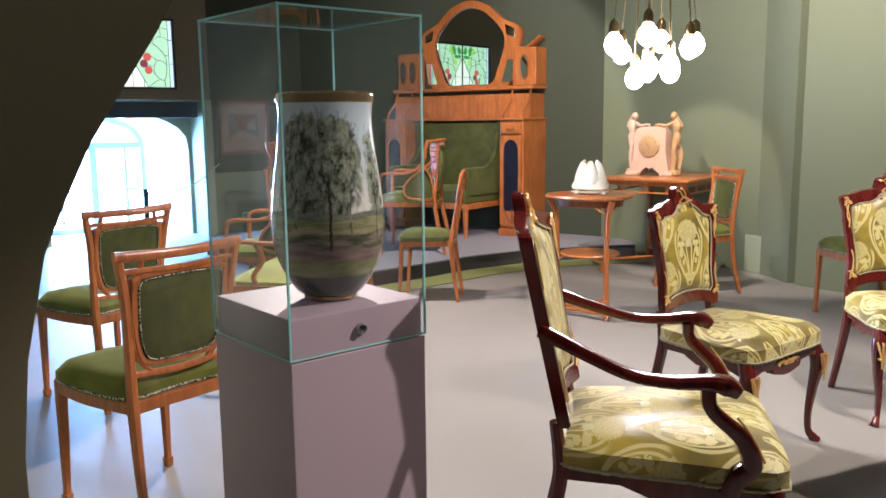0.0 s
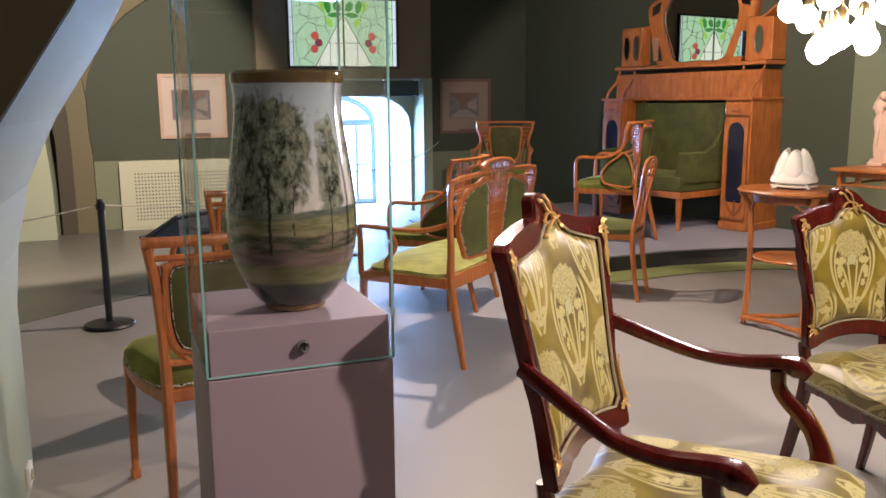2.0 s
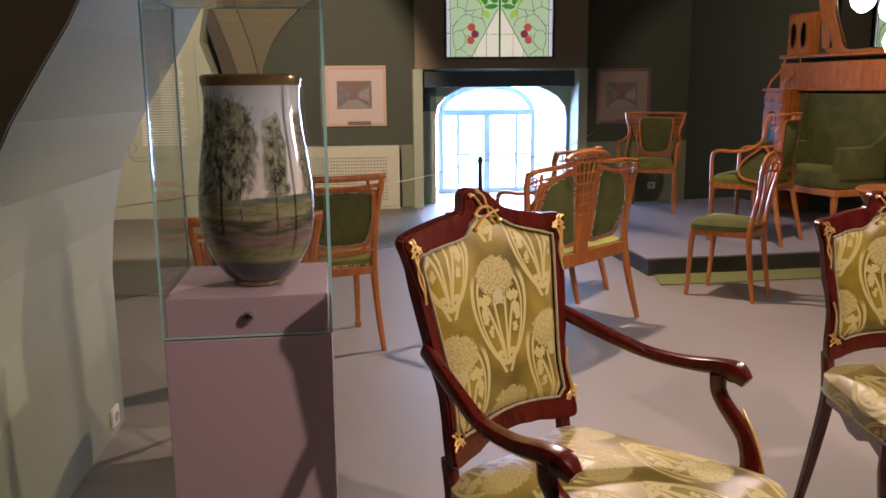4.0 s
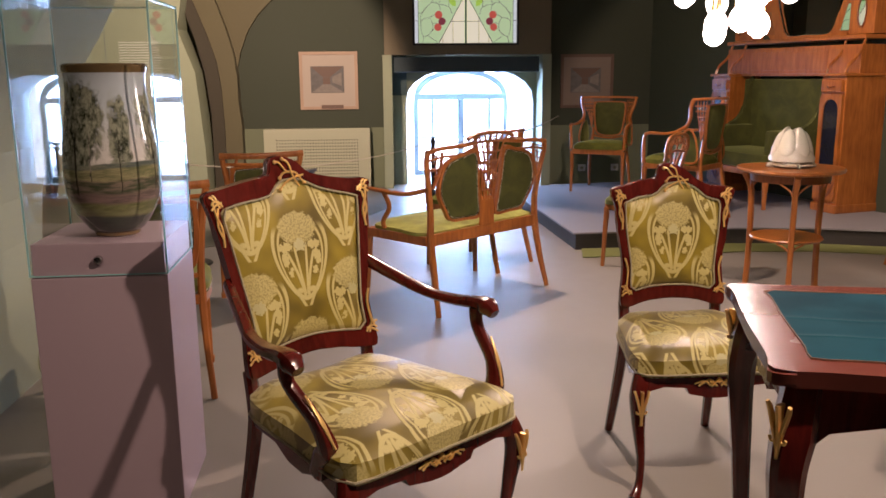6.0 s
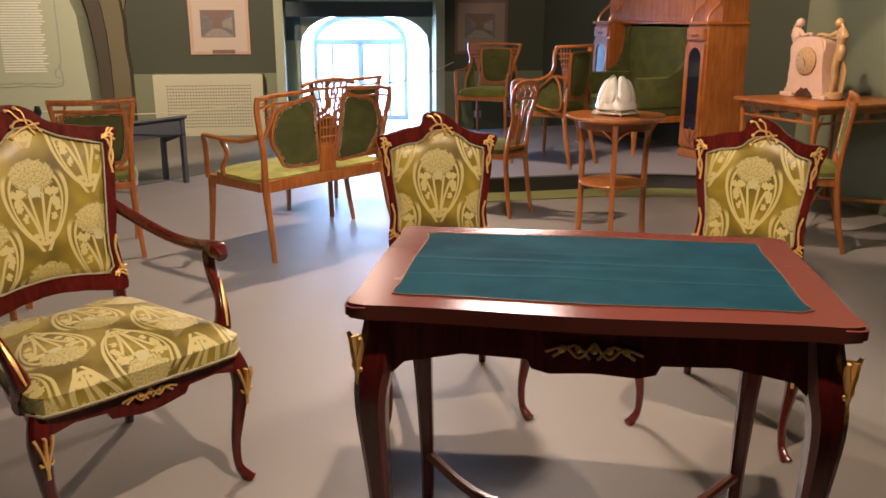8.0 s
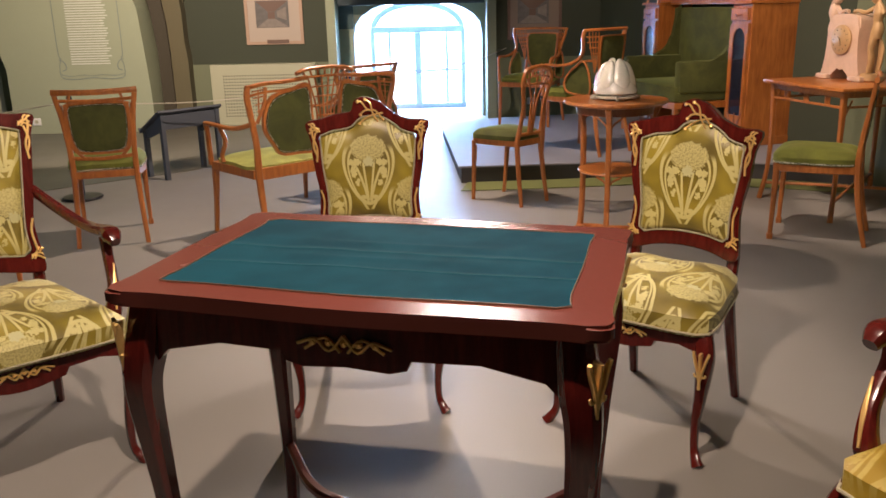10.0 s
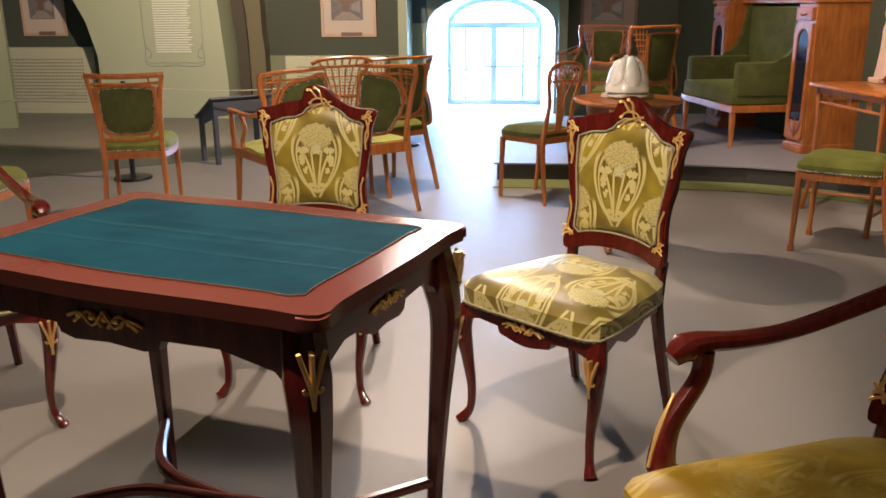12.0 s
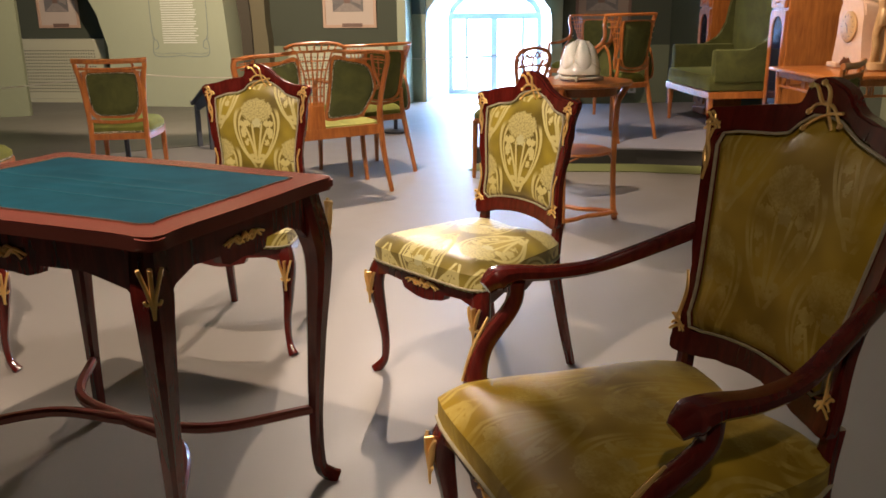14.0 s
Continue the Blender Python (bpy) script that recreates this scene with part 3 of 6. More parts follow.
for s in (-1, 1):
    for x, z in ((0.128, 0.245), (0.228, 0.07)):
        rod(bm, [(x * s, -0.014, 0), (x * s, -0.014, z)], 0.005, 0.004, 4)
    rod(bm, [(0, -0.014, 0.208), (0.149 * s, -0.014, 0.208)], 0.005, 0.004, 4)
    rod(bm, [(0.268 * s, -0.014, 0), (0.018 * s, -0.014, 0.437)], 0.007, 0.004, 4)
    rod(bm, [(0.469 * s, -0.014, 0), (0.469 * s, -0.014, SH)], 0.006, 0.004, 4)
    for z in (0.214, 0.428):
        rod(bm, [(0.469 * s, -0.014, z), (SW * s, -0.014, z)], 0.005, 0.004, 4)
    for line in LEADS:
        rod(bm, [(glass_at(a, b, -s)[0], -0.0135, min(SH, glass_at(a, b, -s)[1])) for a, b in line], 0.0048, 0.004, 4, 3, side=(0, 1, 0))
part("lead_came", bm, GLEAD, sg, "thin black leads", False)

# radiator cover
rad = thing("radiator_cover", TOWN @ pose(1.17, WN, 0), "cream perforated radiator cover under the print", "radiator cover")
bm = B()
box(bm, (-0.53, -0.14, 0.0), (0.53, 0.0, 0.16), 0.004)
box(bm, (-0.53, -0.13, 0.16), (0.53, 0.0, 0.745), 0.006)
part("panel", bm, BEIGE, rad, "", False)
bm = B()
for i in range(30):
    for j in range(14):
        x, z = -0.40 + i * 0.0276, 0.23 + j * 0.031
        box(bm, (x - 0.006, -0.1315, z - 0.006), (x + 0.006, -0.1303, z + 0.006))
part("perforation", bm, HOLE, rad, "rows of small dark holes", False, "stuff")

q = copy_thing(rad, TOWN @ pose(-2.05, WN + 0.01, 0))
q["label"] = "cream perforated radiator cover beyond the text pier"

# piers with the curve of an attic rib


def pier(name, u0, n0, n1, left, prof, mat, label):
    """prof: how far the room edge leans out at each height."""
    loop = [(u0 + s, z) for z, s in prof] + [(u0 + left, HIGH), (u0 + left, 0.0)]
    return wallpart(name, loop, n0, n1, mat, label, m=NEAR)


LEAN = [(0.0, 0.0), (0.6, 0.0), (0.79, 0.02), (0.99, 0.065), (1.10, 0.115), (1.2, 0.165), (1.33, 0.25), (1.42, 0.31), (1.62, 0.42), (1.9, 0.60), (2.3, 0.86), (HIGH, 1.28)]
pier("wall_pier", 0.30, 1.764, 2.99, -1.4, LEAN, WALLB, "pale green plaster pier curving into the vault")
# thin darker skin: the unlit front's shade is put into its colour
pier("wall_pier", 0.298, 1.750, 1.762, -1.4, LEAN, STRUT, "unlit face of the curved pier, shade put in its colour")
RIGHTP = [(0.0, 0.0), (0.6, -0.01), (1.3, -0.06), (1.7, -0.2), (2.2, -0.1), (HIGH, 0.25)]
LEFTP = [(-1.32, 0.0), (-1.24, 0.4), (-1.24, 0.76), (-1.33, 1.1), (-1.48, 1.4), (-1.85, 1.8), (-2.6, 2.3), (-3.2, HIGH)]
loop = [(0.14 + s, z) for z, s in RIGHTP] + LEFTP[::-1]
wallpart("wall_pier", loop, PN, WN, WALLB, "pale green plaster pier with a curved side under the vault")
# curved strut right of the pier
STR = [(0.16, 0.0), (0.16, 0.9), (0.12, 1.3), (0.05, 1.6), (-0.06, 1.95), (-0.2, 2.3), (-0.2, HIGH), (0.15, HIGH), (0.14, 2.3), (0.24, 2.0), (0.34, 1.7), (0.40, 1.45), (0.42, 1.25), (0.42, 1.0), (0.44, 0.8), (0.44, 0.0)]
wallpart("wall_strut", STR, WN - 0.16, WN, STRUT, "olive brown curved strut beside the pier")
# darker slab for the strut's shaded facet; the shade is in its colour
EDGE = STR[:6] + [(-0.10, 2.3), (0.05, 1.95), (0.16, 1.65), (0.235, 1.4), (0.265, 1.15), (0.275, 0.85), (0.28, 0.0)]
wallpart("wall_strut", EDGE, WN - 0.20, WN - 0.162, plain("strut_shade_brown", (0.05, 0.042, 0.026), 0.8, 0, 0.12, 1.3, 0.15), "strut facet turned from the light, its shade in the colour")
wallpart("trim", rect(-1.4, -1.15, 0, 0.05), PN - 0.05, PN, WALL, "low green skirting block")
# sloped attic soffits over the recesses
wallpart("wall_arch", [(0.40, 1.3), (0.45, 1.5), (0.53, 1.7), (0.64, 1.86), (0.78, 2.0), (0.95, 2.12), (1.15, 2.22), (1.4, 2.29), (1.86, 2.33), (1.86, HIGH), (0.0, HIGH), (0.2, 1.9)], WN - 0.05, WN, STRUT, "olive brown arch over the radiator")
wallpart("wall_far_left", rect(-8, -1.4, 0, 0.3), WN - 0.06, WN, WALLB, "pale green low wall strip")

# the other walls
wall("wall_cabinet", (-2.6, 11.15), (1.75, 7.95), mat=WALLD, label="dark green wall behind the cabinet")
wall("wall_right", (1.72, 8.0), (2.78, 6.62), mat=WALL, label="grey-green wall behind the clock table")
wall("wall_right", (2.78, 6.62), (2.84, 6.12), label="green pier edge")
wall("wall_right", (2.84, 6.12), (4.9, 3.2))
wall("wall_right", (4.9, 3.2), (5.2, -1.6), label="plain sage green plaster wall")
# out of view; its dark green is chosen to dim reflections in the mahogany
wall("wall_back", (5.2, -1.6), (-3.0, -1.6), mat=WALLD, label="unseen back wall, dark to keep reflections down")
wall("wall_left", (-3.0, -1.6), (-1.6, 1.0))
wall("wall_left", (-8.5, 0.5), (-6.3, 4.8))
bm = B()
box(bm, (-0.16, -0.06, 0), (0.16, 0.02, 0.30), 0.006, Matrix.LocRotScale((2.70, 6.52, 0), Euler((0, 0, radians(-56))), None))
part("trim", bm, WALLB, None, "low boxed green skirting end", False, "structure")

# outlets
def socket(m, label="white double wall socket"):
    s = thing("wall_socket", m, label, "socket")
    part("plate", box(B(), (-0.04, -0.012, -0.035), (0.04, 0, 0.035), 0.004), WHITE, s)
    part("outlet", lathe(B(), [(0.018, 0), (0.018, 0.004), (0.014, 0.004), (0.013, 0.001)], 14, Matrix.Translation((0, -0.012, 0)) @ Matrix.Rotation(radians(90), 4, "X")), BEIGE, s)
    return s


socket(Matrix.LocRotScale(at(0.30, 2.85, 0.07), Euler((0, 0, radians(UDEG + 90))), None), "white socket low on the curved pier")
socket(TOWN @ pose(-1.02, PN, 0.26), "white socket on the text pier")
socket(Matrix.LocRotScale((2.98, 5.91, 0.16), Euler((0, 0, radians(-54.8))), None), "white socket on the green wall behind a chair")
for uu in (3.9, 4.25):
    socket(TOWN @ pose(uu, WN, 0.3), "white socket low on the dark wall")

# platform
PLAT = [(-0.575, 6.04), (-0.1, 6.42), (0.35, 6.82), (0.85, 7.12), (1.4, 7.28), (1.9, 7.36), (1.74, 7.92), (-0.75, 9.72), (-2.05, 8.2), (-2.1, 7.9)]
bm = B()
lo = [bm.verts.new((x, y, 0.118)) for x, y in PLAT]
hi = [bm.verts.new((x, y, 0.13)) for x, y in PLAT]
bm.faces.new(lo)
bm.faces.new(hi)
for k in range(len(lo)):
    bm.faces.new((lo[k], lo[(k + 1) % len(lo)], hi[(k + 1) % len(lo)], hi[k]))
part("platform", bm, PLATTOP, None, "low grey platform under the cabinet and armchairs", False, "structure")
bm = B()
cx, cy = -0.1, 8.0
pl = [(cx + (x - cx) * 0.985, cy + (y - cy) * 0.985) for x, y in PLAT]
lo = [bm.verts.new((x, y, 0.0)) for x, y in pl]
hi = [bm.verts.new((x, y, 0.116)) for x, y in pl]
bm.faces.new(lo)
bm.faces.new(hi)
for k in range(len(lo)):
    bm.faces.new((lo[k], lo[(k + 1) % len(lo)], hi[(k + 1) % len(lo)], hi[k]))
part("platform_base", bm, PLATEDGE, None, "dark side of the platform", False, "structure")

edge = [Vector((*p, 0)) for p in PLAT[:6]]
ins = [Vector((cx + (p.x - cx) * 0.95, cy + (p.y - cy) * 0.95, 0)) for p in edge]
outs = []
for i, p in enumerate(edge):
    d = (edge[min(i + 1, 5)] - edge[max(i - 1, 0)]).normalized()
    outs.append(p + Vector((d.y, -d.x, 0)) * 0.27)
bm = B()
lo = [bm.verts.new((p.x, p.y, 0.004)) for p in ins + outs[::-1]]
hi = [bm.verts.new((p.x, p.y, 0.008)) for p in ins + outs[::-1]]
bm.faces.new(lo)
bm.faces.new(hi)
for k in range(len(lo)):
    bm.faces.new((lo[k], lo[(k + 1) % len(lo)], hi[(k + 1) % len(lo)], hi[k]))
part("floor_strip", bm, STRIP, None, "olive green strip of floor at the foot of the platform", False, "structure")

# prints and text board


def print_pic(u, n, z, w, h, label, dark=True):
    p = thing("framed_print", TOWN @ pose(u, n, z), label, "picture")
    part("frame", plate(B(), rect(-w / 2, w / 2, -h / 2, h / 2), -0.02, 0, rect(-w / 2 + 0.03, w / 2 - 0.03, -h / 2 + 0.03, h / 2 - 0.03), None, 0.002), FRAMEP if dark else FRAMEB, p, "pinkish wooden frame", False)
    part("sheet", plate(B(), rect(-w / 2 + 0.03, w / 2 - 0.03, -h / 2 + 0.03, h / 2 - 0.03), -0.009, -0.004), PAPER if dark else PAPERSHADE, p, "aged paper sheet", False)
    part("image", plate(B(), rect(-w * 0.31, w * 0.26, -h * 0.21, h * 0.25), -0.0115, -0.0095), INK if dark else INK, p, "dark grey engraving of an interior", False)
    for nm, pts, mt in (("image_floor", [(-0.30, -0.20), (0.25, -0.20), (0.02, -0.06), (-0.10, -0.06)], PAPERDIM), ("image_wall", [(-0.10, -0.06), (0.02, -0.06), (0.02, 0.06), (-0.10, 0.06)], FRAMEB),
                        ("image_ceiling", [(-0.30, 0.24), (-0.10, 0.065), (0.02, 0.065), (0.25, 0.24)], FRAMEB), ("image_window", [(0.06, -0.03), (0.22, -0.09), (0.22, 0.14), (0.06, 0.07)], PAPERDIM)):
        part(nm, plate(B(), [(w * a, h * b) for a, b in pts], -0.0135, -0.0117), mt, p, "", False)
    part("caption", plate(B(), rect(-w * 0.14, w * 0.24, -h * 0.485, -h * 0.42), -0.023, -0.0205), FRAMEB, p, "caption strip", False)
    return p


print_pic(1.30, WN, 1.215, 0.58, 0.57, "framed print of an interior in a pink frame over the radiator")
# hangs unlit: sheet and frame carry the shade as darker colours
print_pic(3.93, WN, 1.19, 0.55, 0.54, "framed print in the dark corner, its paper darkened for shade", False)
print_pic(-2.05, WN, 1.25, 0.50, 0.6, "framed dark print beyond the text pier")

tb = thing("text_board", TOWN @ pose(-0.41, PN, 0), "pale printed wall text with drawn ornament border", "wall text")
TEXTW = plain("text_white", (0.55, 0.57, 0.47), 0.8)
rnd = random.Random(9)
for k in range(34):
    z = 0.80 + k * 0.0235
    w = 0.20 + rnd.uniform(-0.025, 0.0)
    part("text_line", box(B(), (-0.19, -0.004, z), (-0.19 + 2 * w, -0.001, z + 0.011)), TEXTW, tb, "", False)
bm = B()
for s in (-1, 1):
    rod(bm, [(0.31 * s, -0.003, 1.7), (0.31 * s, -0.003, 0.95), (0.29 * s, -0.003, 0.86), (0.31 * s, -0.003, 0.78), (0.30 * s, -0.003, 0.68), (0.18 * s, -0.003, 0.66), (0, -0.003, 0.675)], 0.008, 0.004, 4)
    rod(bm, [(0.31 * s, -0.003, 0.85), (0.26 * s, -0.003, 0.82), (0.25 * s, -0.003, 0.76), (0.29 * s, -0.003, 0.74)], 0.01, 0.004, 4)
    rod(bm, [(0.31 * s, -0.003, 0.71), (0.22 * s, -0.003, 0.69), (0.1 * s, -0.003, 0.70), (0, -0.003, 0.69)], 0.005, 0.004, 4)
part("ornament", bm, plain("text_blue", (0.17, 0.21, 0.19), 0.8), tb, "grey-blue drawn ornament", False)

# ---- display case ----
CASE = Matrix.LocRotScale((-0.327, 1.765, 0), Euler((0, 0, radians(38.6))), None)
ped = thing("display_pedestal", CASE, "lilac painted box pedestal with a round lock", "pedestal")
S = 0.37
part("body", box(B(), (0, 0, 0), (S, S, 0.72), 0.003), LILAC, ped, "", False)
part("top_tray", box(B(), (0.006, 0.006, 0.722), (S - 0.006, S - 0.006, 0.815), 0.003), LILAC, ped, "raised lilac tray", False)
lk = part("lock", lathe(B(), [(0.013, 0), (0.013, 0.008), (0.010, 0.014), (0.005, 0.015)], 18, Matrix.Translation((0.185, 0.006, 0.768)) @ Matrix.Rotation(radians(90), 4, "X")), STEEL, ped, "round steel lock")
part("keyhole", box(B(), (0.1835, -0.0105, 0.763), (0.1865, -0.0085, 0.773)), BLACK, lk, "", False)
hood = thing("glass_hood", CASE @ pose(0, 0, 0.725), "clear glass hood on the pedestal with greenish edges", "display case")
g = 0.006
H0 = 0.745
for name, lo, hi in (("glass_pane", (g, 0, 0), (S - g, g, H0)), ("glass_pane", (g, S - g, 0), (S - g, S, H0)), ("glass_pane", (0, 0, 0), (g, S, H0)),
                     ("glass_pane", (S - g, 0, 0), (S, S, H0)), ("glass_lid", (0, 0, H0), (S, S, H0 + g))):
    p = part(name, box(B(), lo, hi), GLASS, hood, "", False)
    p.visible_shadow = False
bm = B()
e = 0.0022
for x in (0, S):
    for y in (0, S):
        box(bm, (x - e, y - e, 0), (x + e, y + e, H0 + g))
for q in (0, S):
    for z in (H0 + g / 2,):
        box(bm, (0, q - e, z - e), (S, q + e, z + e))
        box(bm, (q - e, 0, z - e), (q + e, S, z + e))
    box(bm, (0, q - e, -0.001), (S, q + e, 0.002))
    box(bm, (q - e, 0, -0.001), (q + e, S, 0.002))
part("glass_edge", bm, GLASSEDGE, hood, "pale blue-green polished edges", False)


def vase_mat():
    m = Nodes("painted_porcelain")
    c = m.coords()
    x, y, z = m.sep(c)
    ang = m.math("ARCTAN2", y, x)
    warp = m.noise(c, 9, 4)
    n1 = m.noise(m.coords((1, 1, 0.8)), 13, 6, 0.7, 0.4)
    n2 = m.noise(m.coords((1, 1, 0.6)), 60, 5, 0.7)
    n3 = m.noise(m.coords((1, 1, 5.0)), 9, 4, 0.65)
    sky_ = m.mix(m.step(z, 0.20, 0.40), (0.74, 0.71, 0.66), (0.50, 0.57, 0.62))
    leaf = m.mix(m.step(n2, 0.35, 0.65), (0.022, 0.030, 0.018), (0.33, 0.35, 0.26))

    def tree(a0, half, top, thick):
        """How densely a crown hangs at this place round the vase."""
        side = m.math("DIVIDE", m.math("ABSOLUTE", m.math("SUBTRACT", ang, a0)), half)
        high = m.math("DIVIDE", m.math("ABSOLUTE", m.math("SUBTRACT", z, top - 0.11)), 0.17)
        return m.math("SUBTRACT", thick, m.math("ADD", m.math("POWER", side, 3.0), m.math("POWER", high, 3.0)))

    dens = tree(-2.25, 1.05, 0.42, 0.75)
    for a0, half, top, thick in ((-1.12, 0.36, 0.39, 0.5), (-0.35, 0.5, 0.42, 0.5), (0.9, 0.7, 0.44, 0.5), (2.3, 0.6, 0.42, 0.5)):
        dens = m.math("MAXIMUM", dens, tree(a0, half, top, thick))
    crown = m.math("ADD", m.math("MULTIPLY", dens, 0.40), m.math("ADD", m.math("MULTIPLY", n1, 0.7), m.math("MULTIPLY", n2, 0.35)))
    col = m.mix(m.step(crown, 0.57, 0.68), sky_, leaf)
    # distant hills, meadow, path and dark foreground
    hz = m.math("ADD", z, m.math("MULTIPLY", m.math("SUBTRACT", warp, 0.5), 0.03))

    def ground(level, fade, a, b, lo=0.4, hi=0.6):
        return m.mix(m.math("SUBTRACT", 1.0, m.step(hz, level - fade, level)), col, m.mix(m.step(n3, lo, hi), a, b))

    col = ground(0.222, 0.006, (0.10, 0.13, 0.12), (0.22, 0.23, 0.17))
    col = ground(0.208, 0.008, (0.17, 0.18, 0.09), (0.34, 0.31, 0.17))
    col = ground(0.175, 0.010, (0.06, 0.075, 0.045), (0.24, 0.19, 0.15))
    col = ground(0.140, 0.014, (0.30, 0.20, 0.18), (0.13, 0.10, 0.09), 0.35, 0.7)
    col = ground(0.112, 0.012, (0.16, 0.17, 0.07), (0.26, 0.27, 0.12))
    col = ground(0.072, 0.010, (0.065, 0.085, 0.06), (0.05, 0.065, 0.05))
    # birch trunks
    for k, (a0, wdt) in enumerate(((-2.1, 0.030), (-1.75, 0.014), (-1.15, 0.012), (-2.7, 0.02), (-0.3, 0.022), (0.6, 0.03), (1.4, 0.02), (2.3, 0.03))):
        lean = m.math("ADD", a0, m.math("MULTIPLY", m.math("SUBTRACT", n3, 0.5), 0.12))
        d = m.math("ABSOLUTE", m.math("SUBTRACT", ang, lean))
        t = m.math("MULTIPLY", m.math("SUBTRACT", 1.0, m.step(d, wdt * 0.6, wdt)), m.math("MULTIPLY", m.step(z, 0.125 if k % 2 == 0 else 0.165, 0.14 if k % 2 == 0 else 0.175), m.math("SUBTRACT", 1.0, m.step(z, 0.26, 0.34))))
        col = m.mix(t, col, m.mix(m.step(n2, 0.45, 0.55), (0.03, 0.025, 0.02), (0.32, 0.29, 0.25) if k % 2 else (0.06, 0.05, 0.04)))
    gold = m.math("ADD", m.math("ADD", m.step(z, 0.463, 0.465), m.math("SUBTRACT", 1.0, m.step(z, 0.012, 0.014))), 0.0, clamp=True)
    col = m.mix(gold, col, (0.32, 0.22, 0.10))
    return m.set(Base_Color=col, Roughness=0.13, Metallic=m.math("MULTIPLY", gold, 0.6), Coat_Weight=0.6, Coat_Roughness=0.04)


vase = thing("porcelain_vase", CASE @ pose(0.2035, 0.155, 0.815), "tall porcelain vase painted with birches and gilt rims inside the hood", "vase")
PROF = [(0.058, 0.0), (0.064, 0.004), (0.064, 0.012), (0.079, 0.022), (0.098, 0.048), (0.113, 0.075), (0.124, 0.102), (0.1315, 0.13), (0.134, 0.16), (0.1345, 0.195), (0.133, 0.225), (0.128, 0.27), (0.121, 0.32), (0.115, 0.36), (0.1105, 0.40),
        (0.109, 0.43), (0.110, 0.455), (0.113, 0.466), (0.115, 0.472), (0.115, 0.484), (0.110, 0.489), (0.103, 0.486), (0.099, 0.466), (0.099, 0.40)]
part("body", lathe(B(), PROF, 56), vase_mat(), vase)

# ---- mahogany chairs with gilt mounts ----


def scroll(bm, c, size, flip=1, plane="xz"):
    """A small gilt spray of curled stems; c is its centre on a face that looks to +y."""
    def P(a, b):
        return (c[0] + flip * a * size, c[1], c[2] + b * size)
    for pts in ([(-0.5, -0.3), (-0.2, 0.05), (0.1, 0.1), (0.35, 0.4), (0.5, 0.42)], [(-0.5, -0.05), (-0.15, -0.1), (0.2, -0.25), (0.45, -0.45)],
                [(-0.3, -0.4), (-0.1, -0.05), (0.0, 0.35), (0.2, 0.5)], [(0.0, 0.1), (0.25, 0.05), (0.4, -0.1)]):
        rod(bm, [P(a, b) for a, b in pts], [size * 0.05, size * 0.10, size * 0.06], 0.006, 6, 4, side=(0, 1, 0))
    for a, b in ((0.5, 0.42), (0.45, -0.45), (0.2, 0.5), (-0.5, -0.3), (0.4, -0.1)):
        bmesh.ops.create_icosphere(bm, subdivisions=1, radius=size * 0.075, matrix=Matrix.Translation(P(a, b)))
    return bm


def vine(bm, c, w, h=0.3):
    """A level gilt garland."""
    for s in (-1, 1):
        rod(bm, [(c[0], c[1], c[2] + 0.1 * w), (c[0] + s * 0.15 * w, c[1], c[2] - 0.06 * w), (c[0] + s * 0.3 * w, c[1], c[2] + 0.05 * w), (c[0] + s * 0.5 * w, c[1], c[2] - 0.01 * w)],
            [w * 0.05, w * 0.08, w * 0.03], 0.006, 6, 4, side=(0, 1, 0))
        rod(bm, [(c[0] + s * 0.04 * w, c[1], c[2] - 0.07 * w), (c[0] + s * 0.2 * w, c[1], c[2] + 0.07 * w), (c[0] + s * 0.42 * w, c[1], c[2] - 0.06 * w)], [w * 0.05, w * 0.03], 0.006, 6, 4, side=(0, 1, 0))
    for x in (-0.33, -0.16, 0, 0.16, 0.33):
        bmesh.ops.create_icosphere(bm, subdivisions=1, radius=w * 0.045, matrix=Matrix.Translation((c[0] + x * w, c[1], c[2] + 0.02 * w)))
    return bm


def drop(bm, c, h):
    """A hanging gilt spray for the knee of a leg."""
    x, y, z = c
    for s in (-1, 1):
        rod(bm, [(x, y + 0.001, z - 0.55 * h), (x + s * 0.07 * h, y, z - 0.2 * h), (x + s * 0.17 * h, y, z + 0.15 * h), (x + s * 0.22 * h, y - 0.004, z + 0.32 * h)], [h * 0.06, h * 0.15, h * 0.07], 0.008, 6, 4, side=(0, 1, 0))
        rod(bm, [(x, y, z - 0.35 * h), (x + s * 0.12 * h, y, z - 0.38 * h), (x + s * 0.16 * h, y, z - 0.3 * h)], h * 0.05, 0.006, 6, 4, side=(0, 1, 0))
    rod(bm, [(x, y, z + 0.3 * h), (x, y + 0.001, z - 0.2 * h), (x, y + 0.001, z - 0.75 * h)], [h * 0.24, h * 0.10, h * 0.04], 0.009, 6, 4, side=(0, 1, 0))
    return bm


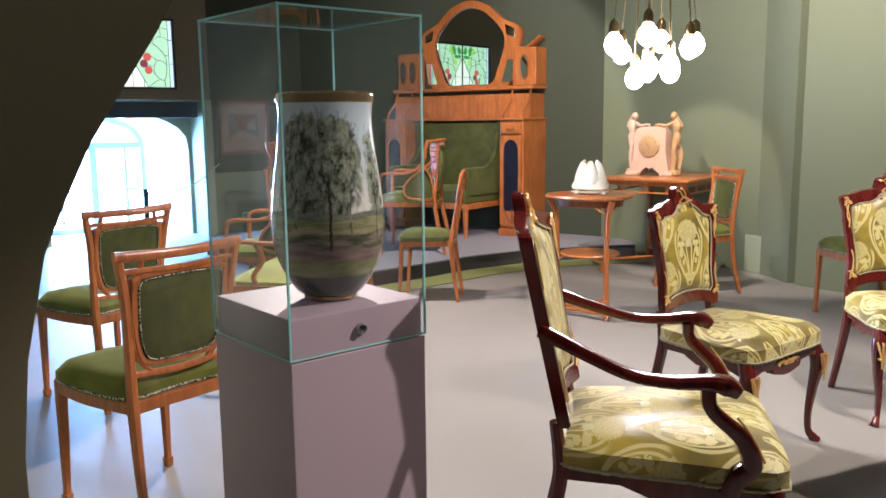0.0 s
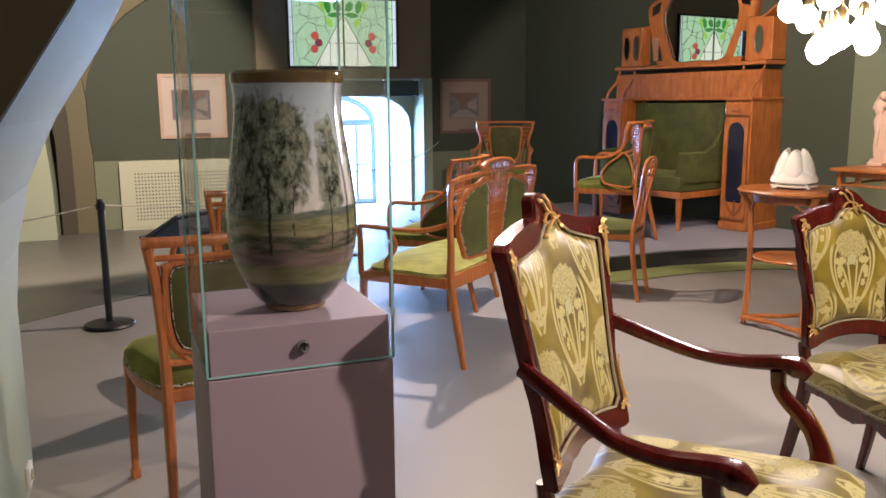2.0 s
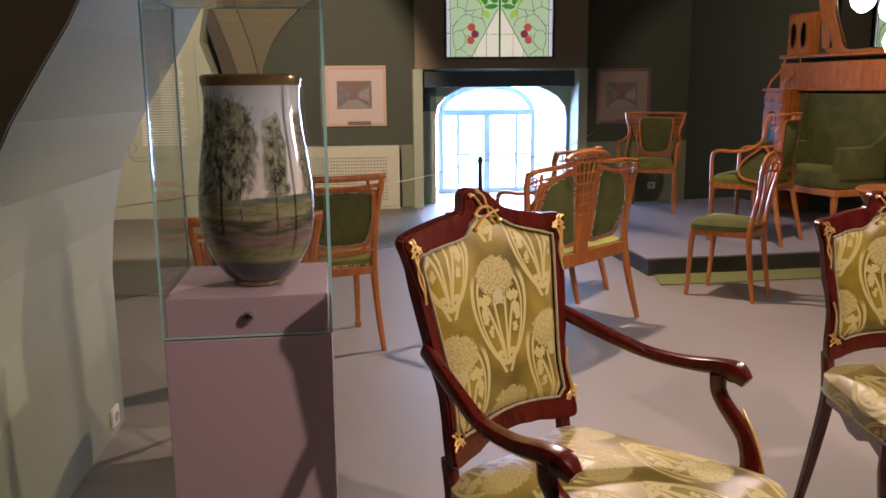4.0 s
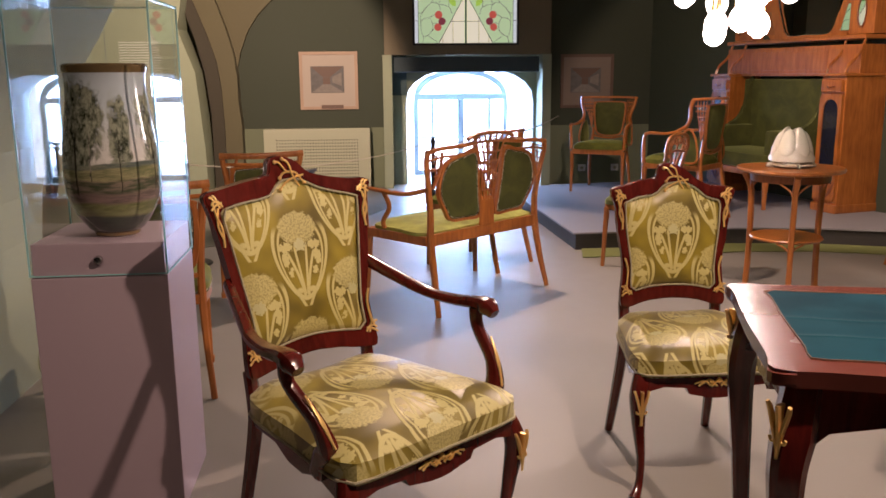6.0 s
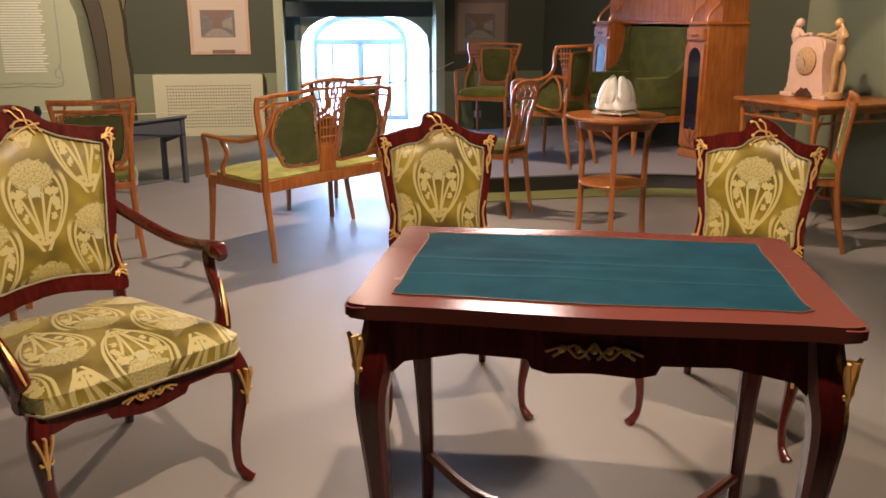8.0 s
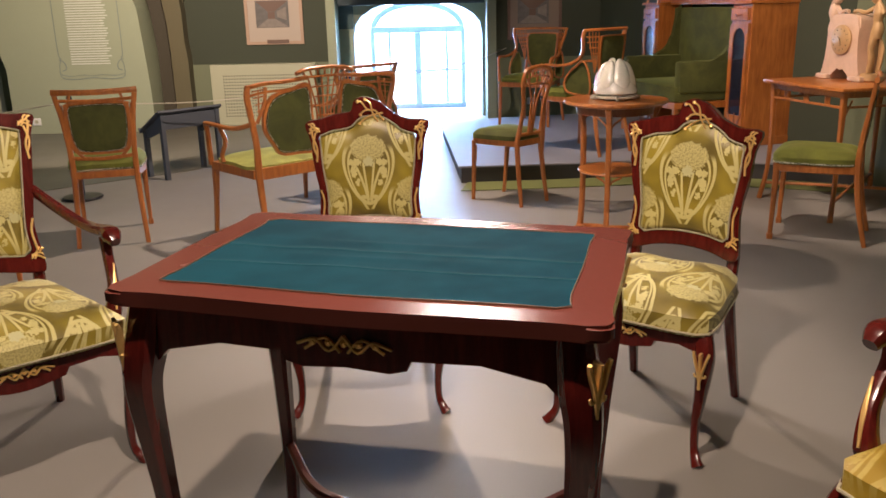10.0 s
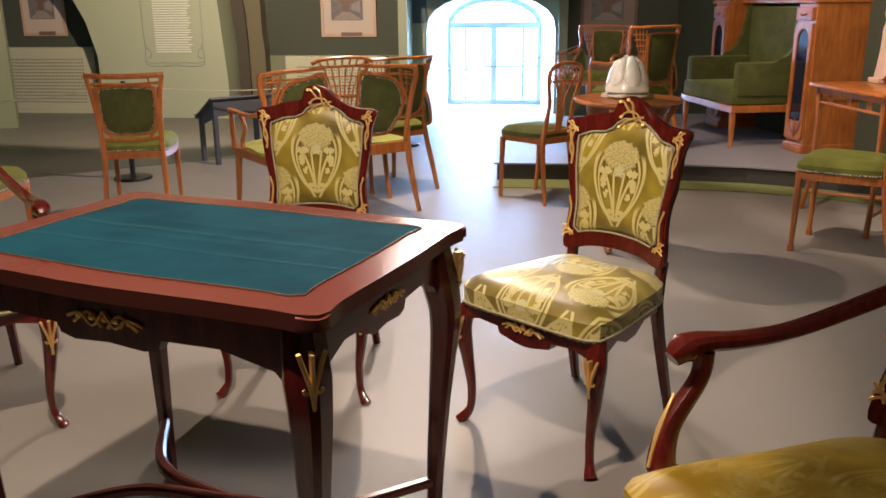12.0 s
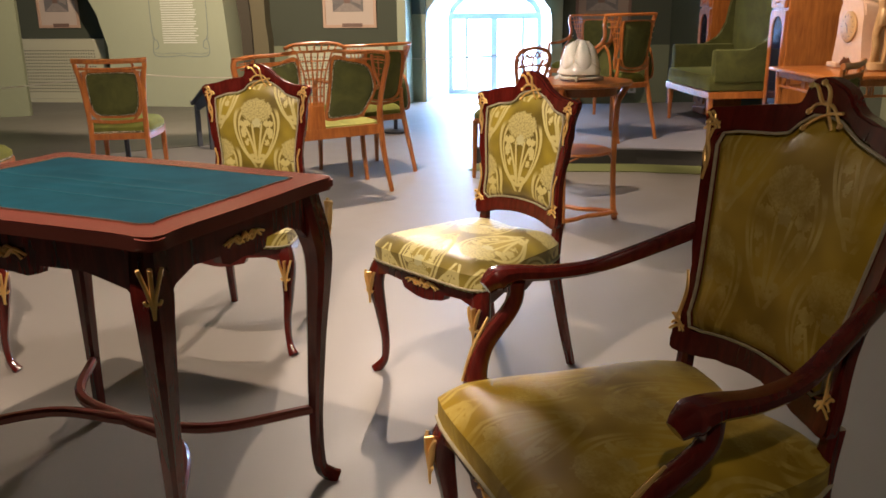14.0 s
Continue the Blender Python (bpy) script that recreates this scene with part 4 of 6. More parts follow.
def mahogany_chair(m, arms, label, group, DAMASK=DAMASK):
    ch = thing("armchair" if arms else "side_chair", m, label, "armchair" if arms else "chair", group)
    fw, fd, bw0, bw1, by0, by1, top = (0.268, 0.25, 0.195, 0.245, -0.25, -0.362, 0.975) if arms else (0.232, 0.215, 0.160, 0.191, -0.195, -0.25, 0.892)
    sh = 0.385                                     # under the cushion
    # front legs
    for s, nm in ((-1, "left"), (1, "right")):
        leg = part("front_leg", rod(B(), [(s * (fw - 0.015), fd - 0.02, sh + 0.02), (s * (fw + 0.008), fd + 0.008, sh - 0.06), (s * (fw + 0.000), fd, sh - 0.17), (s * (fw - 0.012), fd - 0.006, 0.12),
                                          (s * (fw - 0.010), fd - 0.004, 0.045), (s * (fw + 0.004), fd + 0.012, 0.012), (s * (fw + 0.012), fd + 0.018, 0.0)],
                                    [0.05, 0.052, 0.036, 0.025, 0.022, 0.030, 0.036], [0.05, 0.052, 0.036, 0.026, 0.024, 0.034, 0.04], 10, 5), MAHOG, ch, "curved cabriole front leg")
        part("gilt_mount", drop(B(), (s * (fw + 0.006), fd + 0.038, sh - 0.065), 0.10), GILT, leg, "gilt flower mount on the knee")
        # rear leg and post in one sweep
        part("rear_leg", rod(B(), [(s * (bw0 + 0.02), by0 - 0.075, 0.0), (s * (bw0 + 0.012), by0 - 0.04, 0.14), (s * bw0, by0, 0.34), (s * bw0, by0, 0.42), (s * (bw0 + 0.002), by0 - 0.01, 0.50)],
                             [0.028, 0.032, 0.038, 0.036, 0.036], [0.028, 0.036, 0.042, 0.036, 0.032], 8, 5), MAHOG, ch, "splayed rear leg")
    # seat rail with a shaped lower edge
    bm = B()
    rail = [(-fw + 0.01, sh - 0.045), (-fw * 0.72, sh - 0.03), (-fw * 0.42, sh - 0.035), (-fw * 0.38, sh - 0.055), (-fw * 0.12, sh - 0.068), (0, sh - 0.07), (fw * 0.12, sh - 0.068), (fw * 0.38, sh - 0.055),
            (fw * 0.42, sh - 0.035), (fw * 0.72, sh - 0.03), (fw - 0.01, sh - 0.045), (fw - 0.01, sh + 0.012), (-fw + 0.01, sh + 0.012)]
    plate(bm, rail, fd - 0.012, fd + 0.018)
    part("front_rail", bm, MAHOG, ch, "shaped mahogany front rail", False)
    part("gilt_mount", vine(B(), (0, fd + 0.022, sh - 0.02), 0.15), GILT, ch, "gilt garland on the front rail")
    for s in (-1, 1):
        a, b = Vector((s * bw0, by0, 0)), Vector((s * fw, fd, 0))
        d = (b - a)
        mm = Matrix.LocRotScale((a.x, a.y, 0), Euler((0, 0, math.atan2(d.y, d.x))), None)
        L = d.length
        bm = plate(B(), [(0, sh - 0.03), (L * 0.3, sh - 0.025), (L * 0.45, sh - 0.05), (L * 0.6, sh - 0.05), (L * 0.75, sh - 0.025), (L, sh - 0.05), (L, sh + 0.012), (0, sh + 0.012)], -0.011, 0.011, None, mm)
        part("side_rail", bm, MAHOG, ch, "", False)
    # seat
    loop = smooth_loop([(-bw0 - 0.012, by0 - 0.005), (-fw * 0.96, 0.02), (-fw - 0.012, fd - 0.03), (-fw + 0.02, fd + 0.028), (0, fd + 0.034), (fw - 0.02, fd + 0.028), (fw + 0.012, fd - 0.03), (fw * 0.96, 0.02),
                        (bw0 + 0.012, by0 - 0.005), (0, by0 + 0.005)], 4)
    bm = pad(B(), resample(loop, 44), 0.050, 0.052, 9, 0.5, Matrix.Translation((0, 0, sh + 0.004)), (0, 0.06))
    seat = part("seat", bm, DAMASK, ch, "yellow-green damask seat cushion")
    line = [(x * 1.008, y * 1.008, sh + 0.012) for x, y in resample(loop, 40)]
    part("gimp", rod(B(), line + line[:1], 0.007, 0.008, 6, 1, side=(0, 0, 1)), BRAID, seat, "woven edging of the seat")
    # back
    lean = math.degrees(math.atan2(by0 - by1, top - 0.5))
    bk = stand(0, 0)
    zb = 0.525

    def Y(z):
        return by0 + (by1 - by0) * (z - 0.46) / (top - 0.46)

    hb = top - 0.01
    out = [(-bw0 - 0.022, zb - 0.02), (-bw0 - 0.012, zb + 0.10), (-bw0 - 0.03, zb + 0.22), (-bw1 - 0.006, hb - 0.06), (-bw1 - 0.022, hb), (-bw1 + 0.05, hb + 0.008), (-0.085, hb + 0.032), (-0.045, hb + 0.066), (0.005, hb + 0.084),
           (0.042, hb + 0.075), (0.052, hb + 0.045), (0.064, hb + 0.034), (0.11, hb + 0.028), (bw1 - 0.03, hb + 0.014), (bw1 + 0.022, hb), (bw1 + 0.006, hb - 0.06), (bw0 + 0.03, zb + 0.22), (bw0 + 0.012, zb + 0.10),
           (bw0 + 0.022, zb - 0.02), (bw0 - 0.005, zb - 0.04), (0.09, zb - 0.022), (0, zb - 0.014), (-0.09, zb - 0.022), (-bw0 + 0.005, zb - 0.04)]
    inn = [(-bw0 + 0.012, zb + 0.035), (-bw0 + 0.014, zb + 0.10), (-bw0 - 0.002, zb + 0.22), (-bw1 + 0.026, hb - 0.07), (-bw1 + 0.024, hb - 0.042), (-bw1 + 0.07, hb - 0.03), (-0.095, hb - 0.008), (-0.055, hb + 0.016), (0.0, hb + 0.022),
           (0.030, hb + 0.012), (0.048, hb - 0.008), (0.070, hb - 0.020), (0.115, hb - 0.024), (bw1 - 0.06, hb - 0.03), (bw1 - 0.024, hb - 0.042), (bw1 - 0.026, hb - 0.07), (bw0 + 0.002, zb + 0.22), (bw0 - 0.014, zb + 0.10),
           (bw0 - 0.012, zb + 0.035), (bw0 - 0.03, zb + 0.018), (0.09, zb + 0.028), (0, zb + 0.034), (-0.09, zb + 0.028), (-bw0 + 0.03, zb + 0.018)]
    o2, i2 = smooth_loop(out, 3), smooth_loop(inn, 3)
    bm = plate(B(), o2, -0.016, 0.016, i2, None, 0.005)
    for v in bm.verts:
        v.co.y += Y(v.co.z) + 0.035 * (v.co.x / 0.22) ** 2 * 0.6
    part("back_frame", bm, MAHOG, ch, "carved mahogany back frame with a crest")
    cxy = (sum(p[0] for p in i2) / len(i2), sum(p[1] for p in i2) / len(i2))
    loop = resample(i2, 52)
    for nm, sgn, dep in (("backrest", 1, 0.026), ("back_panel", -1, 0.010)):
        bm = pad(B(), loop, dep, 0.004, 8, 0.42, None, (0, 0.085 if arms else 0.145))
        for v in bm.verts:
            x, z, h = v.co.x, v.co.y, v.co.z
            v.co = (x, Y(z) + 0.021 * (x / 0.22) ** 2 + sgn * (h + 0.002), z)
        part(nm, bm, DAMASK, ch, "yellow-green damask back" if sgn > 0 else "plain damask rear of the back")
    line = [(x * 0.985, Y(z) + 0.021 * (x / 0.22) ** 2 + 0.017, z * 0.997 + 0.002) for x, z in loop]
    part("gimp", rod(B(), line + line[:1], 0.007, 0.006, 6, 1, side=(0, 1, 0)), BRAID, ch, "woven edging of the back")
    def mount(bm, label):
        for v in bm.verts:
            v.co.y += Y(v.co.z) + 0.021 * (v.co.x / 0.22) ** 2
        part("gilt_mount", bm, GILT, ch, label)
    mount(scroll(B(), (-0.012, 0.022, hb + 0.034), 0.085), "gilt flower spray on the crest")
    for s in (-1, 1):
        bm = scroll(B(), (s * (bw1 - 0.008), 0.022, hb - 0.016), 0.036, s)
        rod(bm, [(s * (bw1 + 0.002), 0.021, hb - 0.015), (s * (bw1 - 0.004), 0.021, hb - 0.05), (s * (bw1 - 0.016), 0.021, hb - 0.085), (s * (bw1 - 0.014), 0.021, hb - 0.13)], [0.005, 0.008, 0.004], 0.007, 6, 4, side=(0, 1, 0))
        rod(bm, [(s * (bw1 - 0.012), 0.021, hb - 0.03), (s * (bw1 - 0.004), 0.021, hb - 0.075), (s * (bw1 - 0.016), 0.021, hb - 0.11)], 0.004, 0.007, 6, 4, side=(0, 1, 0))
        mount(bm, "gilt leaf scroll on the upper corner")
        bm = scroll(B(), (s * (bw0 + 0.002), 0.022, zb + 0.02), 0.036, s)
        rod(bm, [(s * (bw0 + 0.004), 0.024, zb + 0.03), (s * (bw0 - 0.002), 0.024, zb + 0.09), (s * (bw0 + 0.008), 0.024, zb + 0.13)], [0.008, 0.003], 0.007, 6, 4, side=(0, 1, 0))
        mount(bm, "gilt leaf scroll on the lower corner")
    if arms:
        for s in (-1, 1):
            arm = part("arm", rod(B(), [(s * (bw0 + 0.03), Y(0.72) + 0.01, 0.735), (s * (bw0 + 0.07), -0.17, 0.685), (s * (fw + 0.025), -0.08, 0.656), (s * (fw + 0.040), 0.01, 0.650), (s * (fw + 0.045), 0.085, 0.656), (s * (fw + 0.047), 0.125, 0.650), (s * (fw + 0.047), 0.15, 0.634)],
                                  [0.026, 0.030, 0.034, 0.040, 0.046, 0.056, 0.030], [0.036, 0.032, 0.028, 0.030, 0.036, 0.048, 0.030], 10, 5), MAHOG, ch, "curved arm ending in a knob")
            sup = part("arm_support", rod(B(), [(s * (fw + 0.040), 0.085, 0.64), (s * (fw + 0.038), 0.095, 0.59), (s * (fw + 0.020), 0.165, 0.52), (s * (fw + 0.004), 0.190, 0.455), (s * (fw + 0.000), 0.165, 0.425), (s * (fw - 0.004), 0.14, 0.375)],
                                  [0.034, 0.030, 0.030, 0.046, 0.044, 0.04], [0.036, 0.034, 0.040, 0.05, 0.052, 0.05], 10, 5), MAHOG, ch, "curved arm support")
            bm = rod(B(), [(s * (fw + 0.033), 0.150, 0.575), (s * (fw + 0.018), 0.190, 0.52), (s * (fw + 0.004), 0.218, 0.46)], [0.004, 0.012, 0.005], 0.006, 6, 4, side=(1, 0, 0))
            part("gilt_mount", bm, GILT, sup, "gilt leaf along the arm support")
    return ch


mahogany_chair(pose(0.58, 2.11, 0, 0, 0, -103.7), True, "mahogany armchair with yellow damask and gilt mounts by the pedestal", "mahogany suite")
mahogany_chair(pose(3.05, 2.73, 0, 0, 0, 156.8), True, "mahogany armchair with worn gold damask turned to the card table", "mahogany suite", DAMASKWORN)
b = mahogany_chair(pose(1.13, 3.09, 0, 0, 0, -142.6), False, "mahogany side chair with yellow damask behind the card table", "mahogany suite")
c = copy_thing(b, pose(2.01, 3.41, 0, 0, 0, 179))
c["label"] = "mahogany side chair with yellow damask at the card table corner"

# ---- card table ----
tab = thing("card_table", pose(1.9145, 2.278, 0, 0, 0, 20.9), "dark mahogany card table with a teal baize top and gilt mounts", "table")
tab.scale = (1, 1, 1.02)
tw, td = 0.44, 0.29


def wavy(w, d, k=0.016):
    return smooth_loop([(-w, -d), (-w + 0.09, -d - 0.002), (-w * 0.5, -d - k * 0.4), (0, -d - k), (w * 0.5, -d - k * 0.4), (w - 0.09, -d - 0.002), (w, -d), (w - 0.003, -d + 0.08), (w + 0.001, 0), (w - 0.003, d - 0.08),
                        (w, d), (w - 0.09, d + 0.002), (w * 0.5, d + k * 0.4), (0, d + k), (-w * 0.5, d + k * 0.4), (-w + 0.09, d + 0.002), (-w, d), (-w + 0.003, d - 0.08), (-w - 0.001, 0), (-w + 0.003, -d + 0.08)], 4)


flatm = Matrix.Rotation(radians(90), 4, "X")
LAY = Matrix(((1, 0, 0, 0), (0, 0, 1, 0), (0, 1, 0, 0), (0, 0, 0, 1)))
bm = plate(B(), wavy(tw, td), 0.752, 0.78, None, LAY, 0.006)
part("tabletop", bm, MAHOGTOP, tab, "reddish mahogany top with a rounded edge")
inl = [(x * (tw - 0.072) / tw, y * (td - 0.062) / td) for x, y in wavy(tw, td)]
bm = B()
ring0 = resample(inl, 60)
n_ = 26
grid = {}
for r in range(n_ + 1):
    f = 1 - r / n_
    for k, (x, y) in enumerate(ring0):
        X, Y_ = x * f, y * f
        z = 0.7812 + (0.0030 * math.exp(-((Y_ - 0.07) / 0.012) ** 2) + 0.0026 * math.exp(-((Y_ + 0.03 - 0.02 * X) / 0.012) ** 2)) * (1 if r else 0) + 0.0006 * noise.noise(Vector((X * 9, Y_ * 9, 0)))
        grid[r, k] = bm.verts.new((X, Y_, z))
for r in range(n_):
    for k in range(60):
        bm.faces.new((grid[r, k], grid[r, (k + 1) % 60], grid[r + 1, (k + 1) % 60], grid[r + 1, k]))
part("baize", bm, CLOTH, tab, "creased teal baize inlay")
line = [(x, y, 0.7808) for x, y in resample(inl, 80)]
part("baize_edging", rod(B(), line + line[:1], 0.005, 0.003, 6, 1, side=(0, 0, 1)), plain("dull_edging", (0.20, 0.10, 0.05), 0.5, 0.2), tab, "thin dull edging of the baize")
ax, ay = tw - 0.05, td - 0.035
for ln, mm, y in ((ax, Matrix.Identity(4), -ay), (ax, Matrix.Rotation(math.pi, 4, "Z"), -ay), (ay, Matrix.Rotation(math.pi / 2, 4, "Z"), -ax), (ay, Matrix.Rotation(-math.pi / 2, 4, "Z"), -ax)):
    z1 = 0.752
    ap = [(-ln, z1 - 0.135), (-ln + 0.05, z1 - 0.085), (-ln * 0.6, z1 - 0.064), (-ln * 0.30, z1 - 0.068), (-ln * 0.28, z1 - 0.085), (-ln * 0.2, z1 - 0.093), (0, z1 - 0.088), (ln * 0.2, z1 - 0.093), (ln * 0.28, z1 - 0.085), (ln * 0.30, z1 - 0.068),
          (ln * 0.6, z1 - 0.064), (ln - 0.05, z1 - 0.085), (ln, z1 - 0.135), (ln, z1), (-ln, z1)]
    bm = plate(B(), ap, y - 0.012, y + 0.010, None, mm)
    ap_ = part("apron", bm, MAHOG, tab, "shaped mahogany apron", False)
    bm = vine(B(), (0, y - 0.015, z1 - 0.048), 0.17 if ln == ax else 0.13)
    bmesh.ops.transform(bm, matrix=mm, verts=bm.verts)
    part("gilt_mount", bm, GILT, ap_, "gilt garland on the apron")
for sx in (-1, 1):
    for sy in (-1, 1):
        x, y = sx * (ax + 0.004), sy * (ay + 0.004)
        leg = part("leg", rod(B(), [(x - sx * 0.012, y - sy * 0.012, 0.752), (x, y, 0.66), (x + sx * 0.008, y + sy * 0.008, 0.58), (x - sx * 0.002, y - sy * 0.002, 0.40), (x - sx * 0.012, y - sy * 0.012, 0.18), (x - sx * 0.010, y - sy * 0.010, 0.05),
                                    (x + sx * 0.004, y + sy * 0.004, 0.016), (x + sx * 0.018, y + sy * 0.018, 0.0)], [0.06, 0.070, 0.060, 0.043, 0.032, 0.030, 0.034, 0.042], None, 8, 5, power=3.5), MAHOG, tab, "tapering curved table leg")
        bm = drop(B(), (0, -0.039, 0.0), 0.095)
        bmesh.ops.transform(bm, matrix=pose(x + sx * 0.002, y + sy * 0.002, 0.692, 0, 0, {(-1, -1): -45, (1, -1): 45, (1, 1): 135, (-1, 1): 225}[sx, sy]), verts=bm.verts)
        part("gilt_mount", bm, GILT, leg, "gilt iris mount on the knee")
for s in (-1, 1):
    bm = rod(B(), [(-ax + 0.01, -s * (ay - 0.01), 0.20), (-ax * 0.55, -s * ay * 0.20, 0.205), (0, 0, 0.205), (ax * 0.55, s * ay * 0.20, 0.205), (ax - 0.01, s * (ay - 0.01), 0.20)], [0.024, 0.028, 0.036, 0.028, 0.024], 0.024, 8, 6, side=(0, 1, 0))
    part("stretcher", bm, MAHOGTOP, tab, "curved crossing stretcher")

# ---- honey wood furniture ----


def green_chair(m, label, group="green chairs"):
    ch = thing("dining_chair", m, label, "chair", group)
    sh = 0.40
    for s in (-1, 1):
        part("front_leg", rod(B(), [(s * 0.185, 0.19, sh + 0.02), (s * 0.188, 0.192, 0.2), (s * 0.19, 0.195, 0.04), (s * 0.19, 0.195, 0.03), (s * 0.19, 0.195, 0.0)], [0.036, 0.028, 0.022, 0.034, 0.030], None, 8, 3, power=4), HONEY, ch, "tapered front leg")
        part("rear_leg", rod(B(), [(s * 0.185, -0.27, 0.0), (s * 0.172, -0.225, 0.2), (s * 0.165, -0.2, 0.4), (s * 0.168, -0.205, 0.55), (s * 0.182, -0.225, 0.72), (s * 0.204, -0.24, 0.848)], [0.026, 0.030, 0.034, 0.030, 0.030, 0.028], [0.024, 0.032, 0.038, 0.030, 0.026, 0.024], 8, 5), HONEY, ch, "rear leg and back post")
    part("front_rail", box(B(), (-0.185, 0.18, sh - 0.03), (0.185, 0.205, sh + 0.02), 0.004), HONEY, ch, "", False)
    part("rear_rail", box(B(), (-0.165, -0.215, sh - 0.02), (0.165, -0.19, sh + 0.02), 0.004), HONEY, ch, "", False)
    for s in (-1, 1):
        part("side_rail", rod(B(), [(s * 0.168, -0.2, sh - 0.002), (s * 0.198, 0.0, sh - 0.002), (s * 0.19, 0.19, sh - 0.002)], 0.022, 0.045, 6, 5, power=6), HONEY, ch)
    loop = resample(smooth_loop([(-0.17, -0.19), (-0.21, 0.0), (-0.205, 0.17), (-0.16, 0.215), (0, 0.225), (0.16, 0.215), (0.205, 0.17), (0.21, 0.0), (0.17, -0.19), (0, -0.185)], 4), 40)
    seat = part("seat", pad(B(), loop, 0.05, 0.035, 8, 0.42, Matrix.Translation((0, 0, sh + 0.018))), VELVETTOPLIT, ch, "olive green velvet seat, light from above in its colour")
    line = [(x * 1.006, y * 1.006, sh + 0.026) for x, y in loop]
    part("gimp", rod(B(), line + line[:1], 0.008, 0.004, 6, 1, side=(0, 0, 1)), ZIGZAG, seat, "black and white zigzag edging")

    def Y(z):
        return -0.205 - (z - 0.5) * 0.1
    inn = smooth_loop([(-0.095, 0.532), (-0.128, 0.555), (-0.145, 0.62), (-0.150, 0.70), (-0.150, 0.765), (-0.138, 0.788), (0, 0.795), (0.138, 0.788), (0.150, 0.765), (0.150, 0.70), (0.145, 0.62), (0.128, 0.555), (0.095, 0.532), (0, 0.527)], 4)
    out = [(x * 1.11, 0.66 + (z - 0.66) * 1.10) for x, z in inn]
    bm = plate(B(), out, -0.011, 0.011, inn, None, 0.003)
    for v in bm.verts:
        v.co.y += Y(v.co.z)
    part("back_frame", bm, HONEY, ch, "rounded inner frame of the back")
    for nm, sgn in (("backrest", 1), ("back_panel", -1)):
        bm = pad(B(), resample(inn, 40), 0.012, 0.003, 6, 0.42)
        for v in bm.verts:
            x, z, h = v.co.x, v.co.y, v.co.z
            v.co = (x, Y(z) + sgn * (h + 0.001), z)
        bk = part(nm, bm, VELVET, ch, "olive green velvet back")
        line = [(x * 0.965, Y(z) + sgn * 0.011, 0.66 + (z - 0.66) * 0.965) for x, z in resample(inn, 44)]
        part("gimp", rod(B(), line + line[:1], 0.009, 0.004, 6, 1, side=(0, 1, 0)), ZIGZAG, bk, "zigzag braid round the back")
    part("top_rail", rod(B(), [(-0.218, Y(0.86), 0.864), (-0.17, Y(0.86) - 0.004, 0.861), (0, Y(0.86) - 0.016, 0.857), (0.17, Y(0.86) - 0.004, 0.861), (0.218, Y(0.86), 0.864)], 0.024, 0.032, 8, 5, side=(0, 1, 0)), HONEY, ch, "curved top rail")
    part("mid_rail", rod(B(), [(-0.196, Y(0.82), 0.817), (0, Y(0.82) - 0.01, 0.811), (0.196, Y(0.82), 0.817)], 0.018, 0.018, 8, 5, side=(0, 1, 0)), HONEY, ch)
    part("lower_rail", rod(B(), [(-0.17, Y(0.5), 0.50), (0, Y(0.5), 0.488), (0.17, Y(0.5), 0.50)], 0.02, 0.022, 8, 4, side=(0, 1, 0)), HONEY, ch)
    for s in (-1, 1):
        part("back_slat", rod(B(), [(s * 0.125, Y(0.86), 0.865), (s * 0.14, Y(0.8), 0.80), (s * 0.168, Y(0.7), 0.68), (s * 0.15, Y(0.56), 0.56), (s * 0.10, Y(0.5), 0.50)], 0.016, 0.018, 6, 5), HONEY, ch)
        bm = B()
        for a in (-0.012, 0.0, 0.012):
            rod(bm, [(s * 0.178, Y(0.7), 0.70), (s * (0.175 + a * 0.6), Y(0.74), 0.75), (s * (0.175 + a * 1.6), Y(0.79), 0.795)], [0.004, 0.012, 0.006], 0.008, 6, 4)
        part("carved_flower", bm, HONEYDARK, ch, "pierced flower carving")
    return ch


g1 = green_chair(pose(-0.955, 2.685, 0, 0, 0, 50), "honey wood chair with olive velvet and zigzag braid behind the pedestal")
for x, y, rz, lb in ((-1.51, 3.82, 53.5, "honey wood chair with olive velvet facing the rope"),
                     (1.913, 5.91, 98, "honey wood chair with olive velvet pulled to the clock table"), (2.678, 5.0, 96, "honey wood chair with olive velvet by the green wall")):
    q = copy_thing(g1, pose(x, y, 0, 0, 0, rz))
    q["label"] = lb


def lattice(ch, x0, x1, z0, z1, Y, cols, rows, flare=1.0):
    xm, h = (x0 + x1) / 2, (x1 - x0) / 2
    for k in range(cols + 1):
        f = k / cols * 2 - 1
        part("slat", rod(B(), [(xm + f * h, Y(z0), z0), (xm + f * h * (1 + 0.15 * (flare - 1)), Y((z0 + z1) / 2), (z0 + z1) / 2), (xm + f * h * flare, Y(z1), z1)], 0.009, 0.012, 6, 4), HONEY, ch)
    for k in range(rows + 1):
        f = k / rows
        z = z0 + (z1 - z0) * f
        w = 1 + (flare - 1) * f ** 2
        part("cross_slat", rod(B(), [(xm - h * w, Y(z), z), (xm + h * w, Y(z), z)], 0.01, 0.009, 6, 1, side=(0, 1, 0)), HONEY, ch)


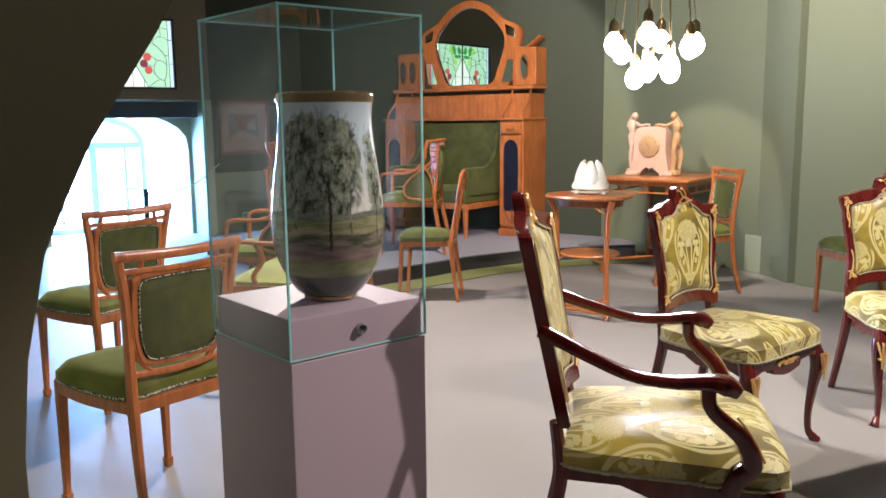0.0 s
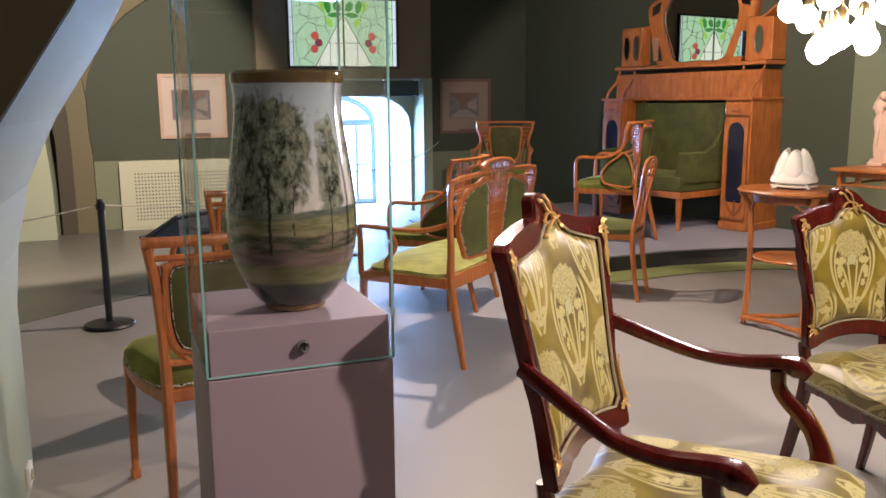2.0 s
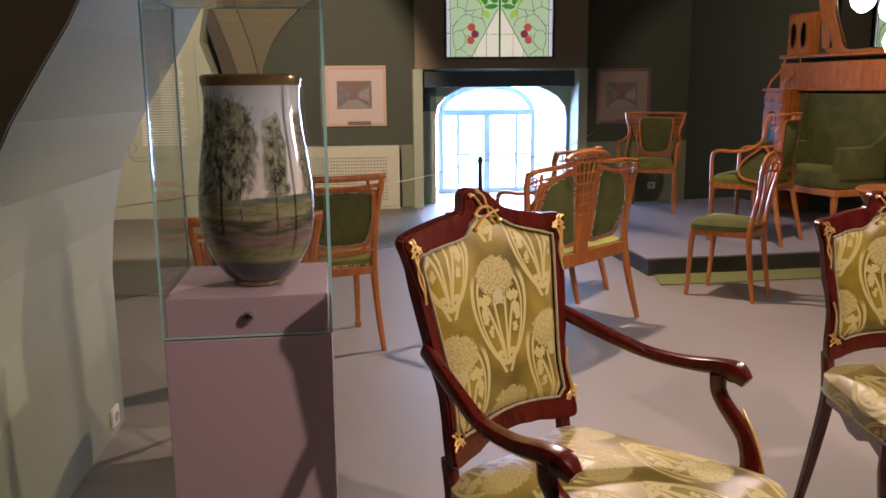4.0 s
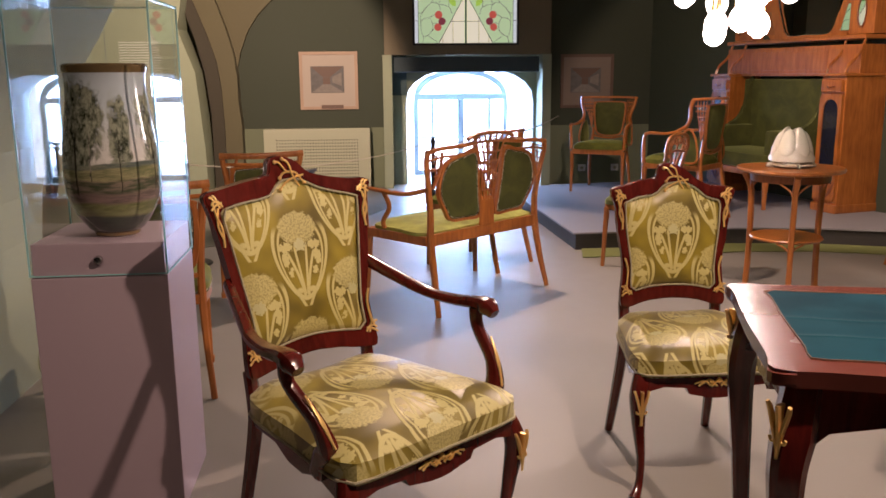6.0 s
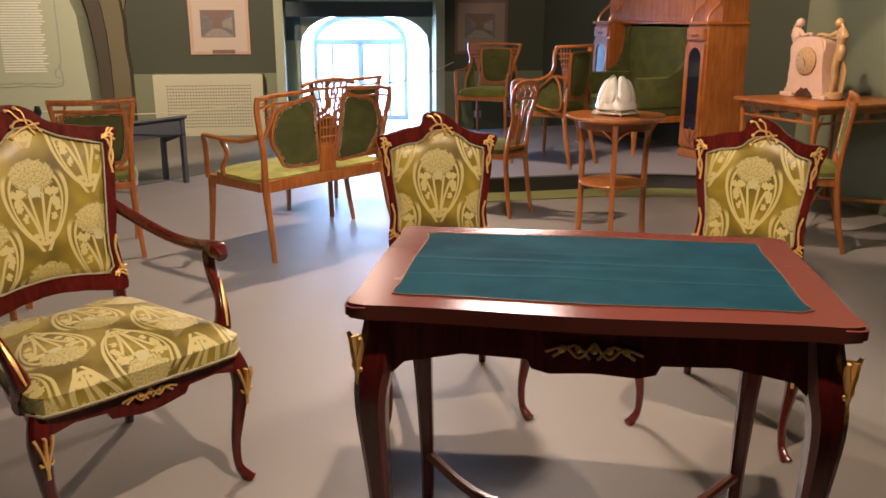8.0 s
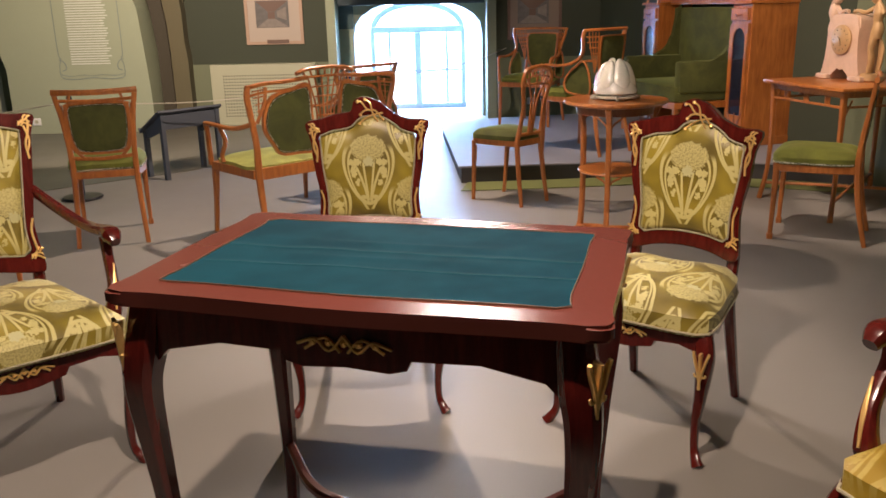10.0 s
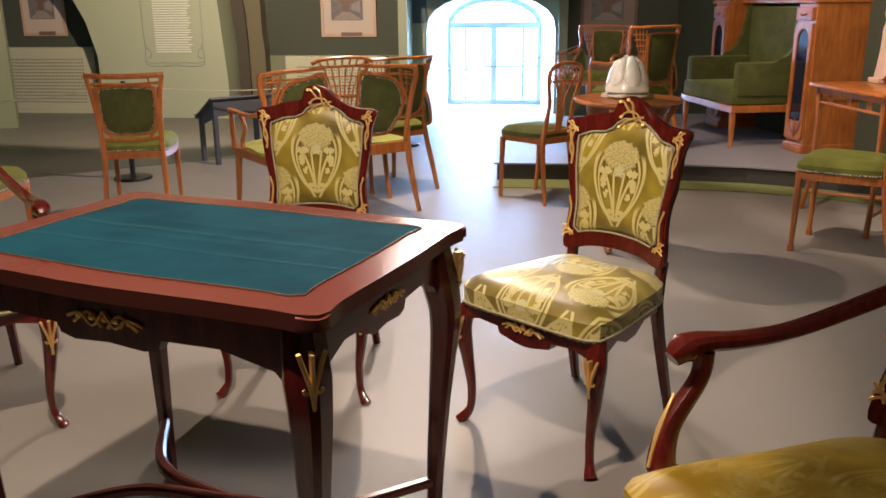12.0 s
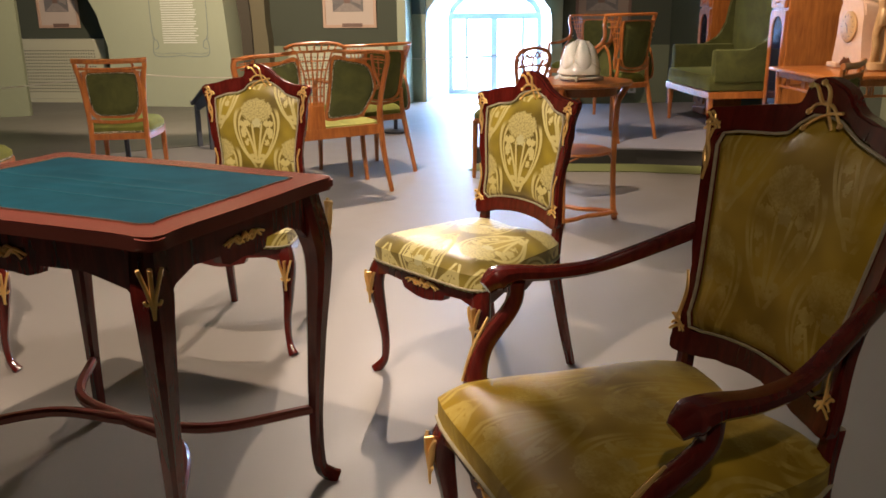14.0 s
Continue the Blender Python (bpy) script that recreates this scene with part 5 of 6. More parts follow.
def arm_honey(ch, x, yb, yf, sh, zt=0.64):
    for s in (-1, 1):
        part("arm", rod(B(), [(s * (x - 0.03), yb, 0.68), (s * (x + 0.01), yb + 0.12, 0.648), (s * (x + 0.02), 0.0, zt + 0.005), (s * (x + 0.02), yf - 0.05, zt + 0.012), (s * (x + 0.01), yf - 0.005, zt), (s * (x), yf, zt - 0.05), (s * (x - 0.005), yf, sh)],
                        [0.028, 0.03, 0.036, 0.036, 0.03, 0.028, 0.03], [0.026, 0.026, 0.022, 0.022, 0.028, 0.028, 0.03], 8, 5), HONEY, ch, "flat curved arm running down to the seat")
        part("arm_brace", rod(B(), [(s * (x + 0.012), yf - 0.17, zt), (s * (x + 0.0), yf - 0.20, 0.56), (s * x, yf - 0.15, 0.48), (s * x, yf - 0.16, sh + 0.03)], 0.024, 0.026, 8, 5), HONEY, ch, "curved brace under the arm")


def settee(m, label):
    ch = thing("settee", m, label, "settee")
    sh, hw = 0.405, 0.46
    for s in (-1, 1):
        part("front_leg", rod(B(), [(s * (hw - 0.01), 0.235, sh), (s * hw, 0.24, 0.2), (s * (hw + 0.015), 0.25, 0.0)], [0.04, 0.03, 0.024], None, 8, 4, power=4), HONEY, ch, "tapered front leg")
        part("rear_leg", rod(B(), [(s * (hw + 0.016), -0.33, 0.0), (s * (hw - 0.002), -0.285, 0.2), (s * (hw - 0.01), -0.25, 0.4), (s * (hw - 0.01), -0.25, 0.56), (s * (hw + 0.018), -0.262, 0.72), (s * (hw + 0.04), -0.275, 0.83), (s * (hw + 0.03), -0.28, 0.885)],
                             [0.026, 0.032, 0.04, 0.034, 0.032, 0.034, 0.03], [0.026, 0.036, 0.04, 0.032, 0.028, 0.026, 0.024], 8, 5), HONEY, ch, "rear leg and back post")
    part("front_rail", rod(B(), [(-hw, 0.22, sh - 0.005), (-hw * 0.5, 0.26, sh - 0.005), (hw * 0.5, 0.26, sh - 0.005), (hw, 0.22, sh - 0.005)], 0.024, 0.05, 6, 6, side=(0, 1, 0), power=6), HONEY, ch)
    part("rear_rail", box(B(), (-hw, -0.262, sh - 0.035), (hw, -0.235, sh + 0.03), 0.005), HONEY, ch, "", False)
    for s in (-1, 1):
        part("side_rail", box(B(), (s * (hw + 0.005) - 0.012, -0.24, sh - 0.03), (s * (hw + 0.005) + 0.012, 0.23, sh + 0.02), 0.004), HONEY, ch, "", False)
    loop = resample(smooth_loop([(-hw + 0.01, -0.225), (-hw + 0.0, 0.0), (-hw + 0.01, 0.19), (-hw * 0.6, 0.245), (0, 0.255), (hw * 0.6, 0.245), (hw - 0.01, 0.19), (hw, 0.0), (hw - 0.01, -0.225), (0, -0.225)], 5), 50)
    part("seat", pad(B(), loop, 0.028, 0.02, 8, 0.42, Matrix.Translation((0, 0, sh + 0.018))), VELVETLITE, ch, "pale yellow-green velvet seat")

    def Y(z):
        return -0.25 - (z - 0.45) * 0.07
    for s in (-1, 1):
        inn = smooth_loop([(s * 0.080, 0.50), (s * 0.19, 0.498), (s * 0.30, 0.505), (s * 0.345, 0.56), (s * 0.395, 0.645), (s * 0.385, 0.74), (s * 0.335, 0.81), (s * 0.22, 0.838), (s * 0.125, 0.85), (s * 0.103, 0.70), (s * 0.086, 0.58)][::s], 4)
        cx = sum(p[0] for p in inn) / len(inn)
        cz = sum(p[1] for p in inn) / len(inn)
        out = [(cx + (x - cx) * 1.09, cz + (z - cz) * 1.09) for x, z in inn]
        bm = plate(B(), out, -0.011, 0.011, inn)
        for v in bm.verts:
            v.co.y += Y(v.co.z)
        part("back_frame", bm, HONEY, ch, "curved frame of a back panel")
        for nm, sgn in (("backrest", 1), ("back_panel", -1)):
            bm = pad(B(), resample(inn, 36), 0.014, 0.003, 6, 0.42)
            for v in bm.verts:
                x, z, h = v.co.x, v.co.y, v.co.z
                v.co = (x, Y(z) + sgn * (h + 0.001), z)
            bk = part(nm, bm, VELVET, ch, "olive green velvet back panel")
            line = [(cx + (x - cx) * 0.96, Y(z) + sgn * 0.01, cz + (z - cz) * 0.96) for x, z in resample(inn, 36)]
            part("gimp", rod(B(), line + line[:1], 0.008, 0.004, 6, 1, side=(0, 1, 0)), ZIGZAG, bk, "braid round the panel")
        for dz, w in ((0.0, 0.024), (-0.045, 0.014)):
            part("top_rail", rod(B(), [(s * (hw + 0.046), Y(0.85), 0.872 + dz), (s * 0.40, Y(0.9), 0.888 + dz), (s * 0.25, Y(0.9), 0.892 + dz), (s * 0.12, Y(0.9), 0.902 + dz)], w, w, 8, 5, side=(0, 1, 0)), HONEY, ch)
        bm = B()
        for k in range(4):
            rod(bm, [(s * 0.395, Y(0.86), 0.86 - k * 0.035), (s * (0.47 - k * 0.008), Y(0.84), 0.85 - k * 0.035)], 0.006, 0.01, 6, 1, side=(0, 0, 1))
        rod(bm, [(s * 0.385, Y(0.86), 0.87), (s * 0.40, Y(0.8), 0.78), (s * 0.445, Y(0.66), 0.68)], 0.018, 0.018, 6, 4)
        rod(bm, [(s * 0.43, Y(0.86), 0.86), (s * 0.435, Y(0.8), 0.73)], 0.007, 0.01, 6, 4)
        part("pierced_corner", bm, HONEY, ch, "pierced carved corner")
    lattice(ch, -0.055, 0.055, 0.58, 0.90, Y, 5, 6, 2.1)
    part("center_panel", plate(B(), [(-0.06, 0.43), (0.06, 0.43), (0.055, 0.60), (-0.055, 0.60)], Y(0.5) - 0.006, Y(0.5) + 0.004), HONEY, ch, "", False)
    part("crest", rod(B(), [(-0.19, Y(0.94), 0.925), (-0.13, Y(0.96), 0.945), (0, Y(0.97), 0.953), (0.13, Y(0.96), 0.945), (0.19, Y(0.94), 0.925)], 0.03, 0.022, 8, 5, side=(0, 1, 0)), HONEY, ch, "raised pierced crest")
    bm = B()
    for k in range(7):
        x = -0.15 + k * 0.05
        rod(bm, [(x * 0.85, Y(0.9), 0.90), (x, Y(0.95), 0.942)], 0.010, 0.014, 6, 1)
    rod(bm, [(-0.16, Y(0.92), 0.905), (0.16, Y(0.92), 0.905)], 0.018, 0.012, 6, 1, side=(0, 1, 0))
    part("crest_posts", bm, HONEY, ch)
    arm_honey(ch, hw + 0.02, -0.25, 0.235, sh)
    return ch


settee(pose(-0.707, 4.603, 0, 0, 0, 79), "honey wood settee with olive panels and pierced fan crest")


def green_armchair(m, label):
    """An armchair whose pierced wings wrap forward from the back and run down into the arms."""
    ch = thing("green_armchair", m, label, "armchair", "green armchairs")
    sh = 0.40

    def Y(z):
        return -0.222 - (z - 0.5) * 0.09
    for s in (-1, 1):
        part("front_leg", rod(B(), [(s * 0.248, 0.22, sh), (s * 0.25, 0.222, 0.2), (s * 0.252, 0.228, 0.0)], [0.036, 0.03, 0.024], None, 8, 4, power=4), HONEY, ch, "tapered front leg")
        part("rear_leg", rod(B(), [(s * 0.21, -0.31, 0.0), (s * 0.2, -0.26, 0.2), (s * 0.18, -0.22, 0.4), (s * 0.165, -0.222, 0.50), (s * 0.158, Y(0.6), 0.60)],
                             [0.026, 0.032, 0.036, 0.030, 0.024], [0.026, 0.034, 0.036, 0.028, 0.022], 8, 5), HONEY, ch, "splayed rear leg")
        part("wing_post", rod(B(), [(s * 0.272, -0.185, 0.895), (s * 0.266, -0.165, 0.84), (s * 0.240, -0.150, 0.765), (s * 0.232, -0.115, 0.705), (s * 0.252, -0.04, 0.662), (s * 0.272, 0.06, 0.647), (s * 0.278, 0.15, 0.650), (s * 0.272, 0.205, 0.636), (s * 0.264, 0.225, 0.585), (s * 0.256, 0.225, sh + 0.02)],
                              [0.024, 0.026, 0.026, 0.028, 0.034, 0.040, 0.038, 0.030, 0.026, 0.03], [0.034, 0.032, 0.030, 0.028, 0.024, 0.022, 0.024, 0.026, 0.026, 0.03], 8, 5), HONEY, ch, "wing edge that sweeps down into the flat arm")
        # pierced fan between the back panel and the wing edge
        bm = B()
        for f in (0.12, 0.36, 0.60, 0.84):
            rod(bm, [(s * (0.166 + 0.10 * f), Y(0.88) + 0.055 * f, 0.885), (s * (0.164 + 0.075 * f), Y(0.80) + 0.055 * f, 0.80), (s * (0.168 + 0.030 * f), Y(0.70) + 0.04 * f, 0.69), (s * 0.172, Y(0.6) + 0.02, 0.60)], 0.007, 0.011, 6, 4)
        for z, w in ((0.852, 1.0), (0.815, 0.9), (0.775, 0.72), (0.735, 0.5)):
            rod(bm, [(s * 0.158, Y(z), z), (s * (0.164 + 0.10 * w), Y(z) + 0.06 * w, z)], 0.010, 0.008, 6, 1, side=(0, 0, 1))
        part("pierced_wing", bm, HONEY, ch, "pierced fan of thin slats")
        loop = resample(smooth_loop([(-0.215, 0.455), (-0.08, 0.448), (0.01, 0.47), (0.03, 0.53), (-0.02, 0.60), (-0.09, 0.645), (-0.15, 0.68), (-0.205, 0.60)], 4), 32)
        side = part("side_pad", pad(B(), loop, 0.014, 0.012, 5, 0.42, Matrix.Translation((s * 0.222, 0, 0)) @ Matrix(((0, 0, -s, 0), (1, 0, 0, 0), (0, 1, 0, 0), (0, 0, 0, 1)))), VELVET, ch, "velvet side pad under the arm")
        line = [(s * 0.236, a * 0.98 - 0.002, 0.55 + (b - 0.55) * 1.04) for a, b in loop]
        part("side_frame", rod(B(), line + line[:1], 0.016, 0.018, 6, 1, side=(1, 0, 0)), HONEY, side, "thin wooden rim of the pad")
        part("side_rail", rod(B(), [(s * 0.19, -0.22, sh), (s * 0.24, 0.22, sh)], 0.024, 0.045, 6, 1, power=6), HONEY, ch)
    part("front_rail", box(B(), (-0.245, 0.205, sh - 0.03), (0.245, 0.235, sh + 0.02), 0.005), HONEY, ch, "", False)
    part("rear_rail", box(B(), (-0.18, -0.235, sh - 0.02), (0.18, -0.21, sh + 0.02), 0.005), HONEY, ch, "", False)
    loop = resample(smooth_loop([(-0.185, -0.2), (-0.225, 0.0), (-0.245, 0.18), (-0.2, 0.245), (0, 0.25), (0.2, 0.245), (0.245, 0.18), (0.225, 0.0), (0.185, -0.2), (0, -0.2)], 4), 40)
    part("seat", pad(B(), loop, 0.045, 0.03, 8, 0.42, Matrix.Translation((0, 0, sh + 0.018))), VELVETTOPLIT, ch, "olive green velvet seat, light from above in its colour")
    inn = smooth_loop([(-0.07, 0.535), (-0.115, 0.56), (-0.135, 0.64), (-0.148, 0.76), (-0.146, 0.835), (-0.12, 0.850), (0, 0.853), (0.12, 0.850), (0.146, 0.835), (0.148, 0.76), (0.135, 0.64), (0.115, 0.56), (0.07, 0.535), (0, 0.53)], 4)
    out = [(x * 1.11, 0.70 + (z - 0.70) * 1.07) for x, z in inn]
    bm = plate(B(), out, -0.011, 0.011, inn)
    for v in bm.verts:
        v.co.y += Y(v.co.z)
    part("back_frame", bm, HONEY, ch)
    for nm, sgn in (("backrest", 1), ("back_panel", -1)):
        bm = pad(B(), resample(inn, 36), 0.014, 0.003, 6, 0.42)
        for v in bm.verts:
            x, z, h = v.co.x, v.co.y, v.co.z
            v.co = (x, Y(z) + sgn * (h + 0.001), z)
        part(nm, bm, VELVET, ch, "olive green velvet back")
    part("top_rail", rod(B(), [(-0.282, -0.182, 0.898), (-0.24, -0.215, 0.900), (-0.15, Y(0.9) - 0.004, 0.902), (0, Y(0.9) - 0.008, 0.902), (0.15, Y(0.9) - 0.004, 0.902), (0.24, -0.215, 0.900), (0.282, -0.182, 0.898)], 0.026, 0.022, 8, 5, side=(0, 1, 0)), HONEY, ch, "top rail that wraps round the wings")
    part("lower_rail", rod(B(), [(-0.17, Y(0.52), 0.525), (0, Y(0.5), 0.50), (0.17, Y(0.52), 0.525)], 0.02, 0.02, 8, 4, side=(0, 1, 0)), HONEY, ch)
    return ch


a1 = green_armchair(pose(-1.28, 8.33, 0.13, 0, 0, 188), "honey wood armchair with olive velvet on the platform by the window")
q = copy_thing(a1, pose(-0.113, 7.13, 0.13, 0, 0, 79) @ Matrix.Diagonal((0.94, 1, 1.045, 1)))
q["label"] = "honey wood armchair with olive velvet side-on on the platform"
q = copy_thing(a1, pose(-0.99, 5.36, 0, 0, 0, 86))
q["label"] = "honey wood armchair with olive velvet behind the settee"


def splat_chair(m, label):
    """A light chair with a rounded pierced back of bare wood."""
    ch = thing("splat_chair", m, label, "chair")
    sh = 0.405

    def Y(z):
        return -0.165 - max(0.0, z - 0.42) * 0.17
    for s in (-1, 1):
        part("front_leg", rod(B(), [(s * 0.165, 0.165, sh), (s * 0.162, 0.178, 0.2), (s * 0.155, 0.192, 0.0)], [0.034, 0.026, 0.022], None, 8, 4, power=4), HONEY, ch, "slender tapered front leg")
        part("rear_leg", rod(B(), [(s * 0.130, -0.215, 0.0), (s * 0.122, -0.185, 0.2), (s * 0.115, -0.165, 0.4), (s * 0.105, Y(0.52), 0.52), (s * 0.100, Y(0.64), 0.64), (s * 0.124, Y(0.74), 0.74), (s * 0.138, Y(0.82), 0.81), (s * 0.112, Y(0.86), 0.865), (s * 0.05, Y(0.885), 0.885)],
                             [0.024, 0.028, 0.034, 0.028, 0.028, 0.028, 0.028, 0.028, 0.026], [0.024, 0.030, 0.036, 0.026, 0.022, 0.022, 0.022, 0.024, 0.022], 8, 5), HONEY, ch, "rear leg that curls into the rounded back")
        part("splat", rod(B(), [(s * 0.014, Y(0.45), 0.45), (s * 0.020, Y(0.58), 0.58), (s * 0.030, Y(0.68), 0.68), (s * 0.062, Y(0.76), 0.76), (s * 0.085, Y(0.82), 0.82)], [0.026, 0.020, 0.018, 0.016, 0.012], 0.014, 8, 5), HONEY, ch, "curved splat opening like a tulip")
        part("side_rail", rod(B(), [(s * 0.118, -0.165, sh), (s * 0.165, 0.165, sh)], 0.022, 0.045, 6, 1, power=6), HONEY, ch)
        for a, b in ((0.030, 0.845), (0.072, 0.842), (0.105, 0.80)):
            ring = [(s * a + 0.015 * math.cos(t), Y(b), b + 0.019 * math.sin(t)) for t in np.linspace(0, 2 * math.pi, 13)]
            part("carved_ring", rod(B(), ring, 0.009, 0.012, 6, 1, side=(0, 1, 0)), HONEY, ch, "pierced carved ring")
    part("top_rail", rod(B(), [(-0.06, Y(0.885), 0.883), (0, Y(0.89), 0.890), (0.06, Y(0.885), 0.883)], 0.026, 0.022, 8, 4, side=(0, 1, 0)), HONEY, ch)
    part("middle_splat", rod(B(), [(0, Y(0.45), 0.45), (0, Y(0.66), 0.66), (0, Y(0.84), 0.84)], [0.018, 0.012, 0.016], 0.012, 8, 4), HONEY, ch)
    part("cross_rail", rod(B(), [(-0.125, Y(0.77), 0.768), (0, Y(0.78), 0.782), (0.125, Y(0.77), 0.768)], 0.014, 0.014, 6, 4, side=(0, 1, 0)), HONEY, ch)
    part("lower_rail", rod(B(), [(-0.11, Y(0.46), 0.46), (0.11, Y(0.46), 0.46)], 0.022, 0.026, 8, 1, side=(0, 1, 0)), HONEY, ch)
    part("front_rail", box(B(), (-0.165, 0.155, sh - 0.025), (0.165, 0.18, sh + 0.02), 0.005), HONEY, ch, "", False)
    part("rear_rail", box(B(), (-0.115, -0.178, sh - 0.02), (0.115, -0.155, sh + 0.02), 0.005), HONEY, ch, "", False)
    loop = resample(smooth_loop([(-0.125, -0.155), (-0.168, 0.0), (-0.185, 0.13), (-0.15, 0.19), (0, 0.20), (0.15, 0.19), (0.185, 0.13), (0.168, 0.0), (0.125, -0.155), (0, -0.16)], 4), 40)
    part("seat", pad(B(), loop, 0.042, 0.028, 8, 0.42, Matrix.Translation((0, 0, sh + 0.018))), VELVET, ch, "dark olive velvet seat")
    return ch


splat_chair(pose(0.015, 5.80, 0, 0, 0, 80), "bare honey wood chair with a pierced rounded back beside the platform")

# ---- cabinet with a built-in sofa ----
CAB = Matrix.LocRotScale((0.25, 8.385, 0.13), Euler((0, 0, radians(-38.9))), None)
cab = thing("sofa_cabinet", CAB, "tall honey wood cabinet with arched mirror on the platform", "cabinet")
CW, CD, PW = 0.85, 0.46, 0.26
DZ = 1.10


def arcpts(x0, x1, z0, z1, n=10):
    cx, r = (x0 + x1) / 2, (x1 - x0) / 2
    return [(x0, z0), (x1, z0)] + [(cx + r * math.cos(a), z1 - r * 1.15 + r * 1.15 * math.sin(a)) for a in np.linspace(0, math.pi, n)]


for s in (-1, 1):
    x0, x1 = (CW - PW, CW) if s > 0 else (-CW, -CW + PW)
    cup = part("cupboard", box(B(), (x0, 0.02, 0.0), (x1, CD, DZ), 0.006), HONEY, cab, "tall side cupboard", False)
    fr = resample(arcpts(x0 + 0.05, x1 - 0.045, 0.24, 0.92, 16), 40)
    ou = resample(rect(x0 + 0.012, x1 - 0.012, 0.10, 0.955), len(fr))
    k = min(range(len(fr)), key=lambda i: (fr[i][0] - ou[0][0]) ** 2 + (fr[i][1] - ou[0][1]) ** 2)
    fr = fr[k:] + fr[:k]
    door = part("door", plate(B(), ou, -0.004, 0.018, fr), HONEY, cup, "door with an arched glass", False)
    part("door_glass", plate(B(), fr, 0.006, 0.012), DARKGLASS, cup, "dark glass of the cupboard door", False)
    bm = B()
    for a in (-0.5, 0, 0.5):
        rod(bm, [((x0 + x1) / 2 + 0.02, -0.006, 0.12), ((x0 + x1) / 2 + 0.02 + a * 0.10, -0.006, 0.18), ((x0 + x1) / 2 + 0.02 + a * 0.18, -0.006, 0.26)], [0.01, 0.03, 0.008], 0.008, 6, 4, side=(1, 0, 0))
    part("carved_leaf", bm, HONEYDARK, cup, "carved leaf spray")
    part("drawer", box(B(), (x0 + 0.02, -0.010, 0.975), (x1 - 0.02, 0.018, 1.07), 0.008), HONEY, cup, "small drawer", False)
    part("handle", rod(B(), [((x0 + x1) / 2 - 0.04, -0.013, 1.02), ((x0 + x1) / 2, -0.03, 1.01), ((x0 + x1) / 2 + 0.04, -0.013, 1.02)], 0.012, 0.012, 6, 4, side=(0, 0, 1)), HONEYDARK, cup, "carved drawer handle")
    part("foot_rail", box(B(), (x0 - 0.01, 0.0, 0.0), (x1 + 0.01, CD, 0.07), 0.012), HONEY, cup, "", False)
    # curved brackets to the mirror shelf
    for xx in (x0 + 0.03, x1 - 0.03):
        part("bracket", rod(B(), [(xx, 0.02, DZ + 0.02), (xx, 0.05, DZ + 0.09), (xx, 0.15, DZ + 0.18), (xx, 0.20, DZ + 0.29)], 0.018, 0.022, 8, 4), HONEY, cab, "curved bracket")
    # mirrored box over each cupboard
    bx = part("upper_box", box(B(), (x0, 0.24, DZ + 0.33), (x1, CD, DZ + 0.68), 0.006), HONEY, cab, "upper side compartment", False)
    for xx in ((x0 + 0.07, x0 + 0.195) if s < 0 else (x0 + 0.13,)):
        lp = [(xx + 0.042 * math.cos(a), DZ + 0.50 + 0.11 * math.sin(a)) for a in np.linspace(0, 2 * math.pi, 20, False)]
        lq = [(xx + 0.048 * math.cos(a), DZ + 0.50 + 0.123 * math.sin(a)) for a in np.linspace(0, 2 * math.pi, 20, False)]
        part("oval_mirror", plate(B(), lp, 0.234, 0.238), MIRROR, bx, "small oval mirror", False)
        part("oval_frame", plate(B(), lq, 0.228, 0.239, lp), HONEYDARK, bx, "", False)
    part("box_cornice", rod(B(), [(x0 - 0.01, 0.34, DZ + 0.69), ((x0 + x1) / 2, 0.33, DZ + 0.685), (x1 + 0.01, 0.34, DZ + (0.69 if s < 0 else 0.78))], 0.14, 0.03, 8, 4, side=(0, 1, 0)), HONEY, cab)
for x0, x1, y0 in ((-CW - 0.015, -CW + PW + 0.01, -0.01), (CW - PW - 0.01, CW + 0.015, -0.01), (-CW + PW + 0.01, CW - PW - 0.01, 0.13)):
    part("desk_shelf", box(B(), (x0, y0, DZ), (x1, CD, DZ + 0.022), 0.006), HONEY, cab, "projecting shelf", False)
part("frieze", box(B(), (-CW + 0.02, 0.16, DZ + 0.022), (CW - 0.02, CD, DZ + 0.25), 0.004), HONEY, cab, "inlaid frieze board", False)
part("frieze_panel", box(B(), (-0.48, 0.154, DZ + 0.05), (0.48, 0.162, DZ + 0.21), 0.004), HONEY, cab, "raised frieze panel", False)
part("mirror_shelf", box(B(), (-CW - 0.01, 0.16, DZ + 0.29), (CW + 0.01, CD, DZ + 0.325), 0.010), HONEY, cab, "shelf under the mirrors", False)
zm = DZ + 0.325
MO = smooth_loop([(-0.46, zm), (0, zm), (0.46, zm), (0.56, zm + 0.30), (0.61, zm + 0.50), (0.57, zm + 0.585), (0.40, zm + 0.66), (0.22, zm + 0.80), (0, zm + 0.86), (-0.22, zm + 0.80), (-0.40, zm + 0.66), (-0.57, zm + 0.585), (-0.61, zm + 0.50), (-0.56, zm + 0.30)], 4)
MI = smooth_loop([(-0.26, zm + 0.035), (0, zm + 0.03), (0.26, zm + 0.035), (0.35, zm + 0.18), (0.42, zm + 0.38), (0.42, zm + 0.50), (0.33, zm + 0.62), (0.17, zm + 0.745), (0, zm + 0.79), (-0.17, zm + 0.745), (-0.33, zm + 0.62), (-0.42, zm + 0.50), (-0.42, zm + 0.38), (-0.35, zm + 0.18)], 4)
part("mirror_frame", plate(B(), MO, 0.34, 0.375, MI, None, 0.004), HONEY, cab, "wide curved mirror frame", False)
part("mirror", plate(B(), MI, 0.362, 0.368), MIRROR, cab, "large arched bevelled mirror", False)
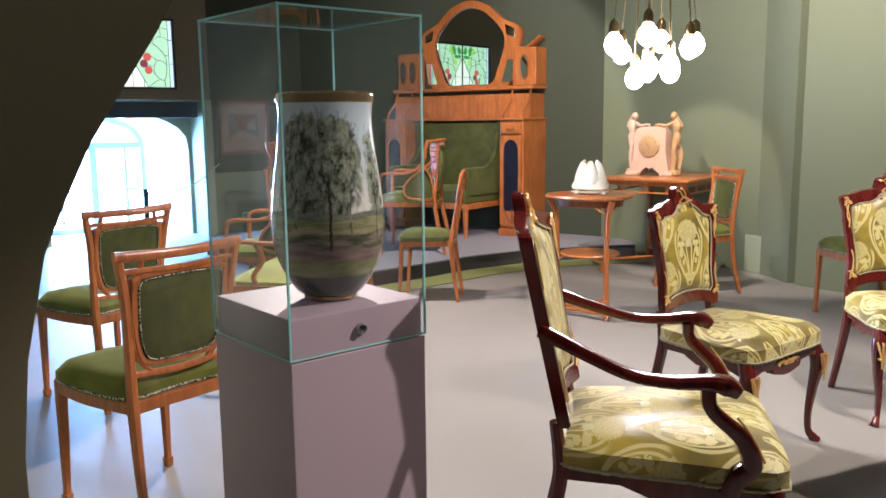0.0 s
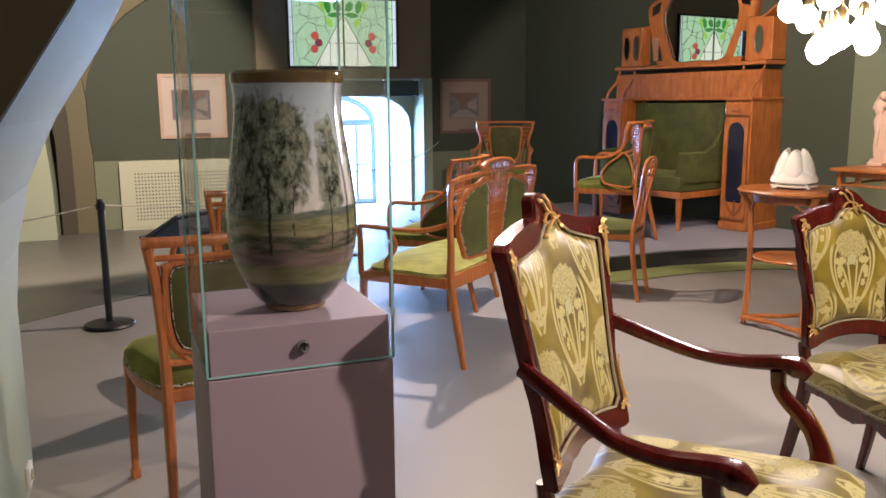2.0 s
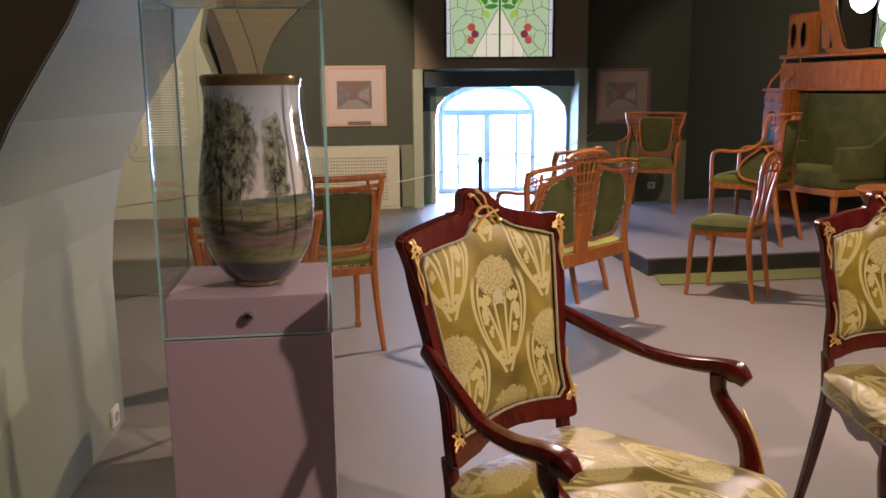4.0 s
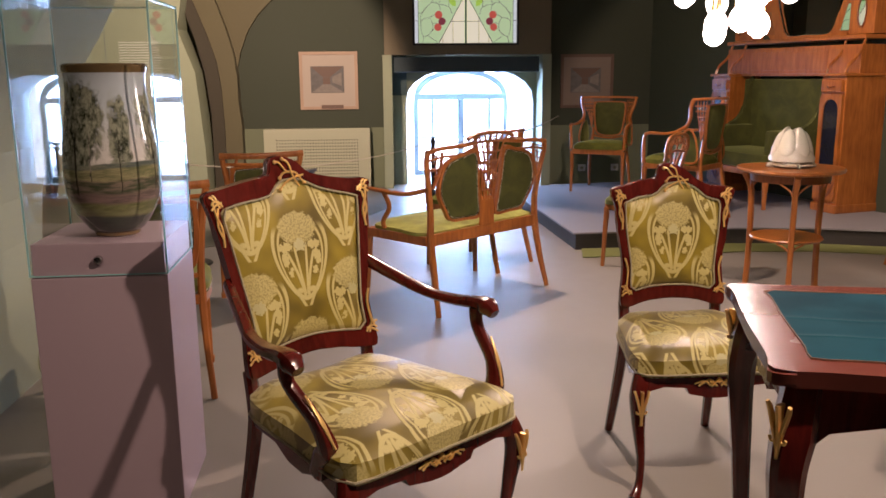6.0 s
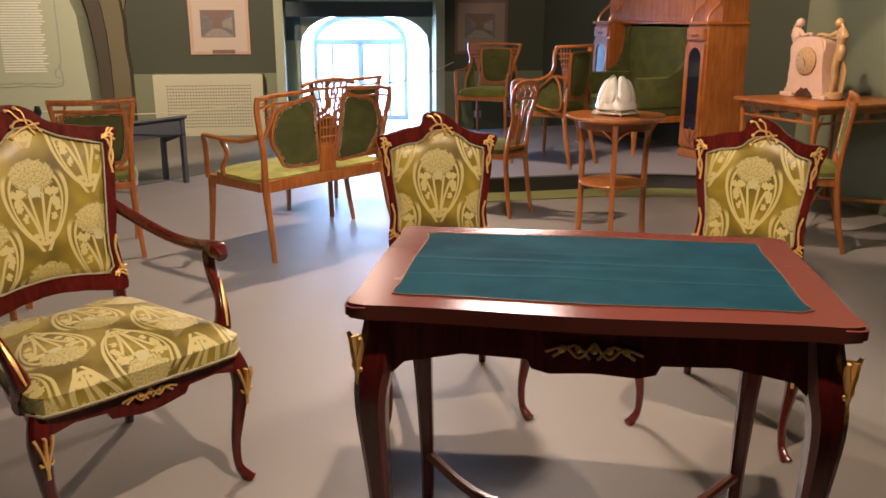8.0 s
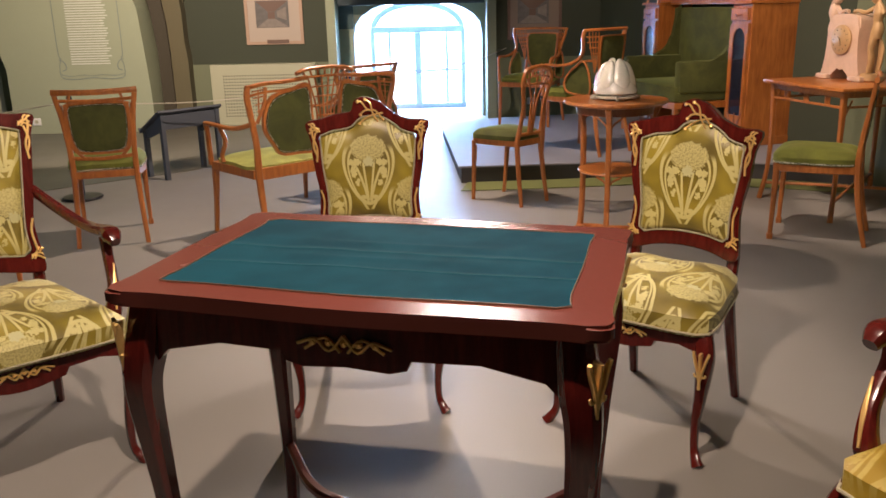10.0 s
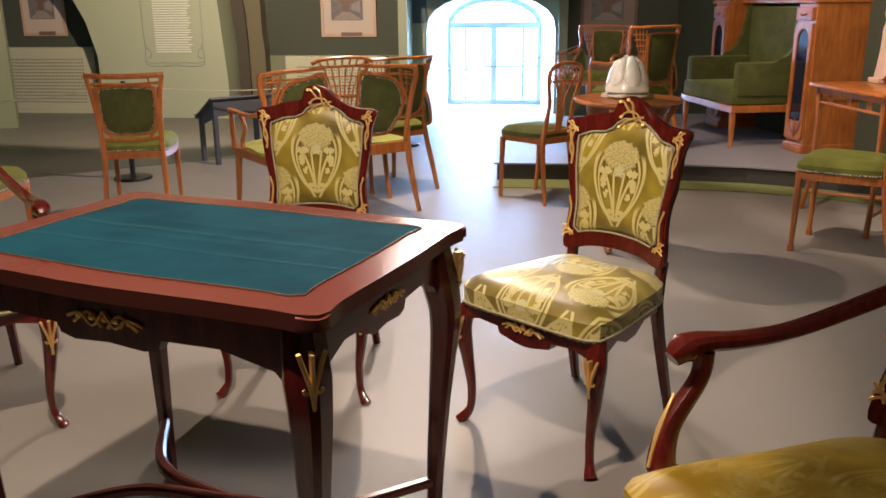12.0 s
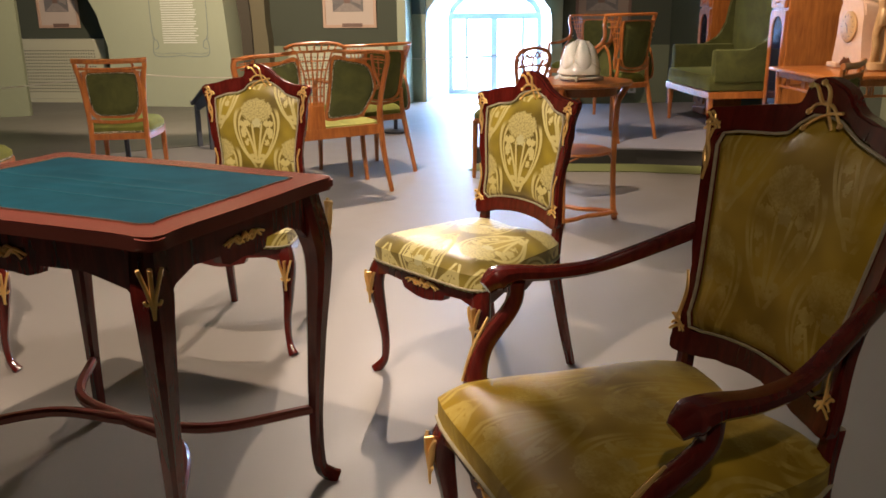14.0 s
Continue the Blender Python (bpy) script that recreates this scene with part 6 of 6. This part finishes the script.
line = [(x * 0.99, 0.358, zm + 0.4 + (z - zm - 0.4) * 0.99) for x, z in resample(MI, 50)]
part("mirror_rim", rod(B(), line + line[:1], 0.010, 0.006, 6, 1, side=(0, 1, 0)), STEEL, cab, "bright bevelled rim")
part("mirror_back", plate(B(), MO, 0.376, CD), HONEYDARK, cab, "", False)
for s in (-1, 1):
    for lp in ([(0.40, 0.05), (0.52, 0.05), (0.545, 0.26), (0.47, 0.26)], [(0.46, 0.50), (0.55, 0.47), (0.55, 0.55), (0.44, 0.60)]):
        pts = [(s * x, zm + z) for x, z in lp][::s]
        part("side_mirror", plate(B(), pts, 0.332, 0.338), MIRROR, cab, "small side mirror", False)
part("back_board", box(B(), (-CW + PW, CD - 0.03, 0), (CW - PW, CD, DZ), 0), HONEYDARK, cab, "", False)

sofa = thing("built_in_sofa", CAB, "olive green velvet sofa set between the cupboards", "sofa")
sw = CW - PW - 0.012
part("backrest", box(B(), (-sw, 0.17, 0.40), (sw, 0.30, 1.075), 0.02), VELVET, sofa, "tall flat velvet back")
sa = 0.505
part("seat", box(B(), (-sa + 0.02, -0.40, 0.33), (sa - 0.02, 0.175, 0.46), 0.035), VELVET, sofa, "velvet seat")
part("seat_rail", box(B(), (-sa, -0.405, 0.275), (sa, 0.2, 0.33), 0.006), HONEY, sofa, "", False)
for s in (-1, 1):
    part("armrest", box(B(), (s * sa - (0.10 if s > 0 else 0), -0.37, 0.40), (s * sa + (0.10 if s < 0 else 0), 0.175, 0.66), 0.03), VELVET, sofa, "padded velvet arm")
    wing = smooth_loop([(-0.22, 0.60), (-0.10, 0.655), (0.0, 0.69), (0.09, 0.80), (0.12, 0.93), (0.15, 1.06), (0.20, 1.06), (0.20, 0.55), (-0.05, 0.52)], 3)
    part("wing", plate(B(), wing, -0.022, 0.022, None, Matrix.Translation((s * (sa - 0.03), 0, 0)) @ Matrix.Rotation(math.pi / 2, 4, "Z"), 0.008), VELVET, sofa, "velvet wing curving up to the back")
    part("leg", rod(B(), [(s * (sa - 0.045), -0.37, 0.28), (s * (sa - 0.045), -0.37, 0.15), (s * (sa - 0.045), -0.37, 0.03), (s * (sa - 0.045), -0.37, 0.0)], [0.05, 0.04, 0.028, 0.036], None, 8, 3, power=4), HONEY, sofa, "tapered sofa leg")

# ---- round table with a tulip ornament ----
rt = thing("round_table", pose(1.022, 5.222, 0, 0, 0, 48), "small round honey wood table on three legs with a lower shelf", "table")
part("tabletop", lathe(B(), [(0.245, 0.745), (0.268, 0.750), (0.275, 0.759), (0.268, 0.770), (0.0, 0.771)], 60, None, 3, 0.035), HONEY, rt, "lobed round top")
part("apron", lathe(B(), [(0.195, 0.70), (0.20, 0.70), (0.205, 0.746), (0.17, 0.746)], 40), HONEYDARK, rt, "round apron")
part("shelf", lathe(B(), [(0.0, 0.385), (0.178, 0.385), (0.188, 0.393), (0.183, 0.402), (0.0, 0.403)], 36), HONEY, rt, "round lower shelf")
for k in range(3):
    a, a2 = radians(120 * k), radians(120 * k + 120)
    c, e = math.cos(a), math.sin(a)
    leg = part("leg", rod(B(), [(0.262 * c, 0.262 * e, 0.748), (0.238 * c, 0.238 * e, 0.705), (0.208 * c, 0.208 * e, 0.62), (0.203 * c, 0.203 * e, 0.3), (0.212 * c, 0.212 * e, 0.08), (0.222 * c, 0.222 * e, 0.028)], [0.040, 0.034, 0.030, 0.028, 0.030, 0.044], [0.032, 0.032, 0.030, 0.028, 0.030, 0.044], 8, 4, power=4, side=(c, e, 0)), HONEY, rt, "straight leg flaring under the top")
    part("ball_foot", lathe(B(), [(0.0, 0.0), (0.012, 0.002), (0.019, 0.014), (0.012, 0.028), (0.0, 0.030)], 14, Matrix.Translation((0.222 * c, 0.222 * e, 0))), HONEYDARK, leg, "turned ball foot")
    for q in (-1, 1):
        part("brace", rod(B(), [(0.20 * c, 0.20 * e, 0.33), (0.185 * c - q * e * 0.02, 0.185 * e + q * c * 0.02, 0.36), (0.16 * c - q * e * 0.065, 0.16 * e + q * c * 0.065, 0.383)], 0.010, 0.012, 6, 4), HONEY, rt, "small curved bracket under the shelf")
        part("brace", rod(B(), [(0.212 * c, 0.212 * e, 0.61), (0.205 * c - q * e * 0.02, 0.205 * e + q * c * 0.02, 0.66), (0.185 * c - q * e * 0.07, 0.185 * e + q * c * 0.07, 0.70)], 0.009, 0.012, 6, 4), HONEY, rt, "pierced curl under the top")
    m_ = radians(120 * k + 60)
    part("stretcher", rod(B(), [(0.222 * c, 0.222 * e, 0.045), (0.150 * math.cos(a + 0.35), 0.150 * math.sin(a + 0.35), 0.045), (0.095 * math.cos(m_), 0.095 * math.sin(m_), 0.045), (0.150 * math.cos(a2 - 0.35), 0.150 * math.sin(a2 - 0.35), 0.045), (0.222 * math.cos(a2), 0.222 * math.sin(a2), 0.045)],
                          0.024, 0.036, 8, 5, side=(0, 0, 1)), HONEY, rt, "low curved stretcher")

tul = thing("tulip_ornament", pose(1.02, 5.222, 0.771) @ Matrix.Diagonal((0.84, 0.84, 0.88, 1)), "cream ceramic tulip ornament on the small round table", "ceramic ornament")
part("base", lathe(B(), [(0.0, 0.004), (0.105, 0.004), (0.13, 0.012), (0.135, 0.02), (0.115, 0.028), (0.0, 0.03)], 32, None, 4, 0.07), CREAM, tul, "flared ceramic foot")
part("cup", lathe(B(), [(0.09, 0.022), (0.134, 0.040), (0.136, 0.060), (0.115, 0.10), (0.092, 0.14), (0.074, 0.168), (0.062, 0.170), (0.055, 0.15)], 36, None, 6, 0.035), CREAM, tul)
for k in range(6):
    a = radians(60 * k + 20)
    h = 0.222 + 0.010 * (k % 3)
    bm = pad(B(), resample(smooth_loop([(-0.022, 0.06), (-0.066, 0.11), (-0.066, 0.18), (-0.042, h - 0.012), (0, h - 0.002), (0.042, h - 0.012), (0.066, 0.18), (0.066, 0.11), (0.022, 0.06)], 4), 28), 0.024, 0.004, 6, 0.5)
    for v in bm.verts:
        x, z, d = v.co.x, v.co.y, v.co.z
        r = 0.124 - 0.058 * (max(0, z - 0.05) / 0.18) ** 1.2 + d - 0.012
        t = a + x / 0.115
        v.co = (r * math.cos(t), r * math.sin(t), z)
    part("petal", bm, CREAM, tul, "upright ceramic petal")
for k in range(4):
    a = radians(90 * k + 30)
    part("foot", rod(B(), [(0.09 * math.cos(a), 0.09 * math.sin(a), 0.02), (0.135 * math.cos(a), 0.135 * math.sin(a), 0.016), (0.155 * math.cos(a), 0.155 * math.sin(a), 0.008)], [0.04, 0.03, 0.014], 0.016, 8, 4, side=(0, 0, 1)), CREAM, tul)

# ---- clock table ----
ct = thing("side_table", pose(1.954, 6.757, 0, 0, 0, 49.5), "honey wood side table with slatted rail under the mantel clock", "table")
HX, HY = 0.45, 0.377
part("tabletop", box(B(), (-HX, -HY, 0.752), (HX, HY, 0.774), 0.008), HONEY, ct)
part("apron", box(B(), (-HX + 0.04, -HY + 0.04, 0.715), (HX - 0.04, HY - 0.04, 0.752), 0.003), HONEY, ct, "", False)
for s in (-1, 1):
    part("lower_rail", box(B(), (-HX + 0.05, s * (HY - 0.05) - 0.006, 0.655), (HX - 0.05, s * (HY - 0.05) + 0.006, 0.669), 0.003), HONEY, ct, "", False)
    part("lower_rail", box(B(), (s * (HX - 0.05) - 0.006, -HY + 0.057, 0.655), (s * (HX - 0.05) + 0.006, HY - 0.057, 0.669), 0.003), HONEY, ct, "", False)
    for k in range(3):
        for d in (-0.016, 0, 0.016):
            f = (k - 1) * 0.19 + d
            part("slat", box(B(), (f - 0.004, s * (HY - 0.05) - 0.004, 0.667), (f + 0.004, s * (HY - 0.05) + 0.004, 0.717)), HONEY, ct, "", False)
            part("slat", box(B(), (s * (HX - 0.05) - 0.004, f - 0.004, 0.667), (s * (HX - 0.05) + 0.004, f + 0.004, 0.717)), HONEY, ct, "", False)
for sx in (-1, 1):
    for sy in (-1, 1):
        x, y = sx * (HX - 0.05), sy * (HY - 0.05)
        part("leg", rod(B(), [(x, y, 0.752), (x - sx * 0.006, y - sy * 0.006, 0.5), (x, y, 0.2), (x + sx * 0.025, y + sy * 0.025, 0.0)], [0.036, 0.028, 0.024, 0.028], None, 8, 4, power=4), HONEY, ct, "curved leg")
        part("bracket", rod(B(), [(x - sx * 0.01, y, 0.60), (x - sx * 0.03, y, 0.64), (x - sx * 0.055, y, 0.70)], 0.010, 0.010, 6, 4, side=(0, 1, 0)), HONEY, ct, "small curved bracket")
for s in (-1, 1):
    part("stretcher", rod(B(), [(-HX + 0.05, -s * (HY - 0.05), 0.11), (0, 0, 0.125 + 0.008 * s), (HX - 0.05, s * (HY - 0.05), 0.11)], 0.02, 0.018, 6, 5, side=(0, 0, 1)), HONEY, ct, "low stretcher")

clk = thing("mantel_clock", pose(1.85, 6.80, 0.774, 0, 0, -41) @ Matrix.Diagonal((1.02, 1.05, 1.02, 1)), "pink clay clock with two carved figures on the side table", "clock")
case = smooth_loop([(-0.17, 0.0), (-0.09, 0.0), (-0.07, 0.05), (0, 0.07), (0.07, 0.05), (0.09, 0.0), (0.17, 0.0), (0.155, 0.08), (0.135, 0.2), (0.13, 0.34), (0.10, 0.375), (0, 0.385), (-0.10, 0.375), (-0.13, 0.34), (-0.135, 0.2), (-0.155, 0.08)], 3)
part("case", plate(B(), case, -0.07, 0.07, None, None, 0.012), TERRA, clk, "pink modelled clay case")
TURN = Matrix.Rotation(radians(90), 4, "X")
dial = part("dial", lathe(B(), [(0.0, 0), (0.078, 0.0), (0.078, 0.010), (0.072, 0.014), (0.0, 0.014)], 32, Matrix.Translation((0, -0.07, 0.235)) @ TURN), plain("cream_dial", (0.84, 0.81, 0.60), 0.3), clk, "round cream dial")
for k in range(12):
    part("hour_mark", box(B(), (-0.0018, -0.001, 0.056), (0.0018, 0.001, 0.066), 0, Matrix.Translation((0, -0.086, 0.235)) @ Matrix.Rotation(2 * math.pi * k / 12, 4, "Y")), BLACK, dial, "", False)
part("pointer", rod(B(), [(0, -0.087, 0.235), (-0.022, -0.087, 0.255)], 0.006, 0.002, 4, 1, side=(0, 1, 0)), BLACK, dial)
part("pointer", rod(B(), [(0, -0.0875, 0.235), (0.008, -0.0875, 0.200)], 0.004, 0.002, 4, 1, side=(0, 1, 0)), BLACK, dial)
part("bezel", lathe(B(), [(0.076, 0), (0.086, 0.004), (0.086, 0.012), (0.079, 0.016)], 32, Matrix.Translation((0, -0.07, 0.235)) @ TURN), BRONZE, clk)
part("base", box(B(), (-0.20, -0.085, 0.0), (-0.09, 0.085, 0.03), 0.010), TERRA, clk)
part("base", box(B(), (0.09, -0.085, 0.0), (0.20, 0.085, 0.03), 0.010), TERRA, clk)


def figure(x, s, mat, label):
    """A standing carved figure that leans its arm on the case; s is its outer side."""
    bm = B()
    lathe(bm, [(0.05, 0.0), (0.06, 0.01), (0.058, 0.045), (0.04, 0.05)], 18, Matrix.Translation((x, 0, 0)))
    rod(bm, [(x + s * 0.010, -0.020, 0.045), (x + s * 0.020, -0.018, 0.13), (x + s * 0.012, -0.022, 0.19), (x + s * 0.016, -0.004, 0.27)], [0.022, 0.032, 0.028, 0.050], [0.030, 0.034, 0.030, 0.05], 10, 5)
    rod(bm, [(x - s * 0.014, 0.010, 0.045), (x - s * 0.006, 0.004, 0.13), (x - s * 0.010, -0.004, 0.19), (x + s * 0.008, 0.004, 0.27)], [0.022, 0.030, 0.028, 0.048], [0.030, 0.034, 0.030, 0.05], 10, 5)
    rod(bm, [(x + s * 0.012, 0, 0.25), (x + s * 0.022, 0.002, 0.30), (x + s * 0.018, 0.0, 0.34), (x + s * 0.022, 0, 0.385), (x + s * 0.016, -0.002, 0.42), (x + s * 0.006, -0.004, 0.445)], [0.066, 0.066, 0.048, 0.070, 0.066, 0.022], [0.055, 0.056, 0.04, 0.056, 0.042, 0.022], 12, 5)
    bmesh.ops.create_uvsphere(bm, u_segments=14, v_segments=10, radius=0.027, matrix=Matrix.Translation((x - s * 0.004, -0.006, 0.468)) @ Matrix.Diagonal((1, 1.1, 1.15, 1)))
    rod(bm, [(x - s * 0.012, -0.004, 0.415), (x - s * 0.060, -0.02, 0.392), (x - s * 0.115, -0.03, 0.402), (x - s * 0.145, -0.03, 0.395)], [0.028, 0.024, 0.018, 0.022], None, 8, 4, side=(0, 1, 0))
    rod(bm, [(x + s * 0.046, -0.004, 0.418), (x + s * 0.060, 0.0, 0.385), (x + s * 0.040, -0.01, 0.43), (x + s * 0.020, -0.012, 0.465)], [0.026, 0.024, 0.020, 0.016], None, 8, 4, side=(0, 1, 0))
    rod(bm, [(x + s * 0.010, 0.02, 0.27), (x + s * 0.040, 0.026, 0.18), (x + s * 0.030, 0.024, 0.05)], [0.02, 0.05, 0.035], 0.014, 8, 4, side=(1, 0, 0))
    return part("carved_figure", bm, mat, clk, label)


figure(-0.165, -1, TERRA, "carved pink figure leaning on the case")
figure(0.175, 1, BRONZE, "carved bronze figure leaning on the case")

# ---- chandelier ----
ch = thing("chandelier", pose(1.02, 3.85, 0), "bright cluster chandelier of bare tulip lamps on long cords", "chandelier")
part("ceiling_rose", lathe(B(), [(0.10, HIGH - 0.03), (0.12, HIGH - 0.015), (0.12, HIGH - 0.001)], 24), BRASS, ch)
part("ring", lathe(B(), [(0.16, 2.0), (0.175, 1.99), (0.18, 2.01), (0.165, 2.02), (0.16, 2.0)], 32), BRASS, ch, "brass ring")
for r, cnt, zz in ((0.19, 6, 1.58), (0.085, 5, 1.46)):
    for k in range(cnt):
        a = 2 * math.pi * k / cnt + (0.3 if cnt == 5 else 0.1)
        x, y = r * math.cos(a), r * math.sin(a)
        z = zz + 0.03 * math.sin(k * 2.1)
        part("cord", rod(B(), [(x * 0.8, y * 0.8, 2.01), (x, y, z + 0.085)], 0.006, 0.006, 6, 1), BRASS, ch)
        part("rose_holder", lathe(B(), [(0.008, z + 0.09), (0.02, z + 0.075), (0.024, z + 0.035), (0.02, z + 0.03)], 12, Matrix.Translation((x, y, 0))), BRASS, ch, "brass lamp holder")
        part("bulb", lathe(B(), [(0.014, z + 0.035), (0.034, z + 0.01), (0.042, z - 0.02), (0.032, z - 0.05), (0.012, z - 0.066), (0.0, z - 0.068)], 14, Matrix.Translation((x, y, 0)), 5, 0.08), BULB, ch, "glowing lamp bulb")
part("hanging_rod", rod(B(), [(0, 0, HIGH - 0.02), (0, 0, 2.01)], 0.012, 0.012, 8, 1), BRASS, ch)
part("ring_bar", rod(B(), [(-0.17, 0, 2.005), (0.17, 0, 2.005)], 0.01, 0.01, 6, 1, side=(0, 1, 0)), BRASS, ch)

# ---- rope barriers, lectern ----


def post(x, y, label):
    p = thing("rope_post", pose(x, y, 0), label, "barrier post", "rope posts")
    part("base", lathe(B(), [(0.0, 0.004), (0.135, 0.004), (0.14, 0.010), (0.13, 0.020), (0.03, 0.030), (0.0, 0.031)], 32), BLACK, p, "round black base")
    part("pole", lathe(B(), [(0.019, 0.025), (0.019, 0.665), (0.0, 0.665)], 16), BLACK, p)
    part("knob", lathe(B(), [(0.019, 0.665), (0.024, 0.669), (0.024, 0.70), (0.014, 0.704), (0.021, 0.712), (0.014, 0.722), (0.0, 0.723)], 16), BLACK, p, "turned black knob")
    return p


POSTS = [(-2.62, 4.28), (-2.22, 6.70), (-4.4, 2.2), (-1.3, 8.85)]
post(*POSTS[0], "slim black rope post on the edge of the dark floor")
post(*POSTS[1], "slim black rope post in front of the bright window")


def rope(a, b, sag, za=0.69, zb=0.69):
    a, b = Vector((*a, za)), Vector((*b, zb))
    pts = [a.lerp(b, t) - Vector((0, 0, sag * 4 * t * (1 - t))) for t in np.linspace(0, 1, 9)]
    r = thing("rope", pose(0, 0, 0), "thin pale barrier rope", "rope")
    part("cord", rod(B(), pts, 0.009, 0.009, 6, 2, side=(0, 0, 1)), ROPE, r)


rope(POSTS[0], POSTS[1], 0.10)
rope(POSTS[2], POSTS[0], 0.12)
far_end = TOWN @ Vector((3.64, 7.88, 0.84))
rope(POSTS[1], (far_end.x, far_end.y), 0.10, 0.69, far_end.z)

lec = thing("lectern", pose(-2.75, 5.28, 0, 0, 0, -94), "low grey-painted lectern with a sloping top", "lectern")
part("top", box(B(), (-0.29, -0.17, -0.010), (0.29, 0.17, 0.010), 0.004, pose(0, 0, 0.45, 30)), GREYWOOD, lec, "sloping grey board", False)
part("lip", box(B(), (-0.29, -0.178, -0.012), (0.29, -0.166, 0.028), 0.003, pose(0, 0, 0.45, 30)), GREYWOOD, lec, "", False)
for sx in (-1, 1):
    for sy, z in ((-1, 0.372), (1, 0.505)):
        part("leg", box(B(), (sx * 0.25 - 0.018, sy * 0.122 - 0.018, 0), (sx * 0.25 + 0.018, sy * 0.122 + 0.018, z), 0.003), GREYWOOD, lec, "square grey leg", False)
    part("side_board", plate(B(), [(-0.12, 0.30), (0.12, 0.38), (0.12, 0.505), (-0.12, 0.37)], -0.009, 0.009, None, Matrix.Translation((sx * 0.25, 0, 0)) @ Matrix.Rotation(math.pi / 2, 4, "Z")), GREYWOOD, lec, "", False)
part("rear_board", box(B(), (-0.232, 0.114, 0.39), (0.232, 0.130, 0.50), 0.003), GREYWOOD, lec, "", False)

# unseen spotlights added on the ceiling, one for every beam, fills included
for p, q, w, a in SPOTS:
    s = thing("unseen_spotlight", look((p[0], p[1], p[2] + 0.10), (q[0], q[1], q[2] + 0.1)), "small black spotlight added out of view for a beam", "spotlight", "ceiling spotlights")
    part("shade", lathe(B(), [(0.045, 0.02), (0.05, 0.02), (0.05, 0.12), (0.03, 0.15), (0.0, 0.15), (0.0, 0.145), (0.028, 0.145), (0.045, 0.12), (0.045, 0.02)], 18), BLACK, s)
    bm = rod(B(), [(p[0], p[1], p[2] + 0.14), (p[0], p[1], HIGH)], 0.012, 0.012, 6, 1)
    bmesh.ops.transform(bm, matrix=s.matrix_world.inverted(), verts=bm.verts)
    part("stem", bm, BLACK, s)
